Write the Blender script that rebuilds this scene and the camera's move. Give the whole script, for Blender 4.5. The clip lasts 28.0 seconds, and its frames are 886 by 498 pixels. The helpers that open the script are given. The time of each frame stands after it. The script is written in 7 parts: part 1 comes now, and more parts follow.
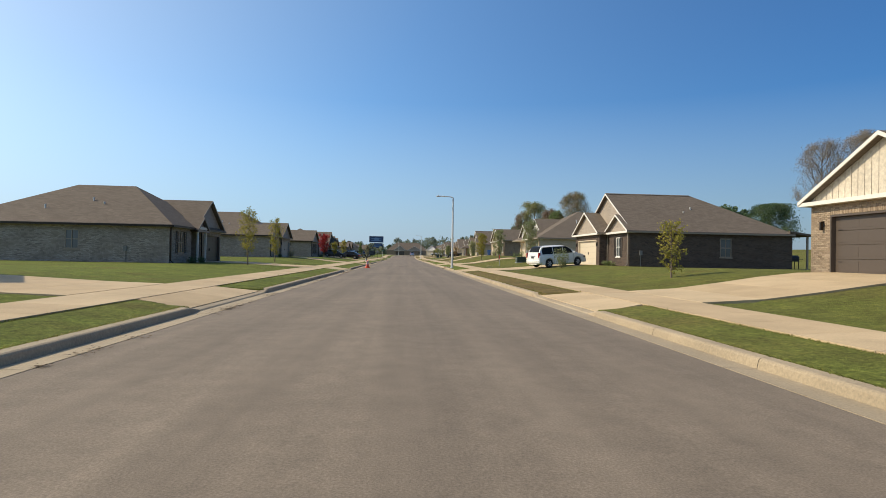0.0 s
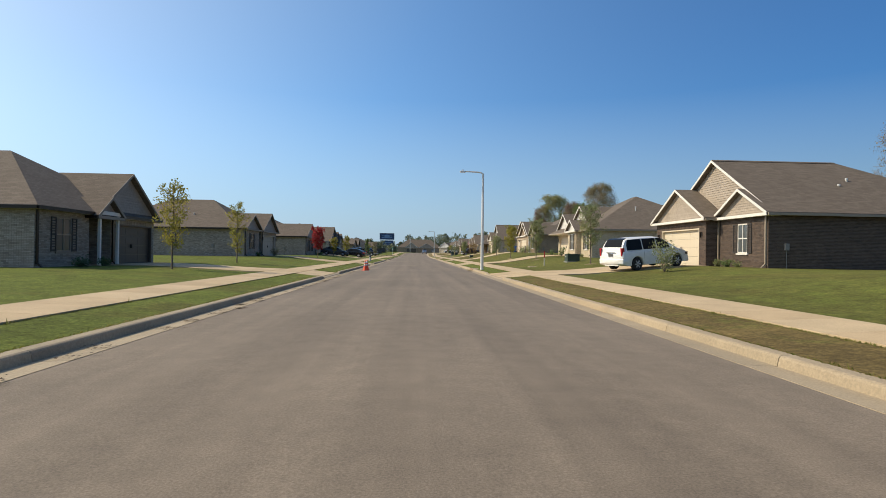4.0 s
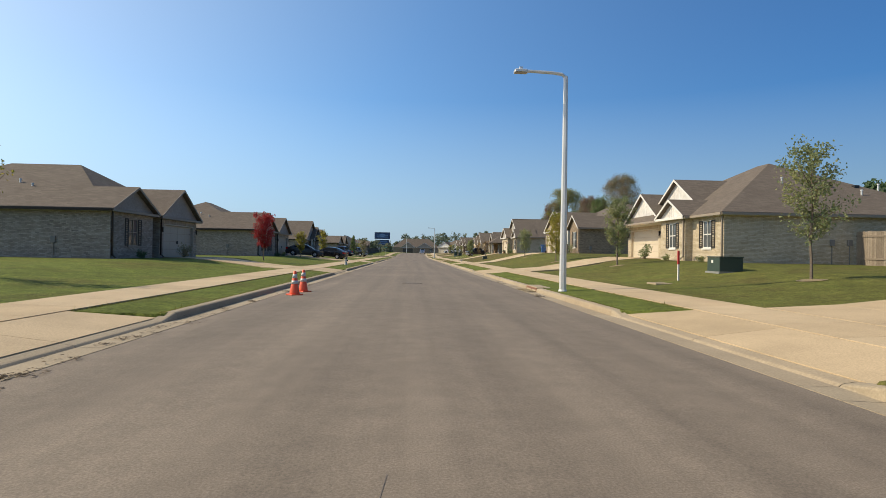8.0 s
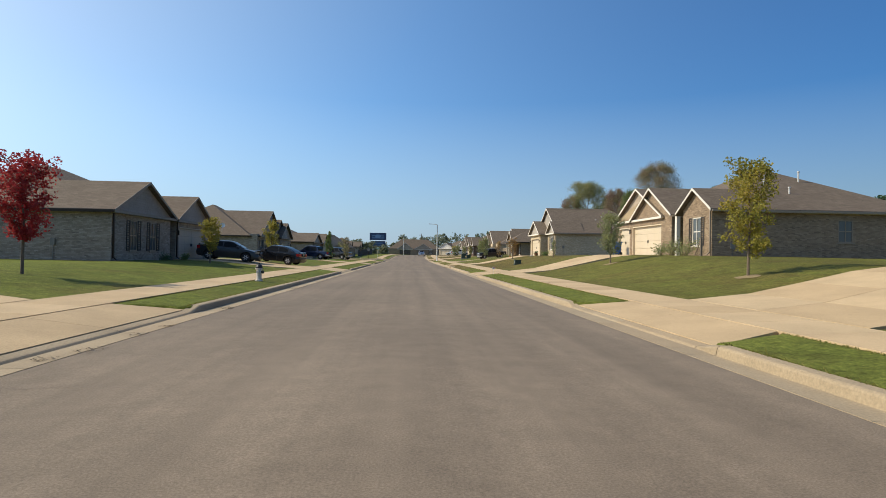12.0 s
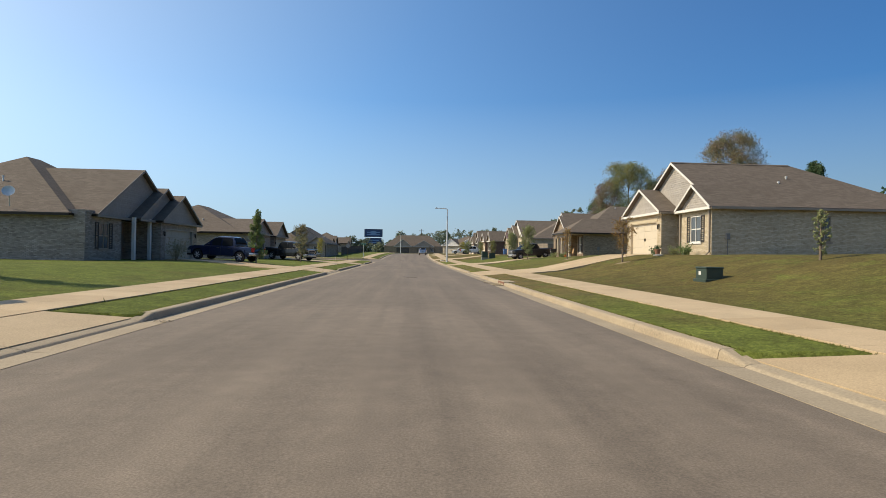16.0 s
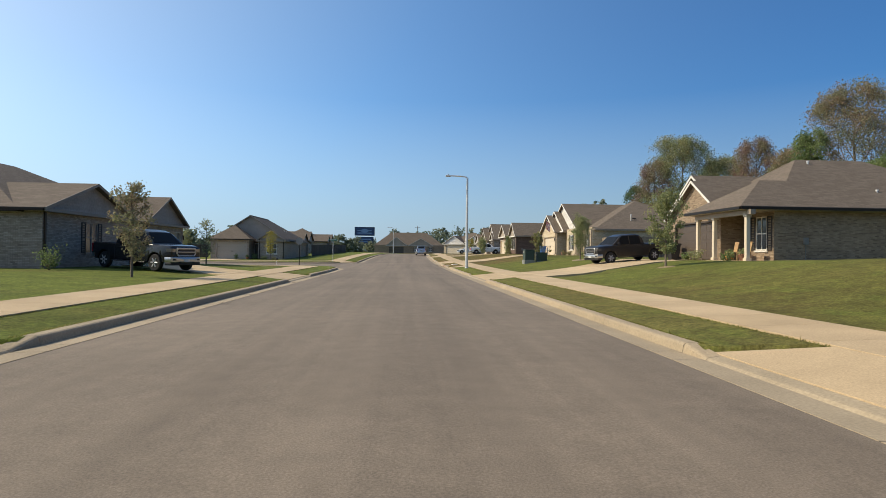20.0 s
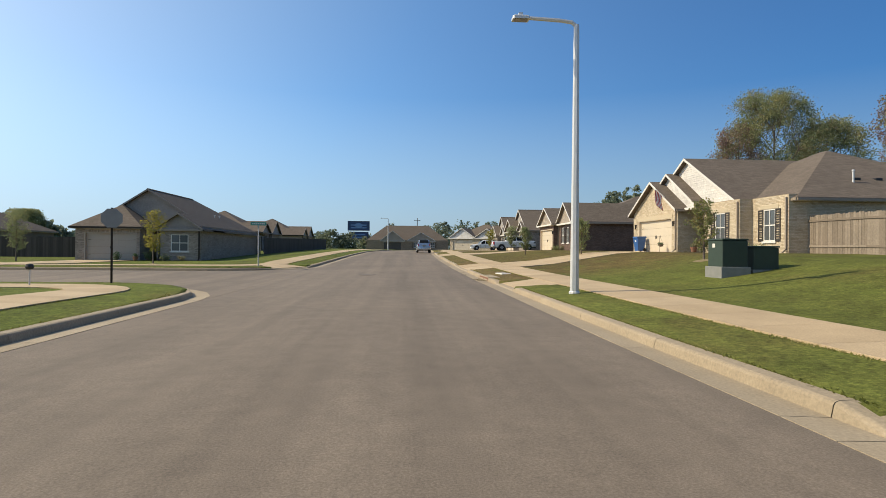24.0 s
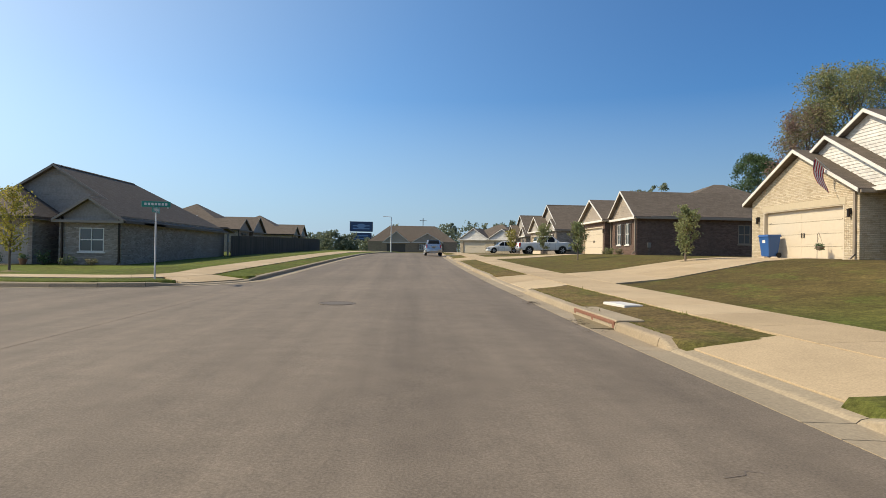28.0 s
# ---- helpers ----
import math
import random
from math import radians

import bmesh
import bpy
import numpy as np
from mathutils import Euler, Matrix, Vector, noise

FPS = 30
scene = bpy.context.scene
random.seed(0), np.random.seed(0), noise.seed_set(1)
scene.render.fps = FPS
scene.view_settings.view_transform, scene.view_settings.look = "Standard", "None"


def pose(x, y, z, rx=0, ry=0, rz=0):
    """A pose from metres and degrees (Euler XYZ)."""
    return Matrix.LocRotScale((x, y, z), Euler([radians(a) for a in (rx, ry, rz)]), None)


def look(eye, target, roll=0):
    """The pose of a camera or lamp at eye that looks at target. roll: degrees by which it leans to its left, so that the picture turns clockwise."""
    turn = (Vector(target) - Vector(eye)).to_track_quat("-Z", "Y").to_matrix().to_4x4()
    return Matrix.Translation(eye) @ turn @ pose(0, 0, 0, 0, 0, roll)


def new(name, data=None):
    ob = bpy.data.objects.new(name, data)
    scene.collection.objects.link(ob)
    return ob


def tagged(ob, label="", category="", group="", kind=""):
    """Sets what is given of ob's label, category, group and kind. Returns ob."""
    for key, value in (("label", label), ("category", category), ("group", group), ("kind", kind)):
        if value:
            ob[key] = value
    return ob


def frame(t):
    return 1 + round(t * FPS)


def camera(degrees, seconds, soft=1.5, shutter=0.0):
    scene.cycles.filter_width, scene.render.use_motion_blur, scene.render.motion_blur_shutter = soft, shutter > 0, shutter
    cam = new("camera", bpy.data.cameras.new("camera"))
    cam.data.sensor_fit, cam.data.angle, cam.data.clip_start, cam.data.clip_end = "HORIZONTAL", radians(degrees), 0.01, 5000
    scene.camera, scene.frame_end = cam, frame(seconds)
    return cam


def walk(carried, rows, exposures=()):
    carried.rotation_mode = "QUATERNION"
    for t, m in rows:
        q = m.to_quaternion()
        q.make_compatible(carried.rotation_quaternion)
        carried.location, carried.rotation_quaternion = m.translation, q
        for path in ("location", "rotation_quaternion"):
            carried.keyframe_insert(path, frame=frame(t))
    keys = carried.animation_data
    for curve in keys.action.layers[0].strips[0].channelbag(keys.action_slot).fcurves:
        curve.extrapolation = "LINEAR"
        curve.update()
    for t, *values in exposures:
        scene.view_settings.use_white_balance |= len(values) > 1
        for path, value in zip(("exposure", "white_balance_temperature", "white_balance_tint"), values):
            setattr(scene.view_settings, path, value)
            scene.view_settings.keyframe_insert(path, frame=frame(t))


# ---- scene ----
# Camera: a straight street along +y, driven at town speed.
cam = camera(76.2, 28.0, soft=0.8)
PATH = [
    (0, 0.01, 0.00, 1.32, 90.70, -1.10, -4.03),
    (0.5, 0.01, 0.76, 1.32, 91.00, -1.09, -4.04),
    (1, 0.02, 1.97, 1.32, 91.02, -1.07, -3.95),
    (1.5, 0.02, 3.74, 1.32, 90.85, -1.01, -3.83),
    (2, 0.02, 5.86, 1.32, 90.57, -0.99, -3.65),
    (2.5, 0.02, 8.12, 1.32, 90.47, -0.95, -3.47),
    (3, 0.02, 10.52, 1.32, 90.41, -0.90, -3.26),
    (3.5, 0.02, 12.94, 1.32, 90.37, -0.81, -3.01),
    (5.5, -0.19, 23.56, 1.32, 90.60, -0.80, -2.72),
    (6, -0.16, 26.36, 1.32, 90.55, -0.73, -2.87),
    (6.5, -0.14, 29.31, 1.32, 90.73, -0.77, -3.04),
    (7, -0.11, 32.29, 1.32, 90.50, -0.83, -3.21),
    (7.5, -0.08, 35.45, 1.32, 90.35, -0.88, -3.22),
    (8, -0.04, 38.63, 1.32, 90.44, -0.96, -3.19),
    (8.5, 0.01, 41.77, 1.32, 90.43, -0.92, -3.17),
    (9, 0.05, 44.97, 1.32, 90.64, -0.92, -3.20),
    (9.5, 0.06, 48.05, 1.32, 90.60, -0.91, -3.24),
    (10, 0.08, 51.18, 1.32, 90.64, -0.86, -3.31),
    (10.5, 0.09, 54.38, 1.32, 90.67, -0.81, -3.38),
    (11, 0.12, 58.00, 1.32, 90.70, -0.87, -3.38),
    (11.5, 0.13, 61.74, 1.32, 90.71, -0.91, -3.39),
    (12, 0.15, 65.45, 1.32, 90.65, -0.99, -3.39),
    (12.5, 0.18, 69.21, 1.32, 90.59, -1.02, -3.40),
    (14.5, 0.30, 87.36, 1.32, 90.77, -1.02, -3.40),
    (15, 0.31, 91.67, 1.32, 90.72, -0.98, -3.40),
    (15.5, 0.32, 95.94, 1.32, 90.59, -0.95, -3.46),
    (16, 0.33, 100.15, 1.32, 90.48, -0.94, -3.51),
    (16.5, 0.36, 104.20, 1.32, 90.48, -0.96, -3.56),
    (17, 0.38, 108.28, 1.32, 90.56, -0.91, -3.59),
    (17.5, 0.41, 112.20, 1.32, 90.61, -0.80, -3.62),
    (18, 0.44, 116.15, 1.32, 90.65, -0.73, -3.72),
    (18.5, 0.48, 120.02, 1.32, 90.62, -0.67, -3.83),
    (19, 0.51, 124.02, 1.32, 90.54, -0.64, -3.89),
    (19.5, 0.53, 128.02, 1.32, 90.53, -0.64, -3.94),
    (20, 0.56, 131.90, 1.32, 90.48, -0.66, -4.00),
    (20.5, 0.58, 135.60, 1.32, 90.47, -0.66, -4.06),
    (22.5, 0.89, 151.80, 1.32, 90.38, -0.62, -4.21),
    (23, 0.93, 155.05, 1.32, 90.28, -0.53, -4.24),
    (23.5, 0.96, 158.28, 1.32, 90.14, -0.47, -4.31),
    (24, 0.95, 161.35, 1.32, 90.12, -0.48, -4.13),
    (24.5, 0.92, 164.35, 1.32, 90.04, -0.57, -3.85),
    (25, 0.90, 167.00, 1.32, 90.06, -0.64, -3.83),
    (25.5, 0.91, 169.30, 1.32, 90.16, -0.72, -3.83),
    (26, 0.92, 171.17, 1.32, 90.25, -0.78, -3.80),
    (26.5, 0.92, 172.62, 1.32, 90.26, -0.86, -3.78),
    (27, 0.92, 173.74, 1.32, 90.27, -0.90, -3.68),
    (27.5, 0.92, 174.45, 1.32, 90.30, -0.94, -3.71),
    (28, 0.92, 174.91, 1.32, 90.37, -0.95, -3.69),
]
walk(cam, [(r[0], pose(*r[1:])) for r in PATH], [(0.0, 0.0, 6600, 6), (28.0, 0.0, 6600, 6)])

# World, sun and sky
SUN_EL, SUN_AZ = radians(41), radians(-84)      # azimuth from +y, clockwise
world = bpy.data.worlds.new("sky")
scene.world = world
world.use_nodes = True
wn = world.node_tree.nodes
sky = wn.new("ShaderNodeTexSky")
sky.sky_type, sky.sun_disc = "NISHITA", False
sky.sun_elevation, sky.sun_rotation = SUN_EL, SUN_AZ
sky.air_density, sky.dust_density, sky.ozone_density = 1.0, 1.0, 2.6
wn["Background"].inputs["Strength"].default_value = 0.130
deep = wn.new("ShaderNodeHueSaturation")
deep.inputs["Saturation"].default_value = 1.18
deep.inputs["Hue"].default_value = 0.5
world.node_tree.links.new(sky.outputs[0], deep.inputs["Color"])
clear = wn.new("ShaderNodeVectorMath")       # the clear blue of a dry autumn day
clear.operation = "MULTIPLY"
world.node_tree.links.new(deep.outputs[0], clear.inputs[0])
to_sun = Vector((math.sin(SUN_AZ) * math.cos(SUN_EL), math.cos(SUN_AZ) * math.cos(SUN_EL), math.sin(SUN_EL)))
# haze: the sky is brighter on the sun's side, darker opposite
way, facing, glow, hazy = wn.new("ShaderNodeTexCoord"), wn.new("ShaderNodeVectorMath"), wn.new("ShaderNodeMapRange"), wn.new("ShaderNodeVectorMath")
facing.operation, hazy.operation = "DOT_PRODUCT", "SCALE"
facing.inputs[1].default_value = to_sun
glow.inputs["From Min"].default_value, glow.inputs["From Max"].default_value = -0.6, 1.0
glow.inputs["To Min"].default_value, glow.inputs["To Max"].default_value = 0.54, 1.42
world.node_tree.links.new(way.outputs["Generated"], facing.inputs[0])
world.node_tree.links.new(facing.outputs["Value"], glow.inputs["Value"])
pale, white, tint = wn.new("ShaderNodeMapRange"), wn.new("ShaderNodeMapRange"), wn.new("ShaderNodeMix")
pale.inputs["From Min"].default_value, pale.inputs["From Max"].default_value = -0.6, 1.0
pale.inputs["To Min"].default_value, pale.inputs["To Max"].default_value = 1.4, 0.5
white.inputs["From Min"].default_value, white.inputs["From Max"].default_value = 0.3, 1.0
tint.data_type = "RGBA"
tint.inputs[6].default_value, tint.inputs[7].default_value = (0.66, 0.975, 1.27, 1), (1.03, 0.985, 0.97, 1)
world.node_tree.links.new(facing.outputs["Value"], pale.inputs["Value"])
world.node_tree.links.new(facing.outputs["Value"], white.inputs["Value"])
world.node_tree.links.new(pale.outputs["Result"], deep.inputs["Saturation"])
world.node_tree.links.new(white.outputs["Result"], tint.inputs[0])
world.node_tree.links.new(tint.outputs[2], clear.inputs[1])
# pale haze low over the horizon
rise, low, veil = wn.new("ShaderNodeSeparateXYZ"), wn.new("ShaderNodeMapRange"), wn.new("ShaderNodeMix")
low.inputs["From Min"].default_value, low.inputs["From Max"].default_value = 0.0, 0.26
low.inputs["To Min"].default_value, low.inputs["To Max"].default_value = 0.8, 0.0
veil.data_type = "RGBA"
veil.inputs[7].default_value = (3.75, 4.75, 6.15, 1)
world.node_tree.links.new(way.outputs["Generated"], rise.inputs[0])
world.node_tree.links.new(rise.outputs["Z"], low.inputs["Value"])
world.node_tree.links.new(low.outputs["Result"], veil.inputs[0])
world.node_tree.links.new(clear.outputs[0], veil.inputs[6])
world.node_tree.links.new(veil.outputs[2], hazy.inputs[0])
world.node_tree.links.new(glow.outputs["Result"], hazy.inputs["Scale"])
world.node_tree.links.new(hazy.outputs[0], wn["Background"].inputs["Color"])
sun = new("sun", bpy.data.lights.new("sun", "SUN"))
sun.data.energy, sun.data.angle, sun.data.color = 4.5, radians(0.6), (1.0, 0.85, 0.64)
sun.matrix_world = look(Vector((0, 100, 0)) + to_sun * 300, (0, 100, 0))


# Materials
def material(name, rough=0.8, metal=0.0, spec=0.5):
    m = bpy.data.materials.new(name)
    m.use_nodes = True
    b = m.node_tree.nodes["Principled BSDF"]
    b.inputs["Roughness"].default_value, b.inputs["Metallic"].default_value = rough, metal
    b.inputs["Specular IOR Level"].default_value = spec
    return m, m.node_tree.nodes, m.node_tree.links, b


def coords(n, l, scale=(1, 1, 1), kind="Object"):
    c, mp = n.new("ShaderNodeTexCoord"), n.new("ShaderNodeMapping")
    mp.inputs["Scale"].default_value = scale
    l.new(c.outputs[kind], mp.inputs["Vector"])
    return mp.outputs["Vector"]


def noise_tex(n, l, vec, scale, detail=4.0, rough=0.6):
    t = n.new("ShaderNodeTexNoise")
    t.inputs["Scale"].default_value, t.inputs["Detail"].default_value, t.inputs["Roughness"].default_value = scale, detail, rough
    l.new(vec, t.inputs["Vector"])
    return t.outputs["Fac"]


def ramp(n, l, fac, stops):
    r = n.new("ShaderNodeValToRGB")
    e = r.color_ramp.elements
    while len(e) < len(stops):
        e.new(0.5)
    for k, (p, c) in zip(e, stops):
        k.position, k.color = p, (*c, 1)
    l.new(fac, r.inputs["Fac"])
    return r.outputs["Color"]


def mix(n, l, fac, a, b, mode="MIX"):
    x = n.new("ShaderNodeMix")
    x.data_type, x.blend_type = "RGBA", mode
    for s, v in (("Factor", fac), ("A", a), ("B", b)):
        k = [i for i in x.inputs if i.name == s and (s == "Factor" and i.type == "VALUE" or s != "Factor" and i.type == "RGBA")][0]
        if isinstance(v, (int, float)):
            k.default_value = v
        elif isinstance(v, tuple):
            k.default_value = (*v, 1)
        else:
            l.new(v, k)
    return [o for o in x.outputs if o.type == "RGBA"][0]


def bump(n, l, b, height, strength=0.4, dist=0.02):
    k = n.new("ShaderNodeBump")
    k.inputs["Strength"].default_value, k.inputs["Distance"].default_value = strength, dist
    l.new(height, k.inputs["Height"])
    l.new(k.outputs["Normal"], b.inputs["Normal"])


def shade(c, k):
    return tuple(min(1.0, v * k) for v in c)


def plain(name, c, rough=0.6, metal=0.0, scale=6.0, vary=0.12, spec=0.5, relief=0.1):
    """One colour with a fine and a broad mottling."""
    m, n, l, b = material(name, rough, metal, spec)
    v = coords(n, l)
    f1, f2 = noise_tex(n, l, v, scale), noise_tex(n, l, v, scale * 9, 3)
    col = mix(n, l, 0.35, ramp(n, l, f1, [(0.3, shade(c, 1 - vary)), (0.7, shade(c, 1 + vary))]), ramp(n, l, f2, [(0.3, shade(c, 1 - vary)), (0.7, shade(c, 1 + vary))]))
    l.new(col, b.inputs["Base Color"])
    if relief:
        bump(n, l, b, f2, relief, 0.01)
    return m


def piece(name, colours, rough=0.85, island=False, grain=30.0, relief=0.35):
    """Bricks, slabs, boards: each piece has a tone of its own."""
    m, n, l, b = material(name, rough)
    if island:
        g = n.new("ShaderNodeNewGeometry")
        rnd = g.outputs["Random Per Island"]
    else:
        g = n.new("ShaderNodeObjectInfo")
        rnd = g.outputs["Random"]
    v = coords(n, l)
    k = len(colours)
    base = ramp(n, l, rnd, [(i / max(1, k - 1), c) for i, c in enumerate(colours)])
    f = noise_tex(n, l, v, grain, 4)
    f2 = noise_tex(n, l, v, 0.7, 3)
    col = mix(n, l, 1.0, base, ramp(n, l, f, [(0.25, (0.74, 0.74, 0.74)), (0.75, (1.15, 1.15, 1.15))]), "MULTIPLY")
    col = mix(n, l, 1.0, col, ramp(n, l, f2, [(0.3, (0.86, 0.86, 0.86)), (0.7, (1.08, 1.08, 1.08))]), "MULTIPLY")
    l.new(col, b.inputs["Base Color"])
    bump(n, l, b, f, relief, 0.01)
    return m


def make_asphalt():
    m, n, l, b = material("asphalt", 0.82, spec=0.35)
    v = coords(n, l)
    fine, mid = noise_tex(n, l, v, 60, 3, 0.7), noise_tex(n, l, v, 3.0, 5)
    lanes = noise_tex(n, l, coords(n, l, (1.3, 0.035, 1)), 1.0, 4)
    wide = noise_tex(n, l, v, 0.22, 3)
    col = ramp(n, l, fine, [(0.3, (0.134, 0.108, 0.079)), (0.5, (0.188, 0.151, 0.112)), (0.72, (0.255, 0.207, 0.154))])
    for f, a, c in ((mid, 0.9, 1.1), (lanes, 0.80, 1.14), (wide, 0.88, 1.1)):
        col = mix(n, l, 1.0, col, ramp(n, l, f, [(0.3, (a, a, a)), (0.7, (c, c, c))]), "MULTIPLY")
    l.new(col, b.inputs["Base Color"])
    bump(n, l, b, fine, 0.5, 0.006)
    return m


def make_lawn():
    """Turf: blades, clumps, dry patches, and worn stretches of verge at their places along the street."""
    m, n, l, b = material("lawn", 0.95, spec=0.12)
    v = coords(n, l)
    blades, clump = noise_tex(n, l, v, 26, 5, 0.75), noise_tex(n, l, v, 1.3, 5, 0.65)
    dry, patch = noise_tex(n, l, v, 0.30, 5, 0.62), noise_tex(n, l, v, 0.09, 3)
    green = ramp(n, l, blades, [(0.28, (0.072, 0.094, 0.020)), (0.5, (0.122, 0.148, 0.033)), (0.72, (0.178, 0.203, 0.056))])
    tan = ramp(n, l, blades, [(0.25, (0.085, 0.062, 0.025)), (0.75, (0.163, 0.123, 0.053))])
    soil = ramp(n, l, blades, [(0.25, (0.098, 0.069, 0.032)), (0.75, (0.218, 0.159, 0.076))])
    col = mix(n, l, ramp(n, l, dry, [(0.50, (0, 0, 0)), (0.72, (0.62, 0.62, 0.62))]), green, tan)
    c, sp = n.new("ShaderNodeTexCoord"), n.new("ShaderNodeSeparateXYZ")
    l.new(c.outputs["Object"], sp.inputs[0])

    def span(out, lo, hi):
        r = n.new("ShaderNodeMapRange")
        r.inputs["From Min"].default_value, r.inputs["From Max"].default_value = lo, hi
        l.new(out, r.inputs["Value"])
        return r.outputs["Result"]

    def along(stops):
        return ramp(n, l, span(sp.outputs["Y"], 0, 250), [(y / 250, (k, k, k)) for y, k in stops])
    verge = along([(0, 0.10), (17, 0.3), (19, 0.92), (23, 0.95), (41, 0.85), (47, 0.05), (112, 0.05), (118, 0.8), (131, 0.9), (136, 0.5), (150, 0.6), (160, 0.15), (181.6, 0.2), (182.6, 1.0), (200, 0.98), (212, 0.7)])
    yard = along([(0, 0.3), (60, 0.4), (90, 0.4), (110, 0.5), (116, 0.8), (131, 0.85), (140, 0.5), (147, 0.55), (152, 0.3), (157, 0.2), (182, 0.25), (187, 1.0), (215, 0.8)])
    east = ramp(n, l, span(sp.outputs["X"], 0, 20), [(0.0, (0, 0, 0)), (0.01, (1, 1, 1))])
    on_verge = ramp(n, l, span(sp.outputs["X"], 0, 20), [(0.295, (1, 1, 1)), (0.305, (0, 0, 0))])
    amount = mix(n, l, 1.0, mix(n, l, on_verge, yard, verge), east, "MULTIPLY")
    ragged = noise_tex(n, l, coords(n, l, (1, 0.6, 1)), 1.1, 5, 0.7)
    worn = mix(n, l, 1.0, amount, ramp(n, l, ragged, [(0.30, (0.25, 0.25, 0.25)), (0.48, (1.0, 1.0, 1.0))]), "MULTIPLY")
    col = mix(n, l, worn, col, mix(n, l, on_verge, tan, soil))
    tuft = noise_tex(n, l, v, 6.0, 5, 0.7)
    for f, p, q in ((clump, 0.74, 1.22), (patch, 0.85, 1.15), (tuft, 0.68, 1.30), (noise_tex(n, l, v, 15, 4, 0.7), 0.62, 1.36)):
        col = mix(n, l, 1.0, col, ramp(n, l, f, [(0.3, (p, p, p)), (0.7, (q, q, q * 0.95))]), "MULTIPLY")
    l.new(col, b.inputs["Base Color"])
    bump(n, l, b, blades, 0.8, 0.035)
    return m


def make_shingle(name, dark, light):
    m, n, l, b = material(name, 0.9, spec=0.2)
    v = coords(n, l)
    c, sp = n.new("ShaderNodeTexCoord"), n.new("ShaderNodeSeparateXYZ")
    l.new(c.outputs["Object"], sp.inputs[0])
    add, cmb = n.new("ShaderNodeMath"), n.new("ShaderNodeCombineXYZ")
    l.new(sp.outputs["X"], add.inputs[0]), l.new(sp.outputs["Y"], add.inputs[1])
    l.new(add.outputs[0], cmb.inputs["X"]), l.new(sp.outputs["Z"], cmb.inputs["Y"])
    br = n.new("ShaderNodeTexBrick")
    br.inputs["Color1"].default_value, br.inputs["Color2"].default_value, br.inputs["Mortar"].default_value = (*dark, 1), (*light, 1), (*shade(dark, 0.78), 1)
    br.inputs["Scale"].default_value, br.inputs["Brick Width"].default_value, br.inputs["Row Height"].default_value = 1.0, 0.30, 0.075
    br.inputs["Mortar Size"].default_value = 0.006
    l.new(cmb.outputs[0], br.inputs["Vector"])
    f, f2 = noise_tex(n, l, v, 45, 3), noise_tex(n, l, v, 0.5, 4)
    col = mix(n, l, 1.0, br.outputs["Color"], ramp(n, l, f, [(0.3, (0.74, 0.74, 0.74)), (0.7, (1.22, 1.22, 1.22))]), "MULTIPLY")
    col = mix(n, l, 1.0, col, ramp(n, l, f2, [(0.3, (0.95, 0.95, 0.95)), (0.7, (1.04, 1.04, 1.04))]), "MULTIPLY")
    l.new(col, b.inputs["Base Color"])
    bump(n, l, b, br.outputs["Fac"], 0.4, -0.01)
    return m


def make_glass():
    m, n, l, b = material("window_glass", 0.09, spec=0.6)
    b.inputs["Base Color"].default_value = (0.09, 0.098, 0.10, 1)
    f = noise_tex(n, l, coords(n, l), 1.2, 2)
    bump(n, l, b, f, 0.06, 0.02)
    return m


def make_leaf(name, stops):
    m, n, l, b = material(name, 0.6, spec=0.25)
    g = n.new("ShaderNodeNewGeometry")
    part_way = n.new("ShaderNodeMath")      # leaf by leaf, and limb by limb
    part_way.operation = "MULTIPLY_ADD"
    patch = n.new("ShaderNodeMapRange")
    patch.inputs[1].default_value, patch.inputs[2].default_value, patch.inputs[4].default_value = 0.36, 0.64, 0.6
    l.new(noise_tex(n, l, coords(n, l), 0.32, 2), patch.inputs[0])
    l.new(g.outputs["Random Per Island"], part_way.inputs[0]), l.new(patch.outputs[0], part_way.inputs[2])
    part_way.inputs[1].default_value = 0.4
    tone = ramp(n, l, part_way.outputs[0], stops)
    l.new(tone, b.inputs["Base Color"])
    tr = n.new("ShaderNodeBsdfTranslucent")
    ms = n.new("ShaderNodeMixShader")
    ms.inputs[0].default_value = 0.45
    l.new(tone, tr.inputs["Color"])
    l.new(b.outputs[0], ms.inputs[1]), l.new(tr.outputs[0], ms.inputs[2])
    l.new(ms.outputs[0], n["Material Output"].inputs["Surface"])
    return m


ASPHALT, LAWN, GLASS = make_asphalt(), make_lawn(), make_glass()
WALK = piece("walk_concrete", [(0.456, 0.342, 0.201), (0.494, 0.372, 0.224), (0.524, 0.403, 0.247)], 0.9, grain=45, relief=0.12)
KERB = piece("kerb_concrete", [(0.331, 0.266, 0.176), (0.382, 0.310, 0.209), (0.353, 0.277, 0.180)], 0.9, grain=30, relief=0.15)
ROOF = make_shingle("roof_shingle", (0.132, 0.107, 0.084), (0.170, 0.140, 0.112))
TRIM = plain("white_trim", (0.684, 0.655, 0.598), 0.55, vary=0.05)
DOOR_CREAM = plain("cream_door_paint", (0.594, 0.513, 0.387), 0.5, vary=0.04)
DOOR_BROWN = plain("brown_door_paint", (0.085, 0.066, 0.052), 0.5, vary=0.06)
LINTEL = plain("cream_lintel", (0.50, 0.42, 0.29), 0.85, scale=9, vary=0.07)
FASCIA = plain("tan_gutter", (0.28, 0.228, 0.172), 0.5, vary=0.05)
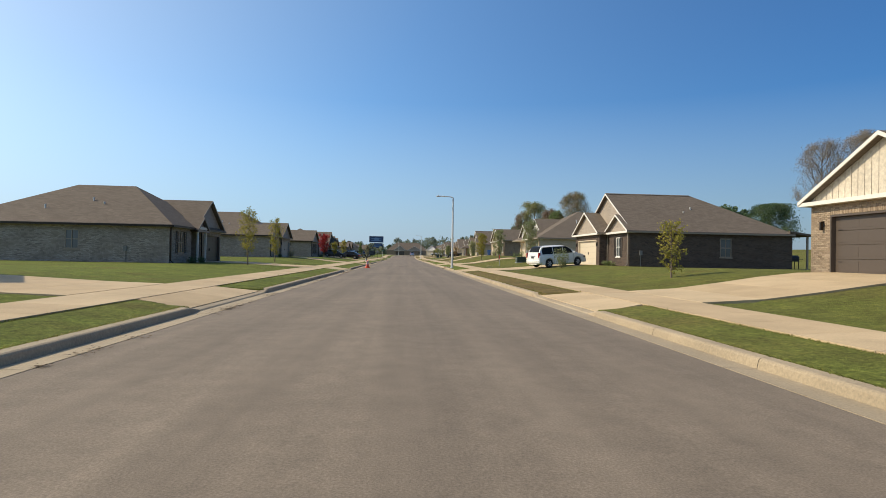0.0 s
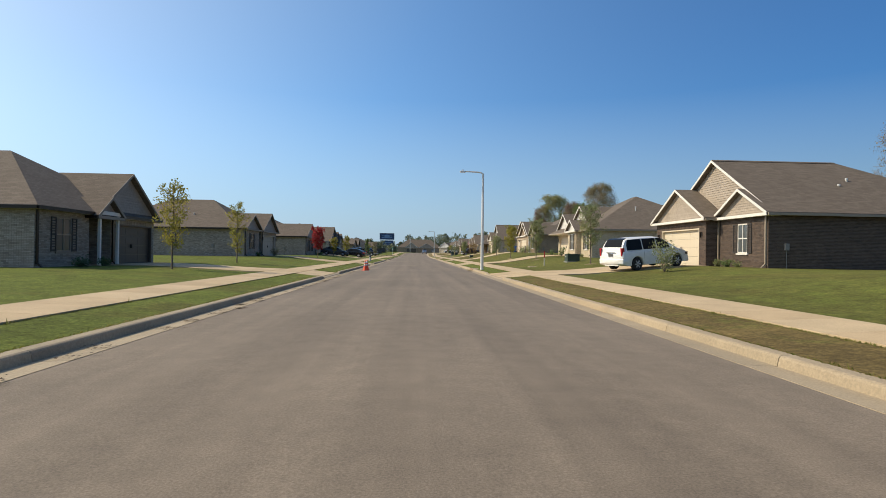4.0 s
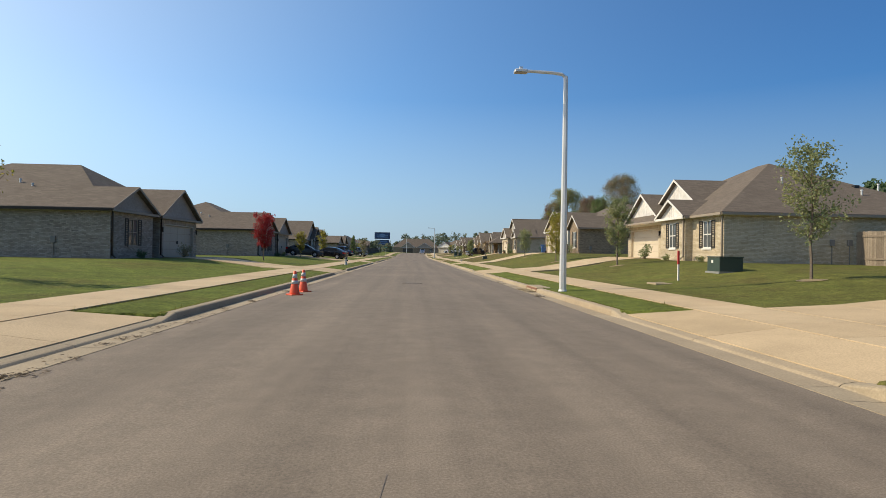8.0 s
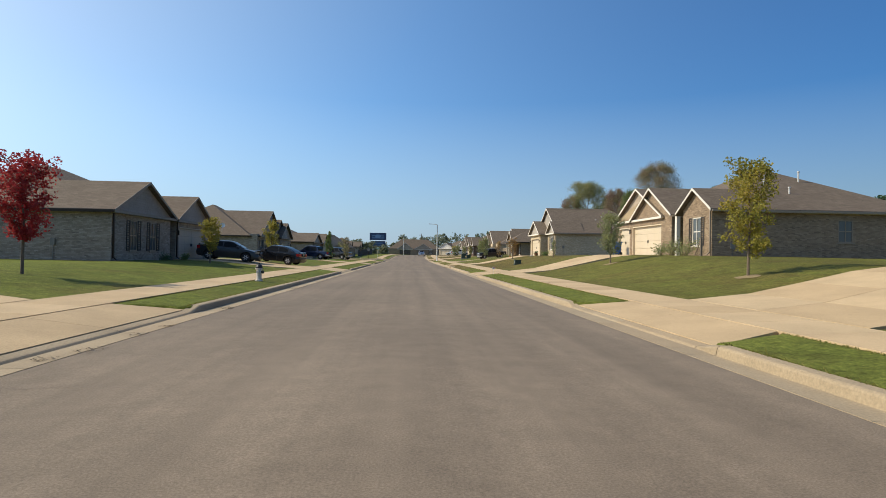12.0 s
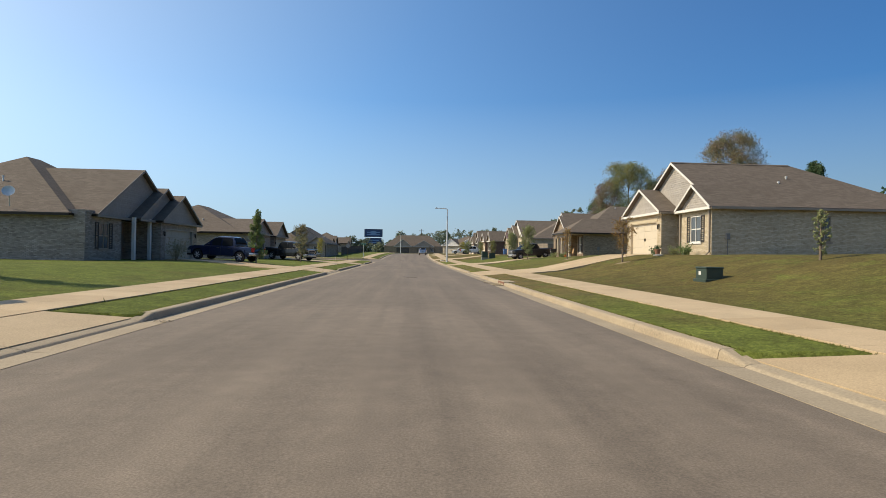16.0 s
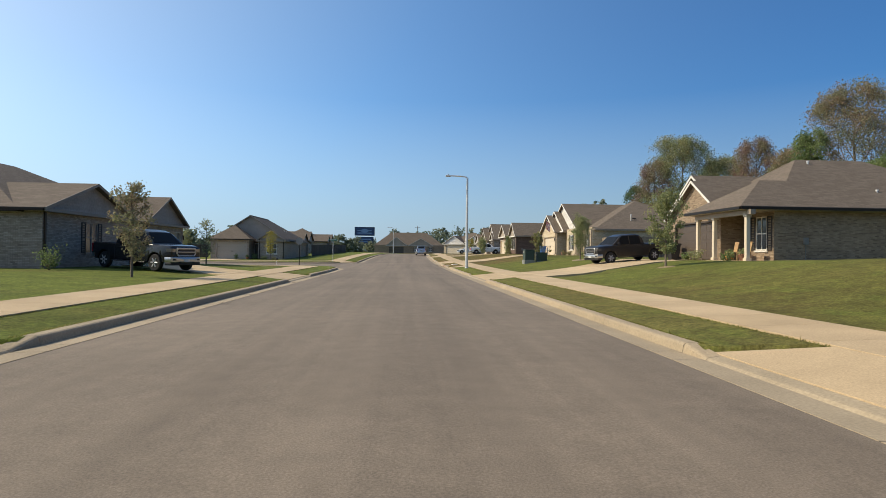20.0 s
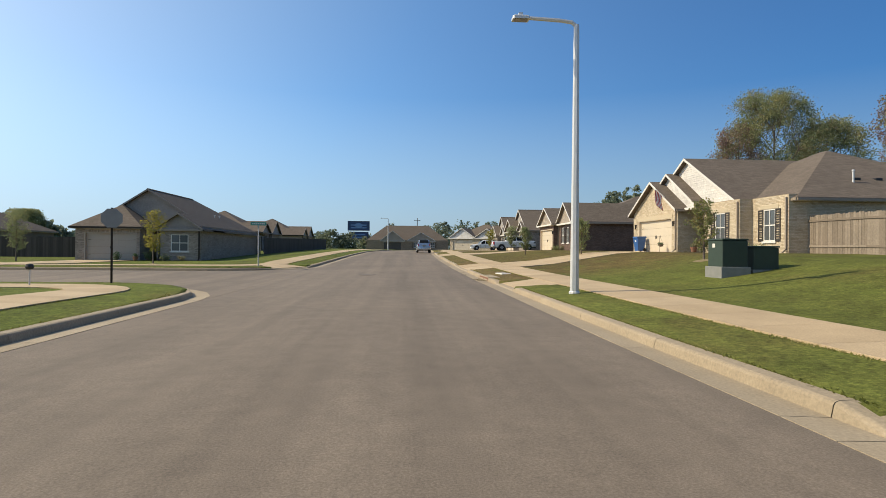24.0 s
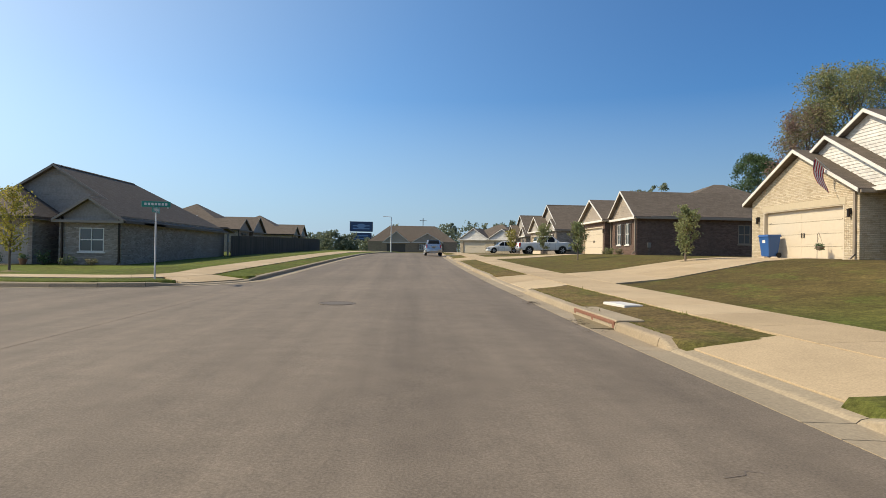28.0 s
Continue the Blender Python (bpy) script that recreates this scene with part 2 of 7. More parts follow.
# darker door and trim copies: shade on west and corner houses, put into the colour
DOOR_SHADED = plain("shaded_door_paint", (0.36, 0.325, 0.275), 0.5, vary=0.04)
TRIM_SHADED = plain("shaded_trim", (0.24, 0.205, 0.17), 0.6, vary=0.06)
BLACK = plain("black_paint", (0.018, 0.018, 0.02), 0.45, vary=0.1)
SHUTTER = plain("shutter_paint", (0.045, 0.038, 0.033), 0.6, vary=0.1)
BRONZE = plain("lamp_bronze", (0.03, 0.022, 0.016), 0.4, 0.6)
STEEL = plain("galvanised_steel", (0.62, 0.62, 0.60), 0.45, 0.25, vary=0.06)
BLIND = plain("window_blind", (0.42, 0.44, 0.45), 0.6, vary=0.08)
MORTAR_LIGHT = plain("light_mortar", (0.34, 0.27, 0.175), 0.95)
MORTAR_DARK = plain("dark_mortar", (0.22, 0.18, 0.145), 0.95)
BRICKS = {
    "dark": [(0.063, 0.045, 0.036), (0.097, 0.067, 0.050), (0.134, 0.094, 0.069), (0.081, 0.061, 0.049)],
    "cream": [(0.540, 0.440, 0.300), (0.605, 0.505, 0.355), (0.660, 0.565, 0.415), (0.475, 0.375, 0.245)],
    "tan": [(0.250, 0.184, 0.126), (0.320, 0.240, 0.165), (0.400, 0.310, 0.218), (0.205, 0.148, 0.102)],
    "red": [(0.117, 0.072, 0.054), (0.162, 0.101, 0.077), (0.203, 0.131, 0.099), (0.104, 0.070, 0.054)],
    "grey": [(0.285, 0.238, 0.195), (0.370, 0.315, 0.262), (0.445, 0.385, 0.322), (0.240, 0.198, 0.162)],
}
BRICK_JOINED = {k: piece("brick_run_" + k, c, 0.9, True, 25) for k, c in BRICKS.items()}
BRICK_SINGLE = {k: piece("brick_" + k, c, 0.9, False, 25) for k, c in BRICKS.items()}
# the last, darker tan has the shade of the west gables in its colour
SIDING = {k: piece("siding_" + k, [shade(c, 0.95), c, shade(c, 1.05)], 0.6, False, 8, 0.1) for k, c in
          {"tan": (0.38, 0.315, 0.245), "cream": (0.60, 0.53, 0.42), "grey": (0.40, 0.36, 0.31), "white": (0.68, 0.65, 0.60), "shade_tan": (0.31, 0.268, 0.226)}.items()}


# Mesh building
class M:
    """Collects vertices and faces; s = -1 mirrors x."""
    def __init__(self, s=1):
        self.v, self.f, self.s = [], [], s

    def add(self, vs, fs):
        k = len(self.v)
        self.v += [(self.s * x, y, z) for x, y, z in vs]
        self.f += [tuple(k + i for i in (f if self.s > 0 else f[::-1])) for f in fs]

    def box(self, x0, x1, y0, y1, z0, z1):
        self.add([(x0, y0, z0), (x1, y0, z0), (x1, y1, z0), (x0, y1, z0), (x0, y0, z1), (x1, y0, z1), (x1, y1, z1), (x0, y1, z1)],
                 [(3, 2, 1, 0), (4, 5, 6, 7), (0, 1, 5, 4), (1, 2, 6, 5), (2, 3, 7, 6), (3, 0, 4, 7)])
        return self

    def bbox(self, x0, x1, y0, y1, z0, z1, b=0.01):
        """A box with chamfered upright and top edges."""
        def ring(i, z):
            return [(x0 + i + b, y0 + i, z), (x1 - i - b, y0 + i, z), (x1 - i, y0 + i + b, z), (x1 - i, y1 - i - b, z), (x1 - i - b, y1 - i, z), (x0 + i + b, y1 - i, z), (x0 + i, y1 - i - b, z), (x0 + i, y0 + i + b, z)]
        self.loft([ring(0, z0), ring(0, z1 - b), ring(b, z1)])
        return self

    def loft(self, rings, caps=True):
        k = len(rings[0])
        vs = [p for r in rings for p in r]
        fs = []
        for a in range(len(rings) - 1):
            for i in range(k):
                j = (i + 1) % k
                fs.append((a * k + i, a * k + j, (a + 1) * k + j, (a + 1) * k + i))
        if caps:
            fs += [tuple(range(k))[::-1], tuple(range((len(rings) - 1) * k, len(rings) * k))]
        self.add(vs, fs)
        return self

    def tube(self, p, q, r0, r1=None, k=8):
        r1 = r0 if r1 is None else r1
        p, q = Vector(p), Vector(q)
        d = (q - p).normalized()
        a = d.orthogonal().normalized()
        b = d.cross(a)
        ring = lambda c, r: [tuple(c + r * (math.cos(t) * a + math.sin(t) * b)) for t in (2 * math.pi * i / k for i in range(k))]
        return self.loft([ring(p, r0), ring(q, r1)])

    def lathe(self, prof, c=(0, 0, 0), k=14):
        """prof: (radius, height) pairs, turned about z at c."""
        return self.loft([[(c[0] + r * math.cos(2 * math.pi * i / k), c[1] + r * math.sin(2 * math.pi * i / k), c[2] + z) for i in range(k)] for r, z in prof])

    def prism(self, poly, axis, a, b):
        """poly of 2D points, run along an axis from a to b."""
        put = {"x": lambda t, p: (t, p[0], p[1]), "y": lambda t, p: (p[0], t, p[1]), "z": lambda t, p: (p[0], p[1], t)}[axis]
        return self.loft([[put(a, p) for p in poly], [put(b, p) for p in poly]])

    def shell(self, vs, fs, t):
        """A sheet with a thickness t straight down."""
        k = len(vs)
        edges = {}
        for f in fs:
            for i, j in zip(f, f[1:] + f[:1]):
                edges[(i, j)] = 1
        out = list(fs) + [tuple(i + k for i in f)[::-1] for f in fs]
        out += [(j, i, i + k, j + k) for (i, j) in edges if (j, i) not in edges]
        self.add(list(vs) + [(x, y, z - t) for x, y, z in vs], out)
        return self

    def mesh(self, name, mat, smooth=False):
        me = bpy.data.meshes.new(name)
        me.from_pydata(self.v, [], self.f)
        me.update()
        bm = bmesh.new()
        bm.from_mesh(me)
        if len(bm.faces) < 4000:
            bmesh.ops.recalc_face_normals(bm, faces=bm.faces)
        bm.to_mesh(me)
        bm.free()
        if smooth:
            for p in me.polygons:
                p.use_smooth = True
        me.materials.append(mat)
        return me


def part(name, m, mat, parent, label="", smooth=False, kind=""):
    ob = new(name, m.mesh(name, mat, smooth) if isinstance(m, M) else m)
    ob.parent = parent
    return tagged(ob, label=label, kind=kind)


def thing(name, label, category, loc=(0, 0, 0), turn=0, group="", kind=""):
    ob = new(name)
    ob.empty_display_size = 0.3
    ob.matrix_basis = pose(*loc, 0, 0, turn)
    return tagged(ob, label, category, group, kind)


def solid(name, m, mat, label, category="", kind="", group="", smooth=False, loc=(0, 0, 0), turn=0):
    ob = new(name, m.mesh(name, mat, smooth))
    ob.matrix_basis = pose(*loc, 0, 0, turn)
    return tagged(ob, label, category, group, kind)


# Terrain
def lerp(y, pts):
    return float(np.interp(y, [p[0] for p in pts], [p[1] for p in pts]))


ROAD_Z = [(-60, 0), (170, 0), (185, 0.08), (195, 0.2), (205, 0.38), (220, 0.68), (236, 0.95), (260, 1.12), (400, 1.2)]
PAD_R = [(-60, 0.9), (0, 0.95), (28, 0.95), (36, 0.8), (54, 0.76), (66, 1.05), (84, 1.25), (96, 1.55), (112, 1.57), (130, 1.48), (142, 1.48), (156, 1.15), (162, 1.12), (168, 1.0), (174, 1.1), (184, 1.3), (202, 1.3), (214, 1.4), (226, 1.35), (240, 1.32), (300, 1.45)]
PAD_L = [(-60, 0.4), (10, 0.42), (50, 0.47), (69, 0.75), (110, 0.73), (128, 0.62), (146, 0.58), (156, 0.46), (175, 0.44), (180, 0.2), (196, 0.25), (208, 0.3), (230, 0.8), (260, 1.3), (300, 1.5)]
KERB_IN, KERB_OUT, WALK_IN, WALK_OUT = 4.45, 4.65, 5.95, 7.45
SIDE_Y0, SIDE_Y1, CORNER = 180.1, 191.8, 4.5     # the side street's kerb lines and corner radius


def zr(y):
    return lerp(y, ROAD_Z)


def xr(y):
    """The street's axis: straight, then bending a little east past the side street."""
    return 0.0 if y < 196 else 0.0004 * min(y - 196, 50) ** 2 + 0.04 * max(0, y - 246)


def smooth(a, b, t):
    t = min(1, max(0, (t - a) / (b - a)))
    return t * t * (3 - 2 * t)


def side_road(x, y, grow=0.0):
    """Inside the side street, with its rounded corners, grown by some metres."""
    if x > -4 or y < SIDE_Y0 - CORNER - 6 or y > SIDE_Y1 + CORNER + 6:
        return False
    a, b = SIDE_Y0 - grow, SIDE_Y1 + grow
    if a < y < b:
        return True
    r = CORNER - grow
    cx = -KERB_OUT - CORNER
    if x > cx:
        if y <= a and y > SIDE_Y0 - CORNER:
            return math.hypot(x - cx, y - (SIDE_Y0 - CORNER)) > r
        if y >= b and y < SIDE_Y1 + CORNER:
            return math.hypot(x - cx, y - (SIDE_Y1 + CORNER)) > r
    return False


def ground_z(x, y):
    """The lawn's surface."""
    x -= xr(y)
    a, r = abs(x), zr(y)
    pad = lerp(y, PAD_R if x > 0 else PAD_L)
    if a < WALK_IN:
        z = r + 0.122 + 0.078 * smooth(KERB_OUT, WALK_IN, a)
    elif a < WALK_OUT:
        z = r + 0.20 + 0.05 * (a - WALK_IN) / (WALK_OUT - WALK_IN)
    else:
        z = r + 0.25 + (pad - r - 0.25) * smooth(WALK_OUT, 15.8 + 1.6 * max(0, 1 - abs(y - 167) / 7) if x > 0 else 14.5, a)
    if x < -KERB_OUT and 170 < y < 205:      # level by the side street
        d = min(abs(y - SIDE_Y0), abs(y - SIDE_Y1)) if not SIDE_Y0 < y < SIDE_Y1 else 0
        z = (r + 0.16) + (z - r - 0.16) * smooth(1.5, 8, d)
    if x > 36:
        z += 2.2 * smooth(36, 75, x)
    return z


# Ground sheet, road, kerbs, walks, drives
# drive: (kerb interval, door interval, door's distance from the axis)
DRIVES_R = [((13.6, 18.2), (15.0, 20.6), 16.5), ((44.6, 50.2), (46.2, 51.6), 16.4), ((74.0, 79.8), (77.6, 82.9), 17.4), ((101.8, 106.5), (103.6, 111.6), 17.5),
            ((132.9, 138.6), (135.3, 140.8), 16.5), ((159.0, 164.8), (162.0, 172.4), 18.0), ((192.2, 198.0), (196.0, 201.4), 18.0), ((217.5, 223.5), (219, 224.2), 16.4), ((233, 239), (240.4, 246.6), 16.5)]
DRIVES_L = [((13.2, 18.4), (14.5, 19.8), 16.2), ((44.0, 48.7), (45.6, 50.3), 16.0), ((72.2, 77.4), (75.9, 81.4), 16.0), ((104.8, 110.3), (103.6, 113.6), 15.4),
            ((134.6, 139.2), (140.4, 146.0), 16.6), ((157.8, 162.6), (165.6, 172.0), 15.6)]


def in_drive(y, x, pad=0.0):
    for (k0, k1), (d0, d1), xd in (DRIVES_R if x > 0 else DRIVES_L):
        t = min(1, max(0, (abs(x) - WALK_OUT) / (xd - WALK_OUT)))
        if k0 + (d0 - k0) * t - pad < y < k1 + (d1 - k1) * t + pad:
            return True
    return False


def build_ground():
    xs = sorted({-1800, -700, -300, -150, -90, *range(-70, -14, 4), *np.arange(-14, -4.9, 0.3), -4.62, -4.42, 0, 4.42, 4.62, *np.arange(4.9, 16, 0.5), *range(18, 80, 4), 90, 150, 300, 700, 1800})
    ys = sorted({-300, -100, *range(-60, 0, 2), *range(0, 174, 1), *np.arange(174, 202, 0.3), *range(203, 320, 3), 360, 450, 700, 1200, 2500})
    ys += [k + d for (k0, k1), _, _ in DRIVES_R + DRIVES_L for k, s in ((k0, -1), (k1, 1)) for d in (s * 0.62, s * 0.5, s * 0.34, s * 0.17, 0.0, -s * 0.08)]
    xs += list(np.arange(-9.4, -4.6, 0.12))
    ys += list(np.arange(175.8, 181.2, 0.12)) + list(np.arange(191.4, 196.6, 0.12))
    xs, ys = sorted({round(float(x), 3) for x in xs}), sorted({round(float(y), 3) for y in ys})

    def ramp_cut(x, y):
        dx, dy = x + KERB_OUT + CORNER, SIDE_Y1 + CORNER - y
        return dx > 0 and 3.15 < math.hypot(dx, dy) < CORNER + 0.1 and 11 < math.degrees(math.atan2(dy, dx)) < 49

    def apron_cut(x, y):
        """Where a drive's apron dips to the kerb."""
        a = abs(x)
        if not KERB_OUT - 0.2 < a < WALK_IN:
            return False
        if x > 0 and 179.4 < y < 181.9:
            return True
        flare = 0.5 * (1 - (a - KERB_OUT) / (WALK_IN - KERB_OUT))
        return any(k0 - flare - 0.01 < y < k1 + flare + 0.01 for (k0, k1), _, _ in (DRIVES_R if x > 0 else DRIVES_L))
    m = M()
    vs = []
    for y in ys:
        for x in xs:
            low = abs(x) < 4.5 and y < 312 or side_road(x, y, -0.06) or apron_cut(x, y) or ramp_cut(x, y) or 298 < y < 310 and abs(x) < 60
            z = zr(y) - 0.12 if low else ground_z(x + xr(y), y) + (0.03 * noise.noise((x * 0.35, y * 0.35, 0)) if abs(x) > 8 else 0)
            if WALK_OUT + 0.1 < abs(x) < 18.2 and in_drive(y, x, -0.12):
                z -= 0.09      # bedding under the drive's slabs
            vs.append((x + xr(y) * max(0, 1 - abs(x) / 300), y, z))
    k = len(xs)
    m.add(vs, [(j * k + i, j * k + i + 1, (j + 1) * k + i + 1, (j + 1) * k + i) for j in range(len(ys) - 1) for i in range(k - 1)])
    return solid("ground", m, LAWN, "mown lawns of mixed green and dry grass", kind="structure", smooth=True)


build_ground()


def build_road():
    m = M()
    ys = list(range(-60, 166, 15)) + list(range(170, 312, 3))
    rows = [[(xr(y) - 4.02, y, zr(y)), (xr(y), y, zr(y) + 0.05), (xr(y) + 4.02, y, zr(y))] for y in ys]
    vs = [p for r in rows for p in r]
    fs = []
    for j in range(len(ys) - 1):
        for i in range(2):
            fs.append((j * 3 + i, j * 3 + i + 1, (j + 1) * 3 + i + 1, (j + 1) * 3 + i))
    m.shell(vs, fs, 0.1)
    solid("road", m, ASPHALT, "worn grey-brown asphalt street with fine cracks", kind="structure", smooth=False)
    # the side street with its flared mouth
    m = M()
    c, rad = -KERB_OUT - CORNER, CORNER + 0.62
    rows = sorted({SIDE_Y0 - CORNER, SIDE_Y1 + CORNER, SIDE_Y0 + 0.62, SIDE_Y1 - 0.62, *np.arange(SIDE_Y0 - CORNER + 0.4, SIDE_Y1 + CORNER, 0.4)})
    vs = []
    for y in rows:
        dy = min(y - (SIDE_Y0 - CORNER), SIDE_Y1 + CORNER - y)
        left = c + math.sqrt(max(0, rad * rad - dy * dy)) if dy < rad else -120
        left = min(left, -4.0)
        vs += [(left, y, zr(y) + 0.003), (-3.96, y, zr(y) + 0.003)]
    m.shell(vs, [(2 * i, 2 * i + 1, 2 * i + 3, 2 * i + 2) for i in range(len(rows) - 1)], 0.1)
    solid("side_street", m, ASPHALT, "asphalt mouth of a side street", kind="structure")
    m = M()
    m.shell([(-60, 299, 1.17), (60, 299, 1.17), (60, 309, 1.17), (-60, 309, 1.17)], [(0, 1, 2, 3)], 0.1)
    solid("cross_street", m, ASPHALT, "asphalt cross street at the far end", kind="structure")


build_road()

KERB_PROFILE = [(0.65, -0.10), (0.65, 0.006), (0.215, -0.012), (0.195, 0.085), (0.18, 0.110), (0.15, 0.124), (0.0, 0.130), (0.0, -0.10)]
LOW_PROFILE = [(0.65, -0.10), (0.65, 0.006), (0.215, -0.006), (0.19, 0.012), (0.175, 0.022), (0.145, 0.03), (0.0, 0.05), (0.0, -0.10)]


def kerb_run(parent, pts, low):
    """pts: (x, y, nx, ny) along the kerb's back line, the normal pointing to the road."""
    for (x0, y0, a0, b0), (x1, y1, a1, b1) in zip(pts, pts[1:]):
        d = Vector((x1 - x0, y1 - y0, 0))
        e = d.normalized() * 0.006
        ring = lambda x, y, a, b: [(x + xr(y) + a * o, y + b * o, zr(y) + h) for o, h in (LOW_PROFILE if low(x, y) else KERB_PROFILE)]
        m = M().loft([ring(x0 + e.x, y0 + e.y, a0, b0), ring(x1 - e.x, y1 - e.y, a1, b1)])
        part("kerb_stone", m, KERB, parent)


def stations(y0, y1, x, cuts=()):
    """Even joints of about 3 m, with joints where drives begin and end."""
    ys = [y0]
    for c in sorted([c for c in cuts if y0 < c < y1] + [y1]):
        k = max(1, round((c - ys[-1]) / 3.0))
        a = ys[-1]
        ys += [a + (c - a) * i / k for i in range(1, k + 1)]
    return ys


INLETS = [(58.6, 60.4), (184.2, 186.6), (124.2, 125.8)]
ends = lambda ds: [v for d in ds for v in (d[0][0] - 0.9, d[0][0] - 0.3, d[0][1] + 0.3, d[0][1] + 0.9)]
cuts_r = ends(DRIVES_R) + [v for i in INLETS for v in i] + [178.7, 179.1, 182.2, 182.6]
cuts_l = ends(DRIVES_L)
low_r = lambda x, y: any(a - 0.4 < y < b + 0.4 for (a, b), _, _ in DRIVES_R) or 179.0 < y < 182.3
low_l = lambda x, y: any(a - 0.4 < y < b + 0.4 for (a, b), _, _ in DRIVES_L)
kerb_r = thing("kerb_east", "pale concrete kerb and gutter", "kerb", kind="structure")
kerb_l = thing("kerb_west", "pale concrete kerb and gutter with dirt", "kerb", kind="structure")
ys = stations(-14, 298, 0, cuts_r)
kerb_run(kerb_r, [(KERB_OUT, y, -1, 0) for y in ys], low_r)
ys = stations(-14, SIDE_Y0 - CORNER, 0, cuts_l)
cx = -KERB_OUT - CORNER
near_arc = [(cx + CORNER * math.cos(a), SIDE_Y0 - CORNER + CORNER * math.sin(a), math.cos(a), math.sin(a)) for a in (math.pi / 2 * i / 6 for i in range(1, 7))]
kerb_run(kerb_l, [(-KERB_OUT, y, 1, 0) for y in ys] + near_arc + [(cx - 3 * i, SIDE_Y0, 0, 1) for i in range(1, 26)], low_l)
far_arc = [(cx + CORNER * math.cos(a), SIDE_Y1 + CORNER - CORNER * math.sin(a), math.cos(a), -math.sin(a)) for a in (math.pi / 2 * i / 6 for i in range(6, -1, -1))]
low_far = lambda x, y: 10 < math.degrees(math.atan2(SIDE_Y1 + CORNER - y, x - cx)) < 50 and x > cx
kerb_run(kerb_l, [(cx - 3 * i, SIDE_Y1, 0, -1) for i in range(25, 0, -1)] + far_arc + [(-KERB_OUT, y, 1, 0) for y in stations(SIDE_Y1 + CORNER, 298, 0)[1:]], low_far)


def slab(parent, quad, lift=0.03, thick=0.12, name="slab", z=None):
    """A concrete slab over four ground points (x, y), a little proud of the lawn."""
    zf = z or ground_z
    quad = [(x + xr(y), y) for x, y in quad]
    c = Vector((sum(p[0] for p in quad) / 4, sum(p[1] for p in quad) / 4))
    q = [Vector(p) + (c - Vector(p)).normalized() * 0.009 for p in quad]
    b = [p + (c - p).normalized() * 0.004 for p in q]
    m = M()
    m.loft([[(p.x, p.y, zf(p.x, p.y) + lift - thick) for p in q], [(p.x, p.y, zf(p.x, p.y) + lift - 0.004) for p in q], [(p.x, p.y, zf(p.x, p.y) + lift) for p in b]])
    return part(name, m, WALK, parent)


walk_r = thing("sidewalk_east", "sunlit pale concrete sidewalk with joints", "sidewalk", kind="structure")
walk_l = thing("sidewalk_west", "sunlit pale concrete sidewalk with joints", "sidewalk", kind="structure")
for s, par, lo, hi in ((1, walk_r, -10, 297), (-1, walk_l, -10, SIDE_Y0 - CORNER), (-1, walk_l, SIDE_Y1 + CORNER, 297)):
    k = round((hi - lo) / 1.52)
    for i in range(k):
        a, b = lo + (hi - lo) * i / k, lo + (hi - lo) * (i + 1) / k
        slab(par, [(s * WALK_IN, a), (s * WALK_OUT, a), (s * WALK_OUT, b), (s * WALK_IN, b)][::s])
# walks round the side street's corners
for i in range(7):
    a, b = math.pi / 2 * i / 7, math.pi / 2 * (i + 1) / 7
    r0, r1, c0 = 1.7, 3.2, SIDE_Y0 - CORNER
    slab(walk_l, [(cx + r * math.cos(t), c0 + r * math.sin(t)) for r, t in ((r0, a), (r1, a), (r1, b), (r0, b))])
    c1 = SIDE_Y1 + CORNER
    slab(walk_l, [(cx + r * math.cos(t), c1 - r * math.sin(t)) for r, t in ((r1, a), (r0, a), (r0, b), (r1, b))])
for i in range(30):
    for y0, y1 in ((SIDE_Y0 - 2.8, SIDE_Y0 - 1.3), (SIDE_Y1 + 1.3, SIDE_Y1 + 2.8)):
        x1, x0 = cx - 1.52 * i, cx - 1.52 * (i + 1)
        slab(walk_l, [(x0, y0), (x1, y0), (x1, y1), (x0, y1)])


def ramp_z(x, y):
    """The kerb ramp at the far corner falls from the walk to the gutter."""
    t = (math.hypot(x - cx, y - SIDE_Y1 - CORNER) - 3.2) / (CORNER - 3.2)
    return ground_z(x, y) * (1 - t) + (zr(y) + 0.045) * t


for i in range(4):
    a, b = radians(13 + 8.5 * i), radians(13 + 8.5 * (i + 1))
    slab(walk_l, [(cx + r * math.cos(t), SIDE_Y1 + CORNER - r * math.sin(t)) for r, t in ((CORNER - 0.01, a), (3.21, a), (3.21, b), (CORNER - 0.01, b))], 0.03, 0.1, z=ramp_z)
slab(walk_r, [(4.66, 179.1), (5.94, 179.1), (5.94, 182.2), (4.66, 182.2)], 0.02, 0.16, z=lambda x, y: (zr(y) + 0.045) + (ground_z(x, y) - zr(y) - 0.045) * smooth(KERB_OUT, WALK_IN, abs(x)))


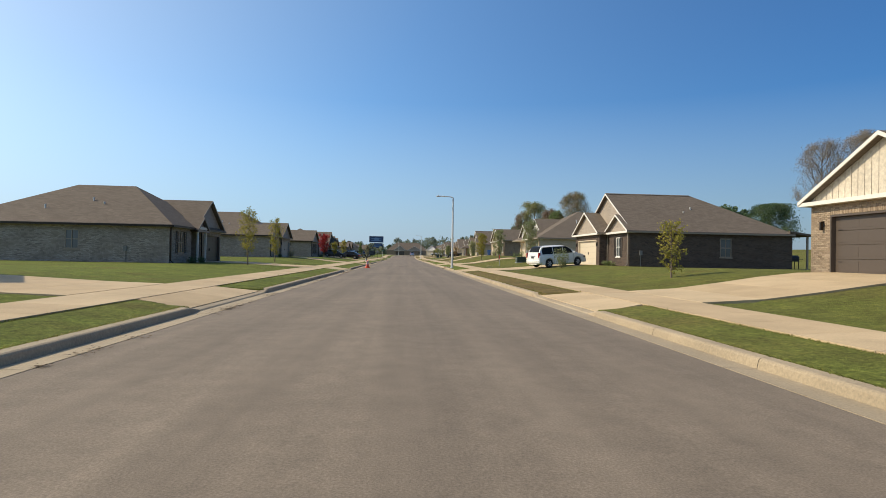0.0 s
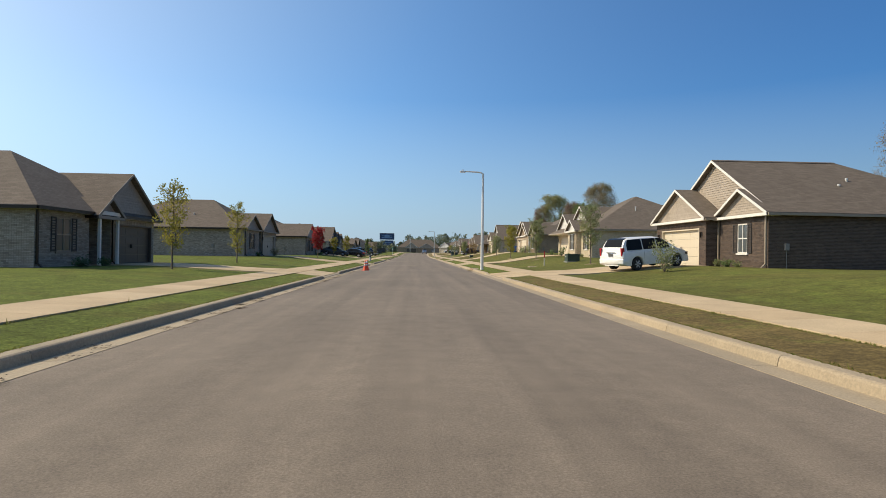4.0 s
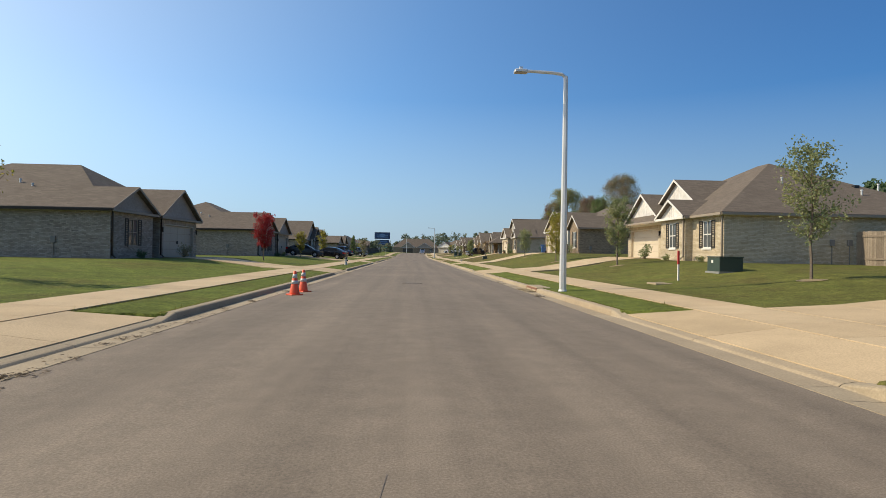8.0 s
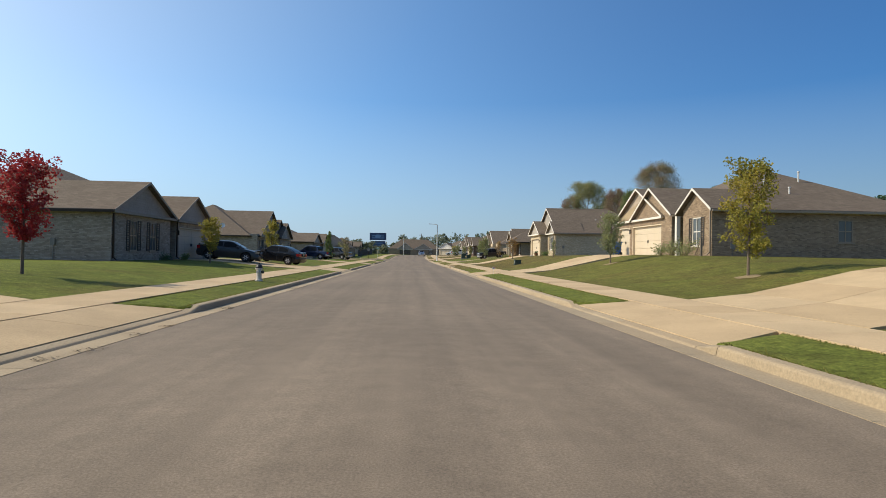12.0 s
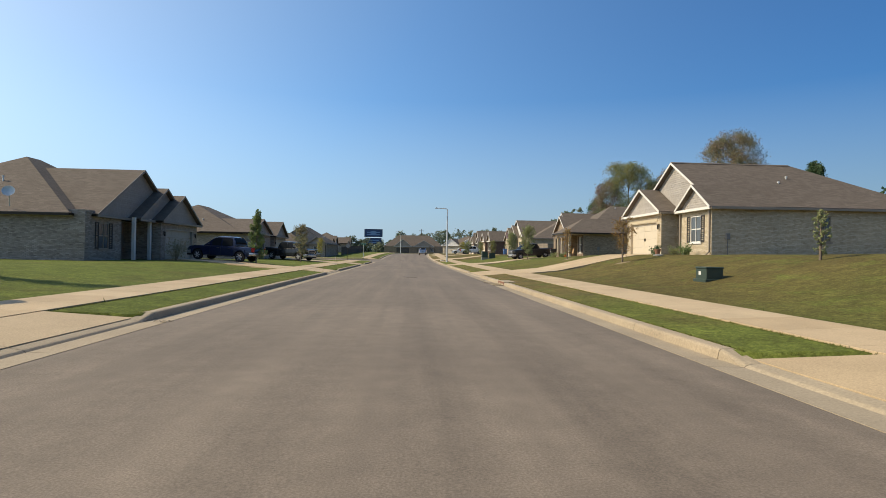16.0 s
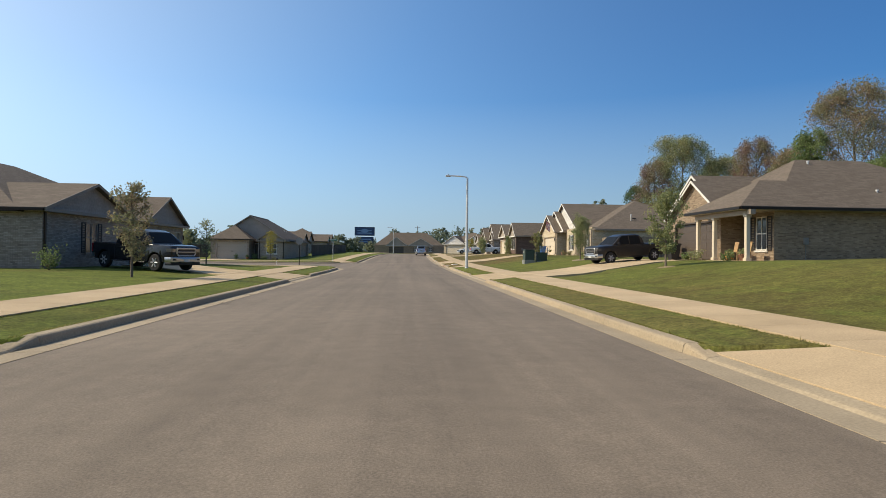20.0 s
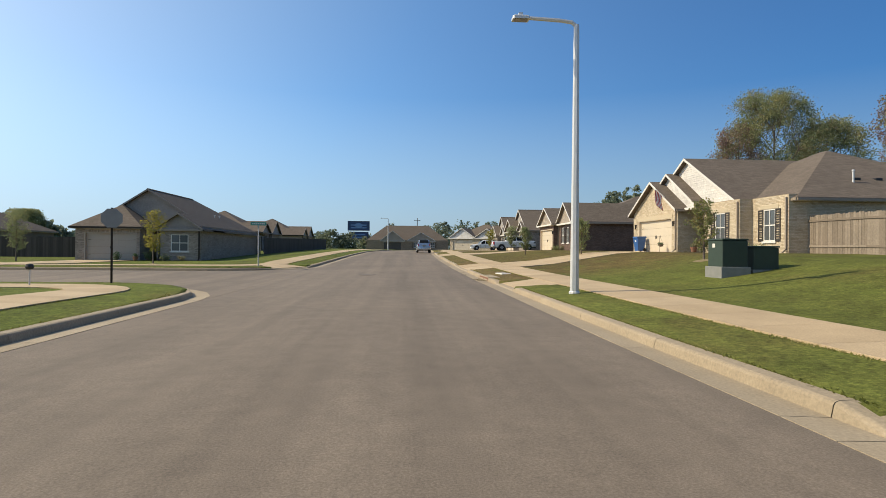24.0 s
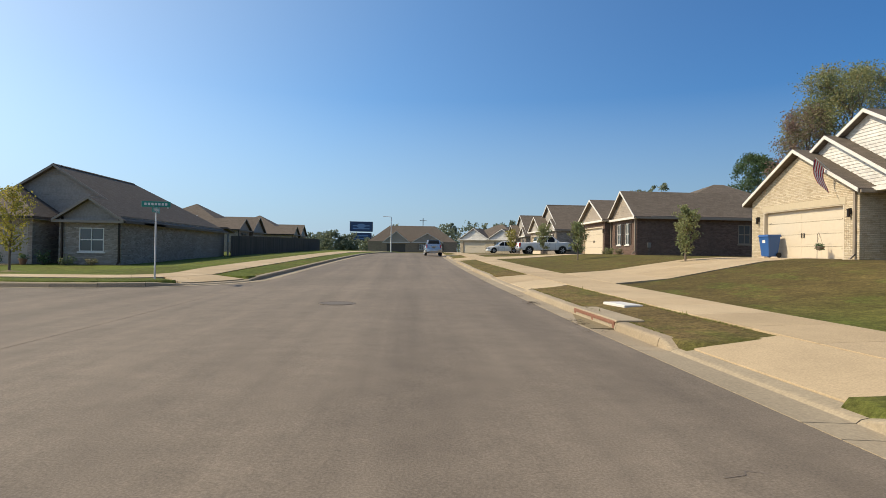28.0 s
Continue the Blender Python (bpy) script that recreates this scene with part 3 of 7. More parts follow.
def drive(name, side, kerb, door, xd):
    s = side
    d = thing(name, "pale concrete driveway up to the garage", "driveway", kind="structure")
    (k0, k1), (d0, d1) = kerb, door

    def apron(x, y):
        t = smooth(KERB_OUT, WALK_IN, abs(x - xr(y)))
        return (zr(y) + 0.045) * (1 - t) + ground_z(x, y) * t
    mid = (k0 + k1) / 2
    slab(d, [(s * (KERB_OUT + 0.005), k0 - 0.5), (s * 5.94, k0), (s * 5.94, mid), (s * (KERB_OUT + 0.005), mid)][::-s], 0.02, 0.1, z=apron)
    slab(d, [(s * (KERB_OUT + 0.005), mid), (s * 5.94, mid), (s * 5.94, k1), (s * (KERB_OUT + 0.005), k1 + 0.5)][::-s], 0.02, 0.1, z=apron)
    n = 5
    for i in range(n):
        for j in range(2):
            q = []
            for a, b in ((i, j), (i + 1, j), (i + 1, j + 1), (i, j + 1)):
                t = a / n
                y0, y1 = k0 + (d0 - k0) * t, k1 + (d1 - k1) * t
                q.append((s * (WALK_OUT + 0.01 + (xd - WALK_OUT - 0.02) * t), y0 + (y1 - y0) * b / 2))
            slab(d, q[::-s], 0.035)


corner_drive = thing("driveway_21", "pale concrete driveway of the corner house", "driveway", kind="structure")
for i in range(4):
    for x0, x1 in ((-24.2, -22.2), (-22.2, -20.1)):
        y0, y1 = SIDE_Y1 + 0.1 + 3.85 * i, SIDE_Y1 + 0.1 + 3.85 * (i + 1)
        slab(corner_drive, [(x0, y0), (x1, y0), (x1, y1), (x0, y1)], 0.04)
for k, d in enumerate(DRIVES_R):
    drive("driveway_%d" % (k + 1), 1, *d)
for k, d in enumerate(DRIVES_L):
    drive("driveway_%d" % (k + 11), -1, *d)


# Houses. Local axes: v away from the street (x), u along it (y), z up from the slab.
BW, BH, BD, JOINT = 0.195, 0.058, 0.05, 0.012


def brick_mesh(mat):
    m = M().box(0, BD, 0, BW, 0, BH)
    m.f = [f for f in m.f if f != (1, 2, 6, 5)]
    return m.mesh("brick", mat)


DULL = []      # filled while a house takes the darker west-side trim


# west boards are darker: the shade on their fronts is painted in
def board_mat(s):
    return TRIM_SHADED if s < 0 or DULL else TRIM


# west gutters likewise get a dark colour for the shade they hang in
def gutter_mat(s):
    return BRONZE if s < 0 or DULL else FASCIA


BRICK_DATA = {k: brick_mesh(v) for k, v in BRICK_SINGLE.items()}


def brick_wall(parent, s, face, at, a0, a1, z0, z1, holes, kind, singles=0, gable=None, upto=None):
    """A skin of bricks on the plane v = at (face 'v', facing the street) or u = at (face 'u', facing along the street).
    holes: (a0, a1, z0, z1). gable: (apex a, apex z, half width) lets courses rise into a gable. The first singles stand as objects of their own."""
    step, rise = BW + JOINT, BH + JOINT
    top = gable[1] if gable else z1
    m, k, run = M(s), 0, 0
    zz = z0
    while zz + BH <= top + 1e-6:
        lo, hi = a0, a1
        if gable and zz + BH > z1:
            half = gable[2] * (gable[1] - zz - BH) / (gable[1] - z1)
            lo, hi = max(a0, gable[0] - half), min(a1, gable[0] + half)
        a = a0 - (step / 2 if run % 2 else 0)
        while a < hi:
            b0, b1 = max(lo, a), min(hi, a + BW)
            for h0, h1, hz0, hz1 in holes:
                if zz < hz1 - 0.01 and zz + BH > hz0 + 0.01 and b1 > h0 and b0 < h1:
                    if b0 >= h0 and b1 <= h1:
                        b1 = b0
                    elif b0 < h0:
                        b1 = h0
                    else:
                        b0 = h1
            if b1 - b0 > 0.03:
                whole = b1 - b0 > BW - 1e-4
                if whole and k < singles and face == "v" and s > 0:
                    ob = new("brick", BRICK_DATA[kind])
                    ob.parent, ob.location = parent, (at - 0.012, b0, zz)
                    k += 1
                elif face == "v":
                    m.add([(at - 0.012, b0, zz), (at - 0.012, b1, zz), (at - 0.012, b1, zz + BH), (at - 0.012, b0, zz + BH), (at + 0.004, b0, zz), (at + 0.004, b1, zz), (at + 0.004, b1, zz + BH), (at + 0.004, b0, zz + BH)],
                          [(3, 2, 1, 0), (0, 1, 5, 4), (1, 2, 6, 5), (2, 3, 7, 6), (3, 0, 4, 7)])
                else:
                    o = -0.012 if upto is None else 0.012
                    p = -0.004 if upto is None else -0.004
                    m.add([(b0, at + o, zz), (b1, at + o, zz), (b1, at + o, zz + BH), (b0, at + o, zz + BH), (b0, at - p, zz), (b1, at - p, zz), (b1, at - p, zz + BH), (b0, at - p, zz + BH)],
                          [(0, 1, 2, 3), (1, 0, 4, 5), (2, 1, 5, 6), (3, 2, 6, 7), (0, 3, 7, 4)])
            a += step
        zz += rise
        run += 1
    if m.v:
        part("brickwork", m, BRICK_JOINED[kind], parent, kind="stuff")


def window(parent, s, v, u0, u1, z0, z1, shutters=True, face="v"):
    """A double-hung window with frame, bars, panes, sill and shutters on the wall plane v."""
    def B(m, a0, a1, d0, d1, b0, b1):
        return m.box(d0, d1, a0, a1, b0, b1) if face == "v" else m.box(a0, a1, d0, d1, b0, b1)
    w = thing("window", "", "", (0, 0, 0))
    w.parent = parent
    for key in ("label", "category"):
        if key in w:
            del w[key]
    f, um, zm = 0.055, (u0 + u1) / 2, (z0 + z1) / 2
    m = M(s)
    for a in ((u0, u0 + f, z0, z1), (u1 - f, u1, z0, z1), (u0 + f, u1 - f, z0, z0 + f), (u0 + f, u1 - f, z1 - f, z1), (u0 + f, u1 - f, zm - 0.03, zm + 0.03), (um - 0.02, um + 0.02, z0 + f, zm - 0.03), (um - 0.02, um + 0.02, zm + 0.03, z1 - f)):
        B(m, a[0], a[1], v - 0.012, v + 0.05, a[2], a[3])
    # white only on sunlit fronts; tan frame and sill paint in shade elsewhere
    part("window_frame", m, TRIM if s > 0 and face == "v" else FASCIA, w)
    for b0, b1 in ((z0 + f, zm - 0.03), (zm + 0.03, z1 - f)):
        for a0, a1 in ((u0 + f, um - 0.02), (um + 0.02, u1 - f)):
            part("pane", B(M(s), a0 + 0.002, a1 - 0.002, v + 0.022, v + 0.034, b0 + 0.002, b1 - 0.002), GLASS, w)
    part("blind", B(M(s), u0 + f, u1 - f, v + 0.036, v + 0.042, zm + 0.1, z1 - f), BLIND, w)
    part("window_sill", B(M(s), u0 - 0.08, u1 + 0.08, v - 0.07, v + 0.03, z0 - 0.09, z0 - 0.003), TRIM if s > 0 and face == "v" else FASCIA, w)
    if shutters:
        for a0, a1 in ((u0 - 0.40, u0 - 0.03), (u1 + 0.03, u1 + 0.40)):
            m = M(s)
            B(m, a0, a0 + 0.05, v - 0.055, v - 0.016, z0, z1), B(m, a1 - 0.05, a1, v - 0.055, v - 0.016, z0, z1)
            for b0, b1 in ((z0, z0 + 0.07), (zm - 0.04, zm + 0.04), (z1 - 0.07, z1)):
                B(m, a0 + 0.05, a1 - 0.05, v - 0.055, v - 0.016, b0, b1)
            k = 12
            for i in range(k):
                b = z0 + 0.08 + (z1 - z0 - 0.16) * i / k
                if abs(b + 0.03 - zm) > 0.09:
                    B(m, a0 + 0.05, a1 - 0.05, v - 0.045, v - 0.02, b, b + 0.05)
            part("shutter", m, SHUTTER, w, "dark louvred shutter")
    return w


def garage_door(parent, s, v, u0, u1, z1, mat, brick=None):
    """A sectional door in a reveal; each panel is a part."""
    g = new("garage_door")
    g.parent = parent
    k = 4
    cols = max(2, round((u1 - u0) / 1.22))
    for i in range(k):
        b0, b1 = z1 * i / k + 0.006, z1 * (i + 1) / k - 0.006
        m = M(s).box(v + 0.16, v + 0.20, u0, u1, b0, b1)
        for j in range(cols):
            w = (u1 - u0) / cols
            m.box(v + 0.154, v + 0.161, u0 + j * w + 0.12, u0 + (j + 1) * w - 0.12, b0 + 0.09, b1 - 0.09)
        part("panel", m, mat, g)
    um = (u0 + u1) / 2
    for du in (-0.09, 0.06):
        part("handle", M(s).box(v + 0.11, v + 0.147, um + du, um + du + 0.022, 0.92, 1.12), BLACK, g, "black decorative handle")
    for a in (u0 + 0.04, u1 - 0.34):
        for b in (0.42, 1.62):
            part("hinge", M(s).box(v + 0.14, v + 0.1475, a, a + 0.20, b, b + 0.022), BLACK, g, "black decorative strap")
    k = int((u1 - u0 + 0.14) / 0.07)
    so = M(s)
    for i in range(k):
        a = u0 - 0.07 + 0.07 * i
        so.box(v - 0.018, v + 0.004, a + 0.005, a + 0.065, z1 + 0.085, z1 + 0.28)
    if brick:
        part("soldier_course", so, BRICK_JOINED[brick], parent, "upright bricks over the garage door")
    m = M(s)
    m.box(v - 0.014, v + 0.2, u0 - 0.07, u0, 0, z1 + 0.07), m.box(v - 0.014, v + 0.2, u1, u1 + 0.07, 0, z1 + 0.07), m.box(v - 0.014, v + 0.2, u0, u1, z1, z1 + 0.07)
    part("door_frame", m, mat, g)
    return g


def lantern(parent, s, v, u, z):
    m = M(s)
    m.box(v - 0.025, v - 0.012, u - 0.04, u + 0.04, z, z + 0.24), m.box(v - 0.12, v - 0.025, u - 0.012, u + 0.012, z + 0.2, z + 0.225)
    m.box(v - 0.165, v - 0.06, u - 0.06, u + 0.06, z + 0.17, z + 0.195), m.box(v - 0.15, v - 0.075, u - 0.045, u + 0.045, z - 0.08, z + 0.17), m.box(v - 0.155, v - 0.07, u - 0.05, u + 0.05, z - 0.105, z - 0.08)
    part("wall_lantern", m, BRONZE, parent, "bronze wall lantern")


def gable_trim(parent, s, v, uc, half, ze, apex, siding, vertical=False, oh=0.32):
    """Rake boards, eave board and siding of a front gable on the plane v."""
    t = 0.145
    sl = (apex - ze) / half
    h2 = half + 0.30
    for sg in (-1, 1):
        m = M(s)
        p = [(uc + sg * h2, ze - sl * 0.30), (uc, apex), (uc, apex - t), (uc + sg * h2, ze - sl * 0.30 - t)]
        m.prism(p, "x", v - oh - 0.03, v - oh + 0.005)
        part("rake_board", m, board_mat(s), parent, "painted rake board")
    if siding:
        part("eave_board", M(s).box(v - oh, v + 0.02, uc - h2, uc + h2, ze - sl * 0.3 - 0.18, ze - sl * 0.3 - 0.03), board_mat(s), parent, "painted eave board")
    b0 = ze - 0.25
    inner = apex - t
    if siding is None:
        return
    if vertical:
        k = round(2 * half / 0.30)
        for i in range(k):
            a, b = uc - half + 2 * half * i / k, uc - half + 2 * half * (i + 1) / k
            ta, tb = [inner - sl * abs(q - uc) for q in (a, b)]
            if max(ta, tb) < b0 + 0.1:
                continue
            m = M(s).prism([(a + 0.012, b0), (b - 0.012, b0), (b - 0.012, max(b0 + 0.02, tb)), (a + 0.012, max(b0 + 0.02, ta))], "x", v - 0.03, v + 0.02)
            part("siding_board", m, SIDING[siding], parent)
    else:
        z = b0
        lap = 0.135
        while z < inner - 0.08:
            w0, w1 = [min(half, max(0.02, (inner - q) / sl)) for q in (z, min(inner, z + lap))]
            m = M(s)
            m.add([(v - 0.035, uc - w0, z), (v - 0.035, uc + w0, z), (v - 0.012, uc + w1, z + lap + 0.008), (v - 0.012, uc - w1, z + lap + 0.008), (v + 0.02, uc - w0, z), (v + 0.02, uc + w0, z), (v + 0.02, uc + w1, z + lap + 0.008), (v + 0.02, uc - w1, z + lap + 0.008)],
                  [(0, 1, 2, 3), (5, 4, 7, 6), (1, 0, 4, 5), (3, 2, 6, 7), (0, 3, 7, 4), (2, 1, 5, 6)])
            part("siding_board", m, SIDING[siding], parent)
            z += lap
    # the sheathing behind the boards
    part("gable_wall", M(s).prism([(uc - half, b0 - 0.1), (uc + half, b0 - 0.1), (uc, inner)], "x", v + 0.02, v + 0.12), SIDING[siding], parent)


def gable_roof(parent, s, v0, v1, uc, half, ze, apex, hip_rear=0.0, oh=0.32):
    """Ridge away from the street, from the front gable at v0 back to v1; hip_rear pulls the ridge's end in."""
    sl = (apex - ze) / half
    h, e = half + 0.32, ze - sl * 0.32
    a = v0 - oh
    vs = [(a, uc - h, e), (a, uc, apex), (a, uc + h, e), (v1, uc - h, e), (v1 - hip_rear, uc, apex), (v1, uc + h, e)]
    fs = [(0, 1, 4, 3), (1, 2, 5, 4)]
    if hip_rear:
        fs.append((3, 4, 5))
    m = M(s).shell(vs, fs, 0.14)
    r = part("roof", m, ROOF, parent, "brown-grey asphalt shingle roof")
    for sg in (-1, 1):
        part("gutter", M(s).box(a + 0.05, v1, *(sorted((uc + sg * h, uc + sg * (h + 0.07)))), e - 0.16, e - 0.04), gutter_mat(s), parent, "metal eave gutter")
    if hip_rear:
        part("ridge_cap", M(s).prism([(uc - 0.16, apex - 0.06), (uc, apex + 0.03), (uc + 0.16, apex - 0.06)], "x", a, v1 - hip_rear), ROOF, parent)
    return r


def hip_roof(parent, s, v0, v1, u0, u1, ze, apex, oh=0.34, ridge=None):
    """ridge: where a ridge away from the street begins and ends; otherwise all slopes are alike."""
    sl = (apex - ze) / (min(v1 - v0, u1 - u0) / 2)
    e = ze - sl * oh
    a, b, c, d = v0 - oh, v1 + oh, u0 - oh, u1 + oh
    w, k = b - a, d - c
    h = min(w, k) / 2
    if w >= k:
        r0, r1 = (a + h, (c + d) / 2), (b - h, (c + d) / 2)
    else:
        r0, r1 = ((a + b) / 2, c + h), ((a + b) / 2, d - h)
    if ridge:
        r0, r1 = (ridge[0], (c + d) / 2), (ridge[1], (c + d) / 2)
    vs = [(a, c, e), (b, c, e), (b, d, e), (a, d, e), (*r0, e + sl * h), (*r1, e + sl * h)]
    if w >= k or ridge:
        fs = [(0, 1, 5, 4), (1, 2, 5), (2, 3, 4, 5), (3, 0, 4)]
    else:
        fs = [(0, 1, 4), (1, 2, 5, 4), (2, 3, 5), (3, 0, 4, 5)]
    part("roof", M(s).shell(vs, fs, 0.14), ROOF, parent, "brown-grey hipped shingle roof")
    for q in ((a - 0.07, a, c, d), (b, b + 0.07, c, d), (a, b, c - 0.07, c), (a, b, d, d + 0.07)):
        part("gutter", M(s).box(*q, e - 0.16, e - 0.03), gutter_mat(s), parent, "metal eave gutter")
    # west soffits take grey siding, a painted-in shade
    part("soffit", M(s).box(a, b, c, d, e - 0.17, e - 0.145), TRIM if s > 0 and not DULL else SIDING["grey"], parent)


def vent_pipe(parent, s, v, u, z, h=0.5):
    m = M(s).tube((v, u, z - 0.25), (v, u, z + h), 0.05)
    m.tube((v, u, z + h - 0.02), (v, u, z + h + 0.06), 0.075)
    part("vent_pipe", m, STEEL, parent, "metal roof vent pipe")


def downspout(parent, s, v, u, z1):
    m = M(s).box(v - 0.1, v - 0.03, u - 0.045, u + 0.045, 0.15, z1)
    m.prism([(v - 0.1, 0.22), (v - 0.03, 0.22), (v - 0.22, 0.03), (v - 0.3, 0.03)], "y", u - 0.045, u + 0.045)
    part("downspout", m, gutter_mat(s), parent, "metal downspout")


METER = plain("meter_grey", (0.20, 0.19, 0.175), 0.5)


def meter(parent, s, v, u, z):
    m = M(s).bbox(v - 0.12, v + 0.12, u - 0.11, u - 0.013, z, z + 0.34)
    m.tube((v, u - 0.04, z - 1.1), (v, u - 0.04, z + 0.05), 0.02)
    part("meter_box", m, METER, parent, "grey electric meter box")


class House:
    """A one-storey house; u0 is the corner that stands nearest to the start of the street."""
    def __init__(self, side, x, y, pad, brick, siding, label, turn=0):
        self.s, self.brick, self.siding = side, brick, siding
        self.mortar = MORTAR_LIGHT if brick in ("cream", "tan") else MORTAR_DARK
        self.e = thing("house", label, "house", (side * x, y, pad), turn, "houses along the street")

    def panel(self, face, p0, p1, a0, a1, z0, z1, holes):
        """A wall panel with openings through it."""
        aa = sorted({a0, a1, *[min(a1, max(a0, q)) for h in holes for q in h[:2]]})
        zz = sorted({z0, z1, *[min(z1, max(z0, q)) for h in holes for q in h[2:]]})
        m = M(self.s)
        for a, b in zip(aa, aa[1:]):
            run = None
            for c, d in zip(zz, zz[1:]):
                free = not any(h[0] <= a + 1e-6 and b - 1e-6 <= h[1] and h[2] <= c + 1e-6 and d - 1e-6 <= h[3] for h in holes)
                if free and run and abs(run[1] - c) < 1e-6:
                    run[1] = d
                elif free:
                    if run:
                        m.box(p0, p1, a, b, *run) if face == "v" else m.box(a, b, p0, p1, *run)
                    run = [c, d]
            if run:
                m.box(p0, p1, a, b, *run) if face == "v" else m.box(a, b, p0, p1, *run)
        part("wall", m, self.mortar, self.e)

    def block(self, v0, v1, u0, u1, z1, front=(), near=(), singles=0, gable=None, skin=("front", "near"), z0=-0.7):
        """A body with brick skins on its front and near sides; front and near list the openings (a0, a1, z0, z1)."""
        f, k = "front" in skin, "near" in skin
        part("wall", M(self.s).box(v0 + 0.24 if f else v0, v1, u0 + 0.2 if k else u0, u1, z0, z1), self.mortar, self.e)
        if f:
            self.panel("v", v0 + 0.003, v0 + 0.238, u0 + 0.003, u1, z0, z1, [(a, b, c, d - 0.21 if c < -0.5 else d) for a, b, c, d in front])
            brick_wall(self.e, self.s, "v", v0, u0, u1, -0.25, z1, front, self.brick, singles, gable)
            if gable:
                part("gable_wall", M(self.s).prism([(u0, z1), (u1, z1), (gable[0], gable[1])], "x", v0 + 0.003, v0 + 0.15), self.mortar, self.e)
        if k:
            self.panel("u", u0 + 0.003, u0 + 0.198, v0 + 0.24 if f else v0, v1, z0, z1, list(near))
            brick_wall(self.e, self.s, "u", u0, v0, v1, -0.25, z1, near, self.brick)
        return self

    def garage(self, v, u0, u1, z1=2.13, mat=None, lamps=True):
        mat = mat or DOOR_CREAM
        # cream doors on the unlit side swap to the copy with shade in its colour
        garage_door(self.e, self.s, v, u0, u1, z1, DOOR_SHADED if (self.s < 0 or DULL) and mat is DOOR_CREAM else mat, self.brick)
        if lamps:
            lantern(self.e, self.s, v, u0 - 0.4, 1.75), lantern(self.e, self.s, v, u1 + 0.4, 1.75)
        return (u0 - 0.07, u1 + 0.07, -0.7, z1 + 0.28)

    def gable(self, v0, v1, uc, half, ze, apex, siding="", vertical=False, hip=0.0):
        gable_roof(self.e, self.s, v0, v1, uc, half, ze, apex, hip)
        gable_trim(self.e, self.s, v0, uc, half, ze, apex, (siding or self.siding) if siding is not None else None, vertical)

    def win(self, v, u0, u1, z0, z1, shutters=True, face="v"):
        window(self.e, self.s, v, u0, u1, z0, z1, shutters, face)
        return (u0, u1, z0, z1)


def entry(h, v, u0, u1):
    """A recessed front door."""
    part("front_door", M(h.s).box(v - 0.05, v, u0, u1, 0, 2.05), DOOR_BROWN, h.e, "dark front door")
    part("door_frame", M(h.s).box(v - 0.04, v + 0.01, u0 - 0.08, u0, 0, 2.13).box(v - 0.04, v + 0.01, u1, u1 + 0.08, 0, 2.13).box(v - 0.04, v + 0.01, u0, u1, 2.052, 2.13), TRIM, h.e)


def house_twin_gable(side, x, y, pad, brick, siding, label, door=DOOR_CREAM, w=11.2, depth=13.2, patio=True, singles=250, win2=False, vertical=False, side_win=(7.3, 8.2), bay=None, g0=None, bay_pitch=0.56, pane=0.9, door_w=4.88):
    """Front-gabled house: window bay on the near side, garage on the far side, hip at the rear."""
    h = House(side, x, y, pad, brick, siding, label)
    bay, g0 = bay or 0.39 * w, g0 or 0.415 * w
    # main body
    near = [h.win(0.0, *side_win, 0.85, 2.3, False, "u")]
    h.block(1.4, depth, 0, w, 2.95, near=near, skin=("near",))
    wins = [(0.36 * bay - 0.46 if win2 else (bay - pane) / 2, 0.36 * bay + 0.24 if win2 else (bay + pane) / 2, 0.75, 2.3)]
    if win2:
        wins.append((0.66 * bay - 0.1, 0.66 * bay + 0.6, 0.75, 2.3))
    h.block(0, 1.4, 0, bay, 2.95, front=[h.win(0, *q) for q in wins], singles=40)
    d0 = g0 + (w - g0 - door_w) / 2
    hole = h.garage(-0.7, d0, d0 + door_w, mat=door)
    h.block(-0.7, 1.4, g0, w, 2.95, front=[hole], singles=singles)
    if brick == "cream":
        part("lintel", M(h.s).bbox(-0.735, -0.69, d0 - 0.15, d0 + door_w + 0.15, 2.17, 2.45, 0.006), LINTEL, h.e, "smooth cream lintel over the garage door")
    apex = 2.95 + 0.59 * w / 2
    gable_roof(h.e, h.s, 0.4, depth, w / 2, w / 2, 2.95, apex, w / 2)
    gable_trim(h.e, h.s, 0.4, w / 2, w / 2, 2.95, apex, siding, vertical)
    h.gable(0.0, 3.4, bay / 2, bay / 2 + 0.05, 2.95, 2.95 + bay_pitch * bay / 2, siding, vertical)
    gw = (w - g0) / 2
    h.gable(-0.7, 4.2, g0 + gw, gw + 0.05, 2.95, 2.95 + 0.55 * gw, siding, vertical)
    downspout(h.e, h.s, 0.0, 0.12, 2.8), downspout(h.e, h.s, 0.0, bay + 0.1, 2.8)
    meter(h.e, h.s, 0.9, 0, 0.9)
    vent_pipe(h.e, h.s, 6.5, 3.2, 4.7, 0.24), vent_pipe(h.e, h.s, 5.6, 2.6, 4.4, 0.12)
    if patio:
        part("patio_post", M(h.s).box(depth + 1.3, depth + 1.42, 0.1, 0.22, -0.3, 2.7), FASCIA, h.e)
        part("patio_roof", M(h.s).shell([(depth - 0.4, -0.3, 3.0), (depth + 1.6, -0.3, 2.75), (depth + 1.6, 6, 2.75), (depth - 0.4, 6, 3.0)], [(0, 1, 2, 3)], 0.15), ROOF, h.e)
    return h


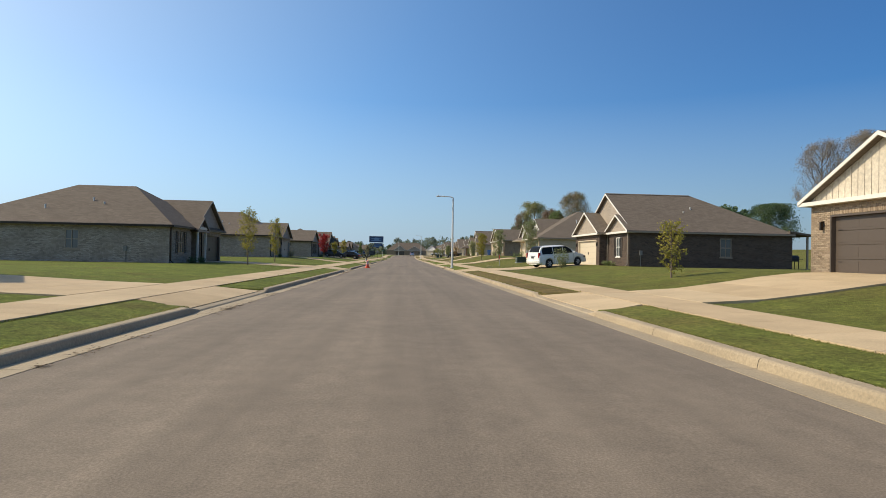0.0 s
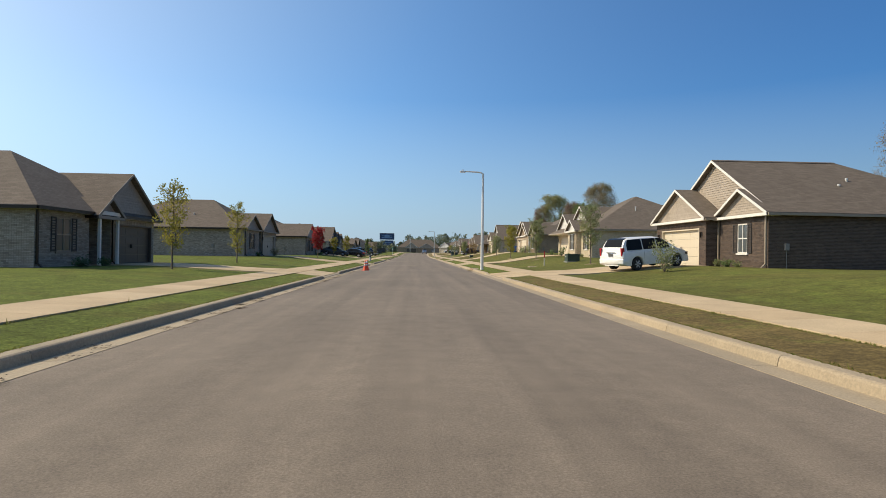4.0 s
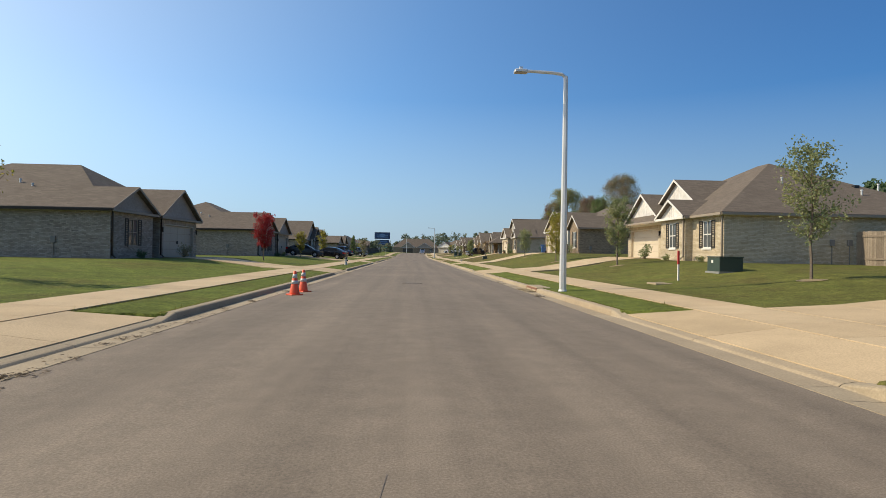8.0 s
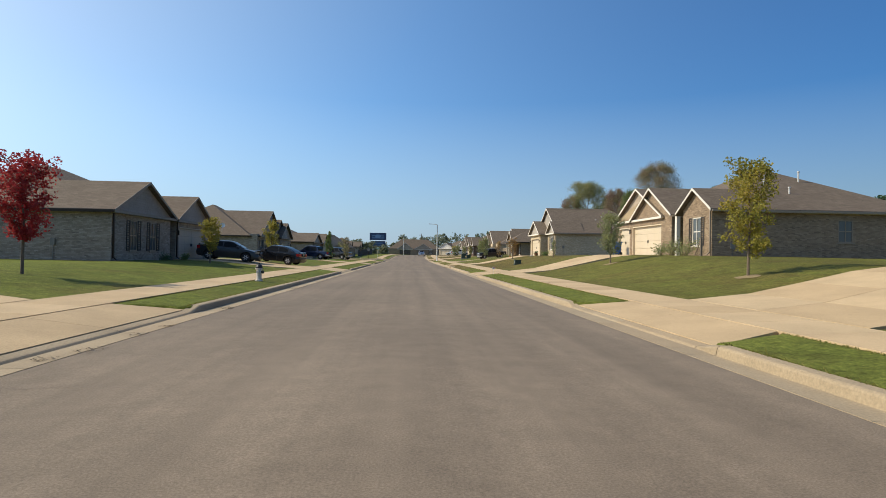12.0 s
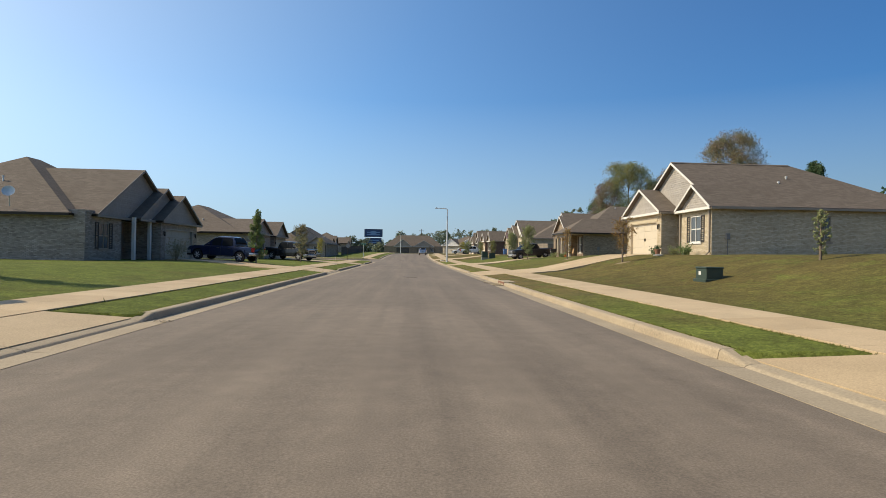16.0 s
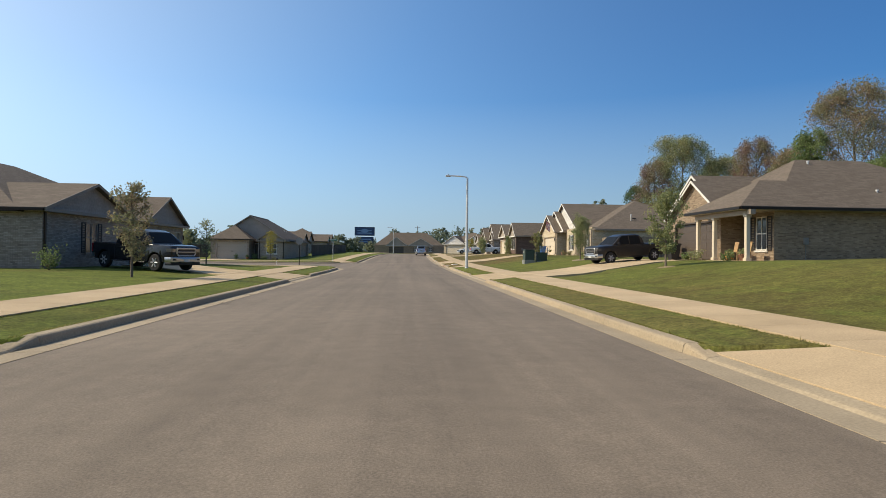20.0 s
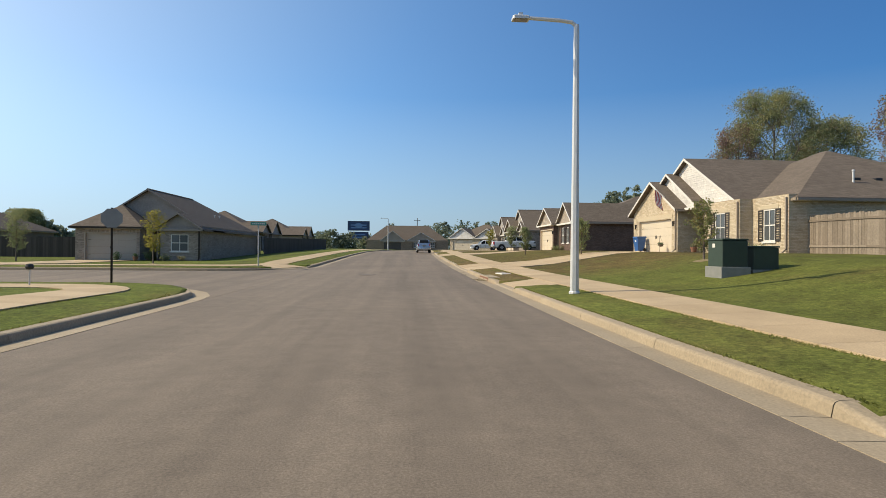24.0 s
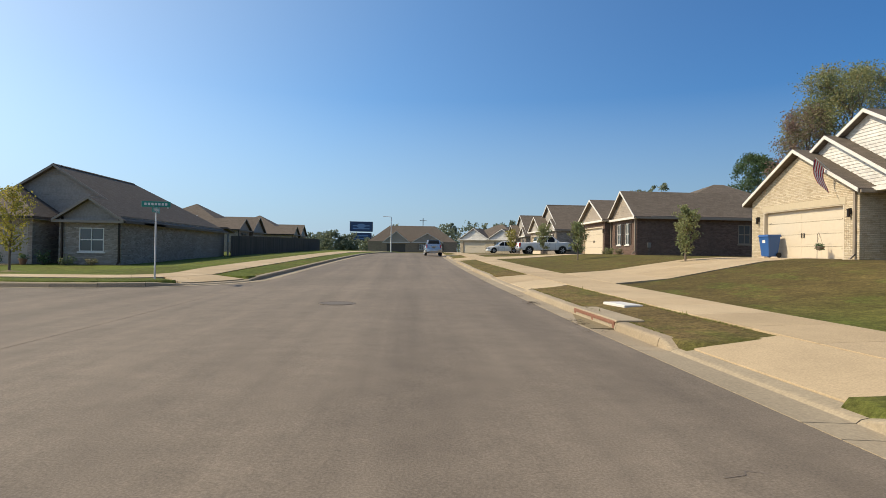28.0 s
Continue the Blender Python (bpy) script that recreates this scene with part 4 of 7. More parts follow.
def house_hip_gables(side, x, y, pad, brick, siding, label, w=12.0, depth=12.5, sec=4.8, gar=6.1, v_sec=0.0, v_gar=0.0, door=DOOR_CREAM, peak=6.0, apex1=4.1, apex2=4.65, porch=False, singles=0, pair=False, door_w=4.88, eave=1.2, ridge=None):
    """Hipped house with a window bay on the near side and a gabled garage on the far side; the bay has a gable or, with a porch, the hip's eave."""
    h = House(side, x, y, pad, brick, siding, label)
    g0 = w - gar
    h.block(2.0, depth, 0, w, 2.85, near=[h.win(0.0, 6.0, 6.9, 0.9, 2.2, False, "u")], skin=("near",))
    ws = [(sec * 0.28 - 0.1, sec * 0.28 + 0.75, 0.55, 2.25), (sec * 0.6, sec * 0.6 + 0.85, 0.55, 2.25)] if pair else [(sec / 2 - 0.55, sec / 2 + 0.55, 0.7, 2.25)]
    h.block(v_sec, 2.0, 0, sec, 2.85, front=[h.win(v_sec, *q) for q in ws])
    d0 = g0 + (w - g0 - door_w) / 2
    hole = h.garage(v_gar, d0, d0 + door_w, mat=door, lamps=not porch)
    h.block(v_gar, 2.0, g0, w, 2.85, front=[hole], singles=singles)
    entry(h, 1.99, (sec + g0) / 2 - 0.45, (sec + g0) / 2 + 0.45)
    hip_roof(h.e, h.s, eave, depth, 0, w, 2.85, peak, ridge=ridge)
    gw = (w - g0) / 2
    if porch:
        for u in (sec + 0.15, g0 - 0.15):
            part("porch_post", M(h.s).bbox(v_gar - 0.5, v_gar - 0.36, u - 0.07, u + 0.07, 0, 2.55, 0.015), TRIM, h.e, "white square porch post")
        part("porch_beam", M(h.s).box(v_gar - 0.52, v_gar - 0.34, sec, g0, 2.552, 2.74), TRIM, h.e, "white porch beam")
        part("porch_floor", M(h.s).box(v_gar - 0.7, 1.94, sec + 0.01, g0 - 0.01, -0.3, 0.02), WALK, h.e)
        h.gable(v_gar - 0.3, 2.6, (sec + g0) / 2, (g0 - sec) / 2, 2.75, 3.5, siding)
        h.gable(v_gar, 6.5, (sec + 0.45 + w) / 2, (w - sec - 0.45) / 2, 2.85, apex2, siding)
    else:
        h.gable(v_sec, 5.0, sec / 2, sec / 2 + 0.05, 2.85, apex1, siding)
        h.gable(v_gar, 5.5, g0 + gw, gw + 0.05, 2.85, apex2, siding)
    downspout(h.e, h.s, v_sec, 0.1, 2.7), downspout(h.e, h.s, v_gar, g0 + 0.1, 2.7)
    meter(h.e, h.s, 2.9, 0, 0.8)
    sl = (peak - 2.85) / (w / 2 if ridge else min(depth - 1.2, w) / 2)
    for v, u, k in ((5.6, 2.4, 0.10), (6.6, 2.9, 0.16), (9.2, 1.6, 0.22)):
        vent_pipe(h.e, h.s, v, u, 2.85 + sl * u, k)
    return h


# East side
house_twin_gable(1, 16.9, 9.4, 0.95, "tan", "cream", "tan brick house with cream board gables", DOOR_BROWN, w=12.0, vertical=True, singles=60)
house_twin_gable(1, 17.4, 42.5, 0.78, "dark", "tan", "dark brown brick house with tan siding gables")
house_twin_gable(1, 17.2, 130.7, 1.48, "cream", "grey", "cream brick house with grey lap siding gables", side_win=(6.2, 6.95), w=10.4, bay=3.45, g0=4.75, bay_pitch=0.70, pane=1.2, door_w=4.3)
house_twin_gable(1, 17.2, 235.5, 1.3, "grey", "grey", "grey brick house with grey siding gables", w=9.8, singles=0)


def house_r3():
    h = House(1, 16.65, 68.0, 1.17, "cream", "white", "cream brick house with a hipped roof and white board gables")
    s = 1
    h.block(2.2, 14.0, 0, 15.3, 2.8, skin=("near",))
    h.block(0, 2.2, 0, 3.4, 2.8, front=[h.win(0, 1.25, 2.15, 0.7, 2.25)], singles=60)
    h.block(-0.45, 2.2, 3.4, 6.6, 2.8, front=[h.win(-0.45, 4.55, 5.45, 0.7, 2.25)], singles=60)
    h.block(0.75, 2.2, 9.1, 15.3, 2.8, front=[h.garage(0.75, 9.75, 14.63)], singles=150)
    entry(h, 2.19, 7.4, 8.3)
    hip_roof(h.e, s, 0.0, 14.0, 0, 15.3, 2.8, 6.5)
    h.gable(-0.45, 5, 5.0, 1.65, 2.8, 3.75, "white", True)
    h.gable(0.75, 7, 12.2, 3.15, 2.8, 4.85, "white", True)
    h.gable(1.6, 8, 8.6, 4.4, 2.8, 5.5, "white", True)
    downspout(h.e, s, 0, 0.1, 2.65), downspout(h.e, s, -0.45, 3.5, 2.65)
    meter(h.e, s, 6.0, 0, 0.9), meter(h.e, s, 7.0, 0, 0.9)
    vent_pipe(h.e, s, 5.6, 3.6, 4.7, 0.35), vent_pipe(h.e, s, 9.5, 2.2, 3.97, 0.25), vent_pipe(h.e, s, 11.2, 3.0, 4.4, 0.3)
    for v in (8.2, 9.9):
        part("roof_vent", M(s).bbox(v, v + 0.3, 3.2, 3.5, 4.5, 4.68), BLACK, h.e, "low dark roof vent")


def house_r4():
    h = House(1, 17.5, 97.0, 1.57, "tan", "tan", "mixed tan brick house with a three-car garage")
    s = 1
    h.block(2.4, 13.0, 0, 14.9, 2.9, near=[h.win(0.0, 7.6, 8.5, 0.9, 2.2, False, "u")], skin=("near",))
    h.block(0, 2.4, 0, 3.4, 2.9, front=[h.win(0, 1.2, 2.2, 0.6, 2.3)], singles=80, gable=(1.7, 4.0, 1.8))
    holes = [h.garage(0, 6.6, 11.48, lamps=False), h.garage(0, 12.2, 14.4, lamps=False)]
    h.block(0, 2.4, 5.0, 14.9, 2.9, front=holes, singles=170, gable=(8.0, 4.65, 3.0))
    lantern(h.e, s, 0, 11.85, 1.8)
    entry(h, 2.39, 3.7, 4.6)
    part("porch_post", M(s).bbox(-0.1, 0.15, 4.1, 4.35, 0, 2.75), TRIM, h.e, "white square porch post")
    hip_roof(h.e, s, 1.0, 13.0, 0, 14.9, 2.9, 6.0)
    h.gable(0, 5, 1.7, 1.85, 2.9, 4.1, None)
    h.gable(0, 7, 8.0, 3.2, 2.9, 4.85, None)
    h.gable(0.1, 7, 10.6, 4.2, 2.9, 5.1, "tan")
    downspout(h.e, s, 0, 0.1, 2.75)
    meter(h.e, s, 1.2, 0, 0.4)
    vent_pipe(h.e, s, 5.0, 3.0, 4.6, 0.5), vent_pipe(h.e, s, 8.0, 4.0, 4.9, 0.7), vent_pipe(h.e, s, 6.0, 2.0, 4.0, 0.3)


def house_r6():
    h = House(1, 18.0, 157.5, 1.17, "tan", "tan", "tan-brown brick house with a columned porch")
    s = 1
    h.block(1.8, 14.3, 0.8, 10.6, 2.8, near=[h.win(0.8, 8.3, 9.1, 0.6, 1.5, False, "u")], skin=("near",))
    h.block(0.6, 1.8, 0.8, 2.9, 2.8, front=[h.win(0.6, 1.3, 2.2, 0.5, 2.2)], singles=120)
    h.block(0, 1.8, 4.4, 10.6, 2.8, front=[h.garage(0, 4.85, 9.6, 2.13, DOOR_BROWN, False)], singles=120, gable=(7.1, 4.5, 2.75))
    entry(h, 1.79, 3.1, 4.0)
    for u in (0.45, 3.3, 4.95):
        c = new("porch_column")
        c.parent = h.e
        part("shaft", M(s).bbox(-1.08, -0.88, u - 0.10, u + 0.10, 0.12, 2.10, 0.02), DOOR_CREAM, c)
        part("capital", M(s).bbox(-1.12, -0.84, u - 0.14, u + 0.14, 2.102, 2.19), DOOR_CREAM, c)
        part("column_base", M(s).bbox(-1.12, -0.84, u - 0.14, u + 0.14, -0.02, 0.118), DOOR_CREAM, c)
    part("porch_beam", M(s).box(-1.1, -0.85, 0, 5.1, 2.192, 2.425), FASCIA, h.e)
    part("porch_floor", M(s).box(-1.3, 0.59, -0.1, 4.39, -0.3, -0.025), WALK, h.e)
    DULL.append(1)
    hip_roof(h.e, s, 0.8, 14.3, 0.8, 10.6, 2.8, 5.85, ridge=(5.2, 9.3))
    hip_roof(h.e, s, -1.1, 9.0, 0.6, 5.3, 2.81, 2.81 + 0.602 * 2.35)
    DULL.clear()
    h.gable(0, 6, 7.1, 2.75, 2.8, 4.7, None)
    h.gable(0.5, 7, 8.0, 3.3, 2.8, 5.15, "tan")
    meter(h.e, s, 2.2, 0.8, 0.8)
    vent_pipe(h.e, s, 5.6, 5.2, 5.45, 0.2), vent_pipe(h.e, s, 8.9, 3.2, 4.3, 0.7), vent_pipe(h.e, s, 6.9, 1.9, 3.45, 0.2)


def house_r7():
    h = House(1, 18.0, 185.8, 1.30, "cream", "white", "cream brick house with three nested white siding gables")
    s = 1
    h.block(3.2, 15.0, 1.2, 15.9, 2.85, skin=("near",))
    h.block(1.3, 3.2, 1.2, 4.0, 2.85, front=[h.win(1.3, 2.15, 3.05, 0.6, 2.2)], singles=60)
    h.block(0.6, 3.2, 4.0, 7.6, 2.85, front=[h.win(0.6, 5.3, 6.3, 0.6, 2.2)], singles=60)
    h.block(-0.1, 3.2, 9.3, 15.9, 2.85, front=[h.garage(-0.1, 10.1, 14.95)], singles=180, gable=(12.6, 4.5, 3.2))
    entry(h, 3.19, 8.0, 8.9)
    hip_roof(h.e, s, 1.8, 15.0, 1.2, 15.0, 2.85, 6.2)
    h.gable(-0.1, 6, 12.6, 3.3, 2.85, 4.75, None)
    h.gable(0.5, 7, 11.5, 3.6, 2.95, 5.15, "white")
    h.gable(1.0, 9.5, 10.1, 5.4, 2.9, 5.95, "white")
    part("lintel", M(s).bbox(-0.135, -0.09, 9.95, 15.1, 2.17, 2.45, 0.006), LINTEL, h.e, "smooth cream lintel over the garage door")
    part("lintel", M(s).bbox(0.565, 0.61, 5.05, 6.55, 2.23, 2.43, 0.006), LINTEL, h.e), part("lintel", M(s).bbox(1.265, 1.31, 1.9, 3.3, 2.23, 2.43, 0.006), LINTEL, h.e)
    downspout(h.e, s, -0.1, 9.45, 2.7), downspout(h.e, s, 0.6, 4.1, 2.7), downspout(h.e, s, 1.3, 1.3, 2.7)
    vent_pipe(h.e, s, 5.9, 2.82, 3.55, 0.7), vent_pipe(h.e, s, 9.0, 2.55, 3.5, 0.2), vent_pipe(h.e, s, 10.95, 3.5, 3.95, 0.35)
    for v in (6.2, 7.4):
        part("roof_vent", M(s).bbox(v, v + 0.35, 3.1, 3.4, 3.72, 3.95), BLACK, h.e, "low dark roof vent")


def house_r8():
    h = House(1, 17.0, 213.6, 1.42, "red", "tan", "red-brown brick house with tan siding gables")
    s = 1
    h.block(1.4, 14.0, 0, 10.8, 2.9, near=[h.win(0.0, 7.4, 8.3, 0.85, 2.2, False, "u")], skin=("near",))
    h.block(0, 1.4, 0, 4.7, 2.9, front=[h.win(0, 1.25, 1.95, 0.7, 2.25), h.win(0, 2.85, 3.55, 0.7, 2.25)], singles=60)
    h.block(-0.5, 1.4, 5.0, 10.8, 2.9, front=[h.garage(-0.5, 5.45, 10.35)], singles=60)
    hip_roof(h.e, s, 1.2, 14.0, 0, 10.8, 2.9, 5.75, ridge=(8.6, 9.4))
    h.gable(0.0, 8.6, 2.35, 2.4, 2.9, 4.7, "tan")
    h.gable(-0.5, 6.5, 7.9, 2.95, 2.9, 4.55, "tan")
    downspout(h.e, s, 0, 0.1, 2.75), downspout(h.e, s, 0, 4.8, 2.75)
    meter(h.e, s, 0.9, 0, 0.5)
    vent_pipe(h.e, s, 5.6, 2.2, 4.0, 0.3)


house_r3(), house_r4(), house_r6(), house_r7(), house_r8()
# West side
house_hip_gables(-1, 16.2, 8.6, 0.42, "grey", "shade_tan", "grey-brown brick house with dark shingles", w=11.5, sec=4.2, depth=14.0, eave=0.3, ridge=(5.0, 9.0))
house_hip_gables(-1, 16.1, 40.2, 0.45, "grey", "shade_tan", "grey-brown brick house with a white-posted porch", w=10.9, sec=4.0, gar=4.9, porch=True, apex2=5.05, peak=5.85, depth=14.5, door=DOOR_BROWN, door_w=4.2, eave=0.0, ridge=(4.8, 9.1))
house_hip_gables(-1, 16.1, 69.7, 0.75, "grey", "shade_tan", "grey-brown brick house with shuttered windows", w=12.0, sec=4.9, peak=5.8, depth=14.0, eave=0.4, ridge=(5.0, 9.2))
house_hip_gables(-1, 15.4, 95.9, 0.73, "grey", "shade_tan", "pale grey brick house with paired windows", w=14.2, sec=7.2, peak=5.8, apex1=4.6, apex2=4.5, pair=True, depth=13.4)
house_hip_gables(-1, 15.6, 158.4, 0.45, "grey", "shade_tan", "dark grey brick house with twin gables", w=16.2, sec=8.0, peak=5.9, apex1=4.3, apex2=4.5, depth=14.0)


def house_l5():
    h = House(-1, 16.8, 133.0, 0.58, "grey", "shade_tan", "grey-brown brick house with nested shingled gables")
    s = -1
    h.block(2.5, 14, 0, 14.0, 2.9, near=[h.win(0.0, 6.0, 6.9, 0.9, 2.2, False, "u")], skin=("near",))
    h.block(1.0, 2.5, 0, 4.0, 2.9, front=[h.win(1.0, 1.4, 2.5, 0.7, 2.25)])
    h.block(0, 2.5, 7.4, 14.0, 2.9, front=[h.garage(0, 8.2, 13.1)])
    entry(h, 2.49, 5.4, 6.3)
    for u in (4.6, 6.8):
        part("porch_post", M(s).bbox(0.4, 0.6, u - 0.1, u + 0.1, 0, 2.75), TRIM, h.e, "white square porch post")
    hip_roof(h.e, s, 2.0, 14.6, 0, 14.0, 2.9, 6.75)
    h.gable(1.0, 9, 6.4, 5.4, 2.9, 6.05, "shade_tan")
    h.gable(0.5, 6, 8.9, 3.8, 2.9, 5.1, "shade_tan")
    h.gable(0, 6, 10.7, 3.35, 2.9, 4.75, "shade_tan")
    dish = new("satellite_dish")
    dish.parent = h.e
    m = M(s).tube((5.0, -0.1, 3.0), (4.9, -0.3, 3.7), 0.025)
    part("mast", m, STEEL, dish)
    m = M().lathe([(0.02, 0), (0.18, 0.03), (0.3, 0.09), (0.31, 0.095), (0.18, 0.045), (0.02, 0.015)])
    pan = part("pan", m, STEEL, dish, "grey dish pan")
    pan.matrix_basis = pose(s * 4.85, -0.42, 3.78, 70, 0, 20)
    vent_pipe(h.e, s, 7.5, 3.0, 4.6, 0.4)


house_l5()


def house_corner():
    """The corner house that fronts the side street: a wide gable, a hipped garage and a small gabled bay."""
    h = House(1, 0, 0, 0, "grey", "grey", "grey-brown corner house with a wide shingled gable")
    h.e.matrix_basis = pose(-15.2, 208.0, 0.3, 0, 0, 90)      # v runs along +y, u towards -x
    s = 1
    DULL.append(1)
    h.block(2.4, 18, 0, 9.3, 2.8, skin=("near",))
    h.block(0.0, 2.4, 0, 3.4, 2.8, front=[h.win(0, 0.95, 2.3, 0.75, 2.1, False)])
    h.block(-0.6, 2.4, 4.45, 9.3, 2.8, front=[h.garage(-0.6, 4.75, 8.55, lamps=False)])
    entry(h, 2.39, 3.5, 4.4)
    gable_roof(h.e, s, 2.3, 18.4, 5.0, 4.95, 2.75, 5.95, 6.5)
    gable_trim(h.e, s, 2.3, 5.0, 4.95, 2.75, 5.95, "shade_tan")
    # hipped garage wing before the wide gable
    vs = [(-0.95, 4.15, 2.66), (-0.95, 9.65, 2.66), (1.75, 6.9, 4.55), (7.0, 6.9, 4.55), (7.0, 4.15, 2.66), (7.0, 9.65, 2.66)]
    part("roof", M(s).shell(vs, [(0, 2, 1), (0, 4, 3, 2), (1, 2, 3, 5)], 0.14), ROOF, h.e, "hipped garage roof")
    part("gutter", M(s).box(-1.02, -0.955, 4.15, 9.65, 2.52, 2.64), BRONZE, h.e, "dark eave gutter")
    part("soffit", M(s).box(-0.95, 1.0, 4.15, 9.65, 2.48, 2.51), SIDING["grey"], h.e)
    h.gable(0.0, 5, 1.7, 1.65, 2.75, 3.85, "shade_tan")
    part("patio_post", M(s).bbox(19.6, 19.75, 0.1, 0.25, -0.3, 2.6), TRIM, h.e, "white patio post")
    part("patio_roof", M(s).shell([(17.8, -0.35, 2.95), (20.0, -0.35, 2.62), (20.0, 6.0, 2.62), (17.8, 6.0, 2.95)], [(0, 1, 2, 3)], 0.14), ROOF, h.e)
    downspout(h.e, s, 0, 0.1, 2.7), downspout(h.e, s, 0, 3.2, 2.7)
    for v in (9.5, 11.0):
        vent_pipe(h.e, s, v, 2.0, 4.05, 0.12)
    DULL.clear()


house_corner()


# Street lamps
def street_lamp(x, y, arm):
    z = ground_z(x, y)
    e = thing("street_lamp", "tall pale steel street lamp with a short arm", "street lamp", (x, y, z), group="street lamps")
    part("pole", M().lathe([(0.125, -0.2), (0.12, 0.3), (0.10, 3.0), (0.075, 7.0), (0.07, 7.1)], k=8), STEEL, e)
    a = M()
    pts = [(0, 0, 7.05), (arm * 0.08, 0, 7.16), (arm * 0.3, 0, 7.2), (arm, 0, 7.24)]
    for p, q in zip(pts, pts[1:]):
        a.tube(p, q, 0.055, 0.05)
    part("arm", a, STEEL, e)
    hd = part("lamp_head", M().bbox(arm - 0.22, arm + 0.22, -0.14, 0.14, 7.17, 7.27, 0.03).box(arm - 0.05, arm + 0.05, -0.05, 0.05, 7.27, 7.36), STEEL, e)
    part("lens", M().box(arm - 0.17, arm + 0.17, -0.1, 0.1, 7.155, 7.169), GLASS, hd)
    part("base_cover", M().lathe([(0.15, -0.15), (0.15, 0.03), (0.126, 0.06)], k=12), STEEL, e)
    return e


street_lamp(4.95, 57.0, -1.5)
street_lamp(5.5, 176.0, -1.5)
street_lamp(xr(291) - 5.1, 291.0, -1.5)


# Trees
EARTH = plain("bare_earth", (0.22, 0.17, 0.09), 0.95, scale=10, vary=0.25, relief=0.5)
BARK = plain("bark", (0.16, 0.125, 0.095), 0.95, scale=14, vary=0.3, relief=0.6)
LEAF = {
    "yellow": make_leaf("leaves_yellowing", [(0.0, (0.18, 0.20, 0.045)), (0.35, (0.31, 0.29, 0.06)), (0.7, (0.46, 0.38, 0.085)), (1.0, (0.38, 0.27, 0.07))]),
    "olive": make_leaf("leaves_olive", [(0.0, (0.19, 0.23, 0.11)), (0.4, (0.27, 0.30, 0.14)), (0.7, (0.36, 0.35, 0.16)), (1.0, (0.40, 0.30, 0.15))]),
    "green": make_leaf("leaves_green", [(0.0, (0.12, 0.175, 0.07)), (0.5, (0.19, 0.25, 0.095)), (1.0, (0.28, 0.32, 0.13))]),
    "dark": make_leaf("leaves_dark", [(0.0, (0.065, 0.115, 0.06)), (0.6, (0.11, 0.17, 0.08)), (1.0, (0.17, 0.22, 0.10))]),
    "red": make_leaf("leaves_red", [(0.0, (0.22, 0.020, 0.022)), (0.5, (0.38, 0.045, 0.05)), (1.0, (0.48, 0.12, 0.09))]),
    "rust": make_leaf("leaves_rust", [(0.0, (0.19, 0.22, 0.12)), (0.4, (0.27, 0.26, 0.15)), (0.7, (0.34, 0.26, 0.16)), (1.0, (0.33, 0.19, 0.15))]),
    "turning": make_leaf("leaves_turning", [(0.0, (0.17, 0.21, 0.08)), (0.4, (0.25, 0.265, 0.10)), (0.7, (0.34, 0.27, 0.12)), (1.0, (0.36, 0.18, 0.10))]),
    "copper": make_leaf("leaves_copper", [(0.0, (0.20, 0.17, 0.06)), (0.4, (0.31, 0.20, 0.07)), (1.0, (0.40, 0.19, 0.06))]),
    "twig": make_leaf("leaves_thin_grey", [(0.0, (0.24, 0.21, 0.18)), (0.5, (0.33, 0.29, 0.24)), (0.8, (0.36, 0.31, 0.22)), (1.0, (0.27, 0.28, 0.16))]),
    "plum": make_leaf("leaves_plum", [(0.0, (0.23, 0.14, 0.13)), (0.4, (0.30, 0.20, 0.17)), (0.7, (0.29, 0.25, 0.15)), (1.0, (0.22, 0.25, 0.12))]),
    # lighter, greyer leaves: the haze of distance is mixed into their colour
    "far": make_leaf("leaves_far_hazed", [(0.0, (0.15, 0.18, 0.125)), (0.6, (0.21, 0.245, 0.165)), (1.0, (0.30, 0.30, 0.19))]),
}


def leaf_quads(rng, centres, spread, n, size):
    """n bent leaves scattered round branch points, as vertices and faces."""
    idx = rng.integers(0, len(centres), n)
    c = centres[idx] + np.clip(rng.normal(0, 1, (n, 3)), -1.5, 1.5) * spread[idx][:, None]
    a = rng.normal(0, 1, (n, 3))
    a /= np.linalg.norm(a, axis=1)[:, None]
    b = np.cross(a, rng.normal(0, 1, (n, 3)))
    b /= np.linalg.norm(b, axis=1)[:, None] + 1e-9
    k = size * rng.uniform(0.6, 1.35, n)[:, None]
    up = np.cross(a, b) * 0.18 * k
    v = np.stack([c - a * k * 0.5, c + b * k * 0.34 + up, c + a * k * 0.5, c - b * k * 0.34 + up], 1).reshape(-1, 3)
    f = np.arange(4 * n).reshape(-1, 4)
    return v, np.concatenate([f[:, [0, 1, 2]], f[:, [0, 2, 3]]])


def leaf_mesh(name, v, f, mat):
    me = bpy.data.meshes.new(name)
    me.from_pydata(v.tolist(), [], f.tolist())
    me.materials.append(mat)
    return me


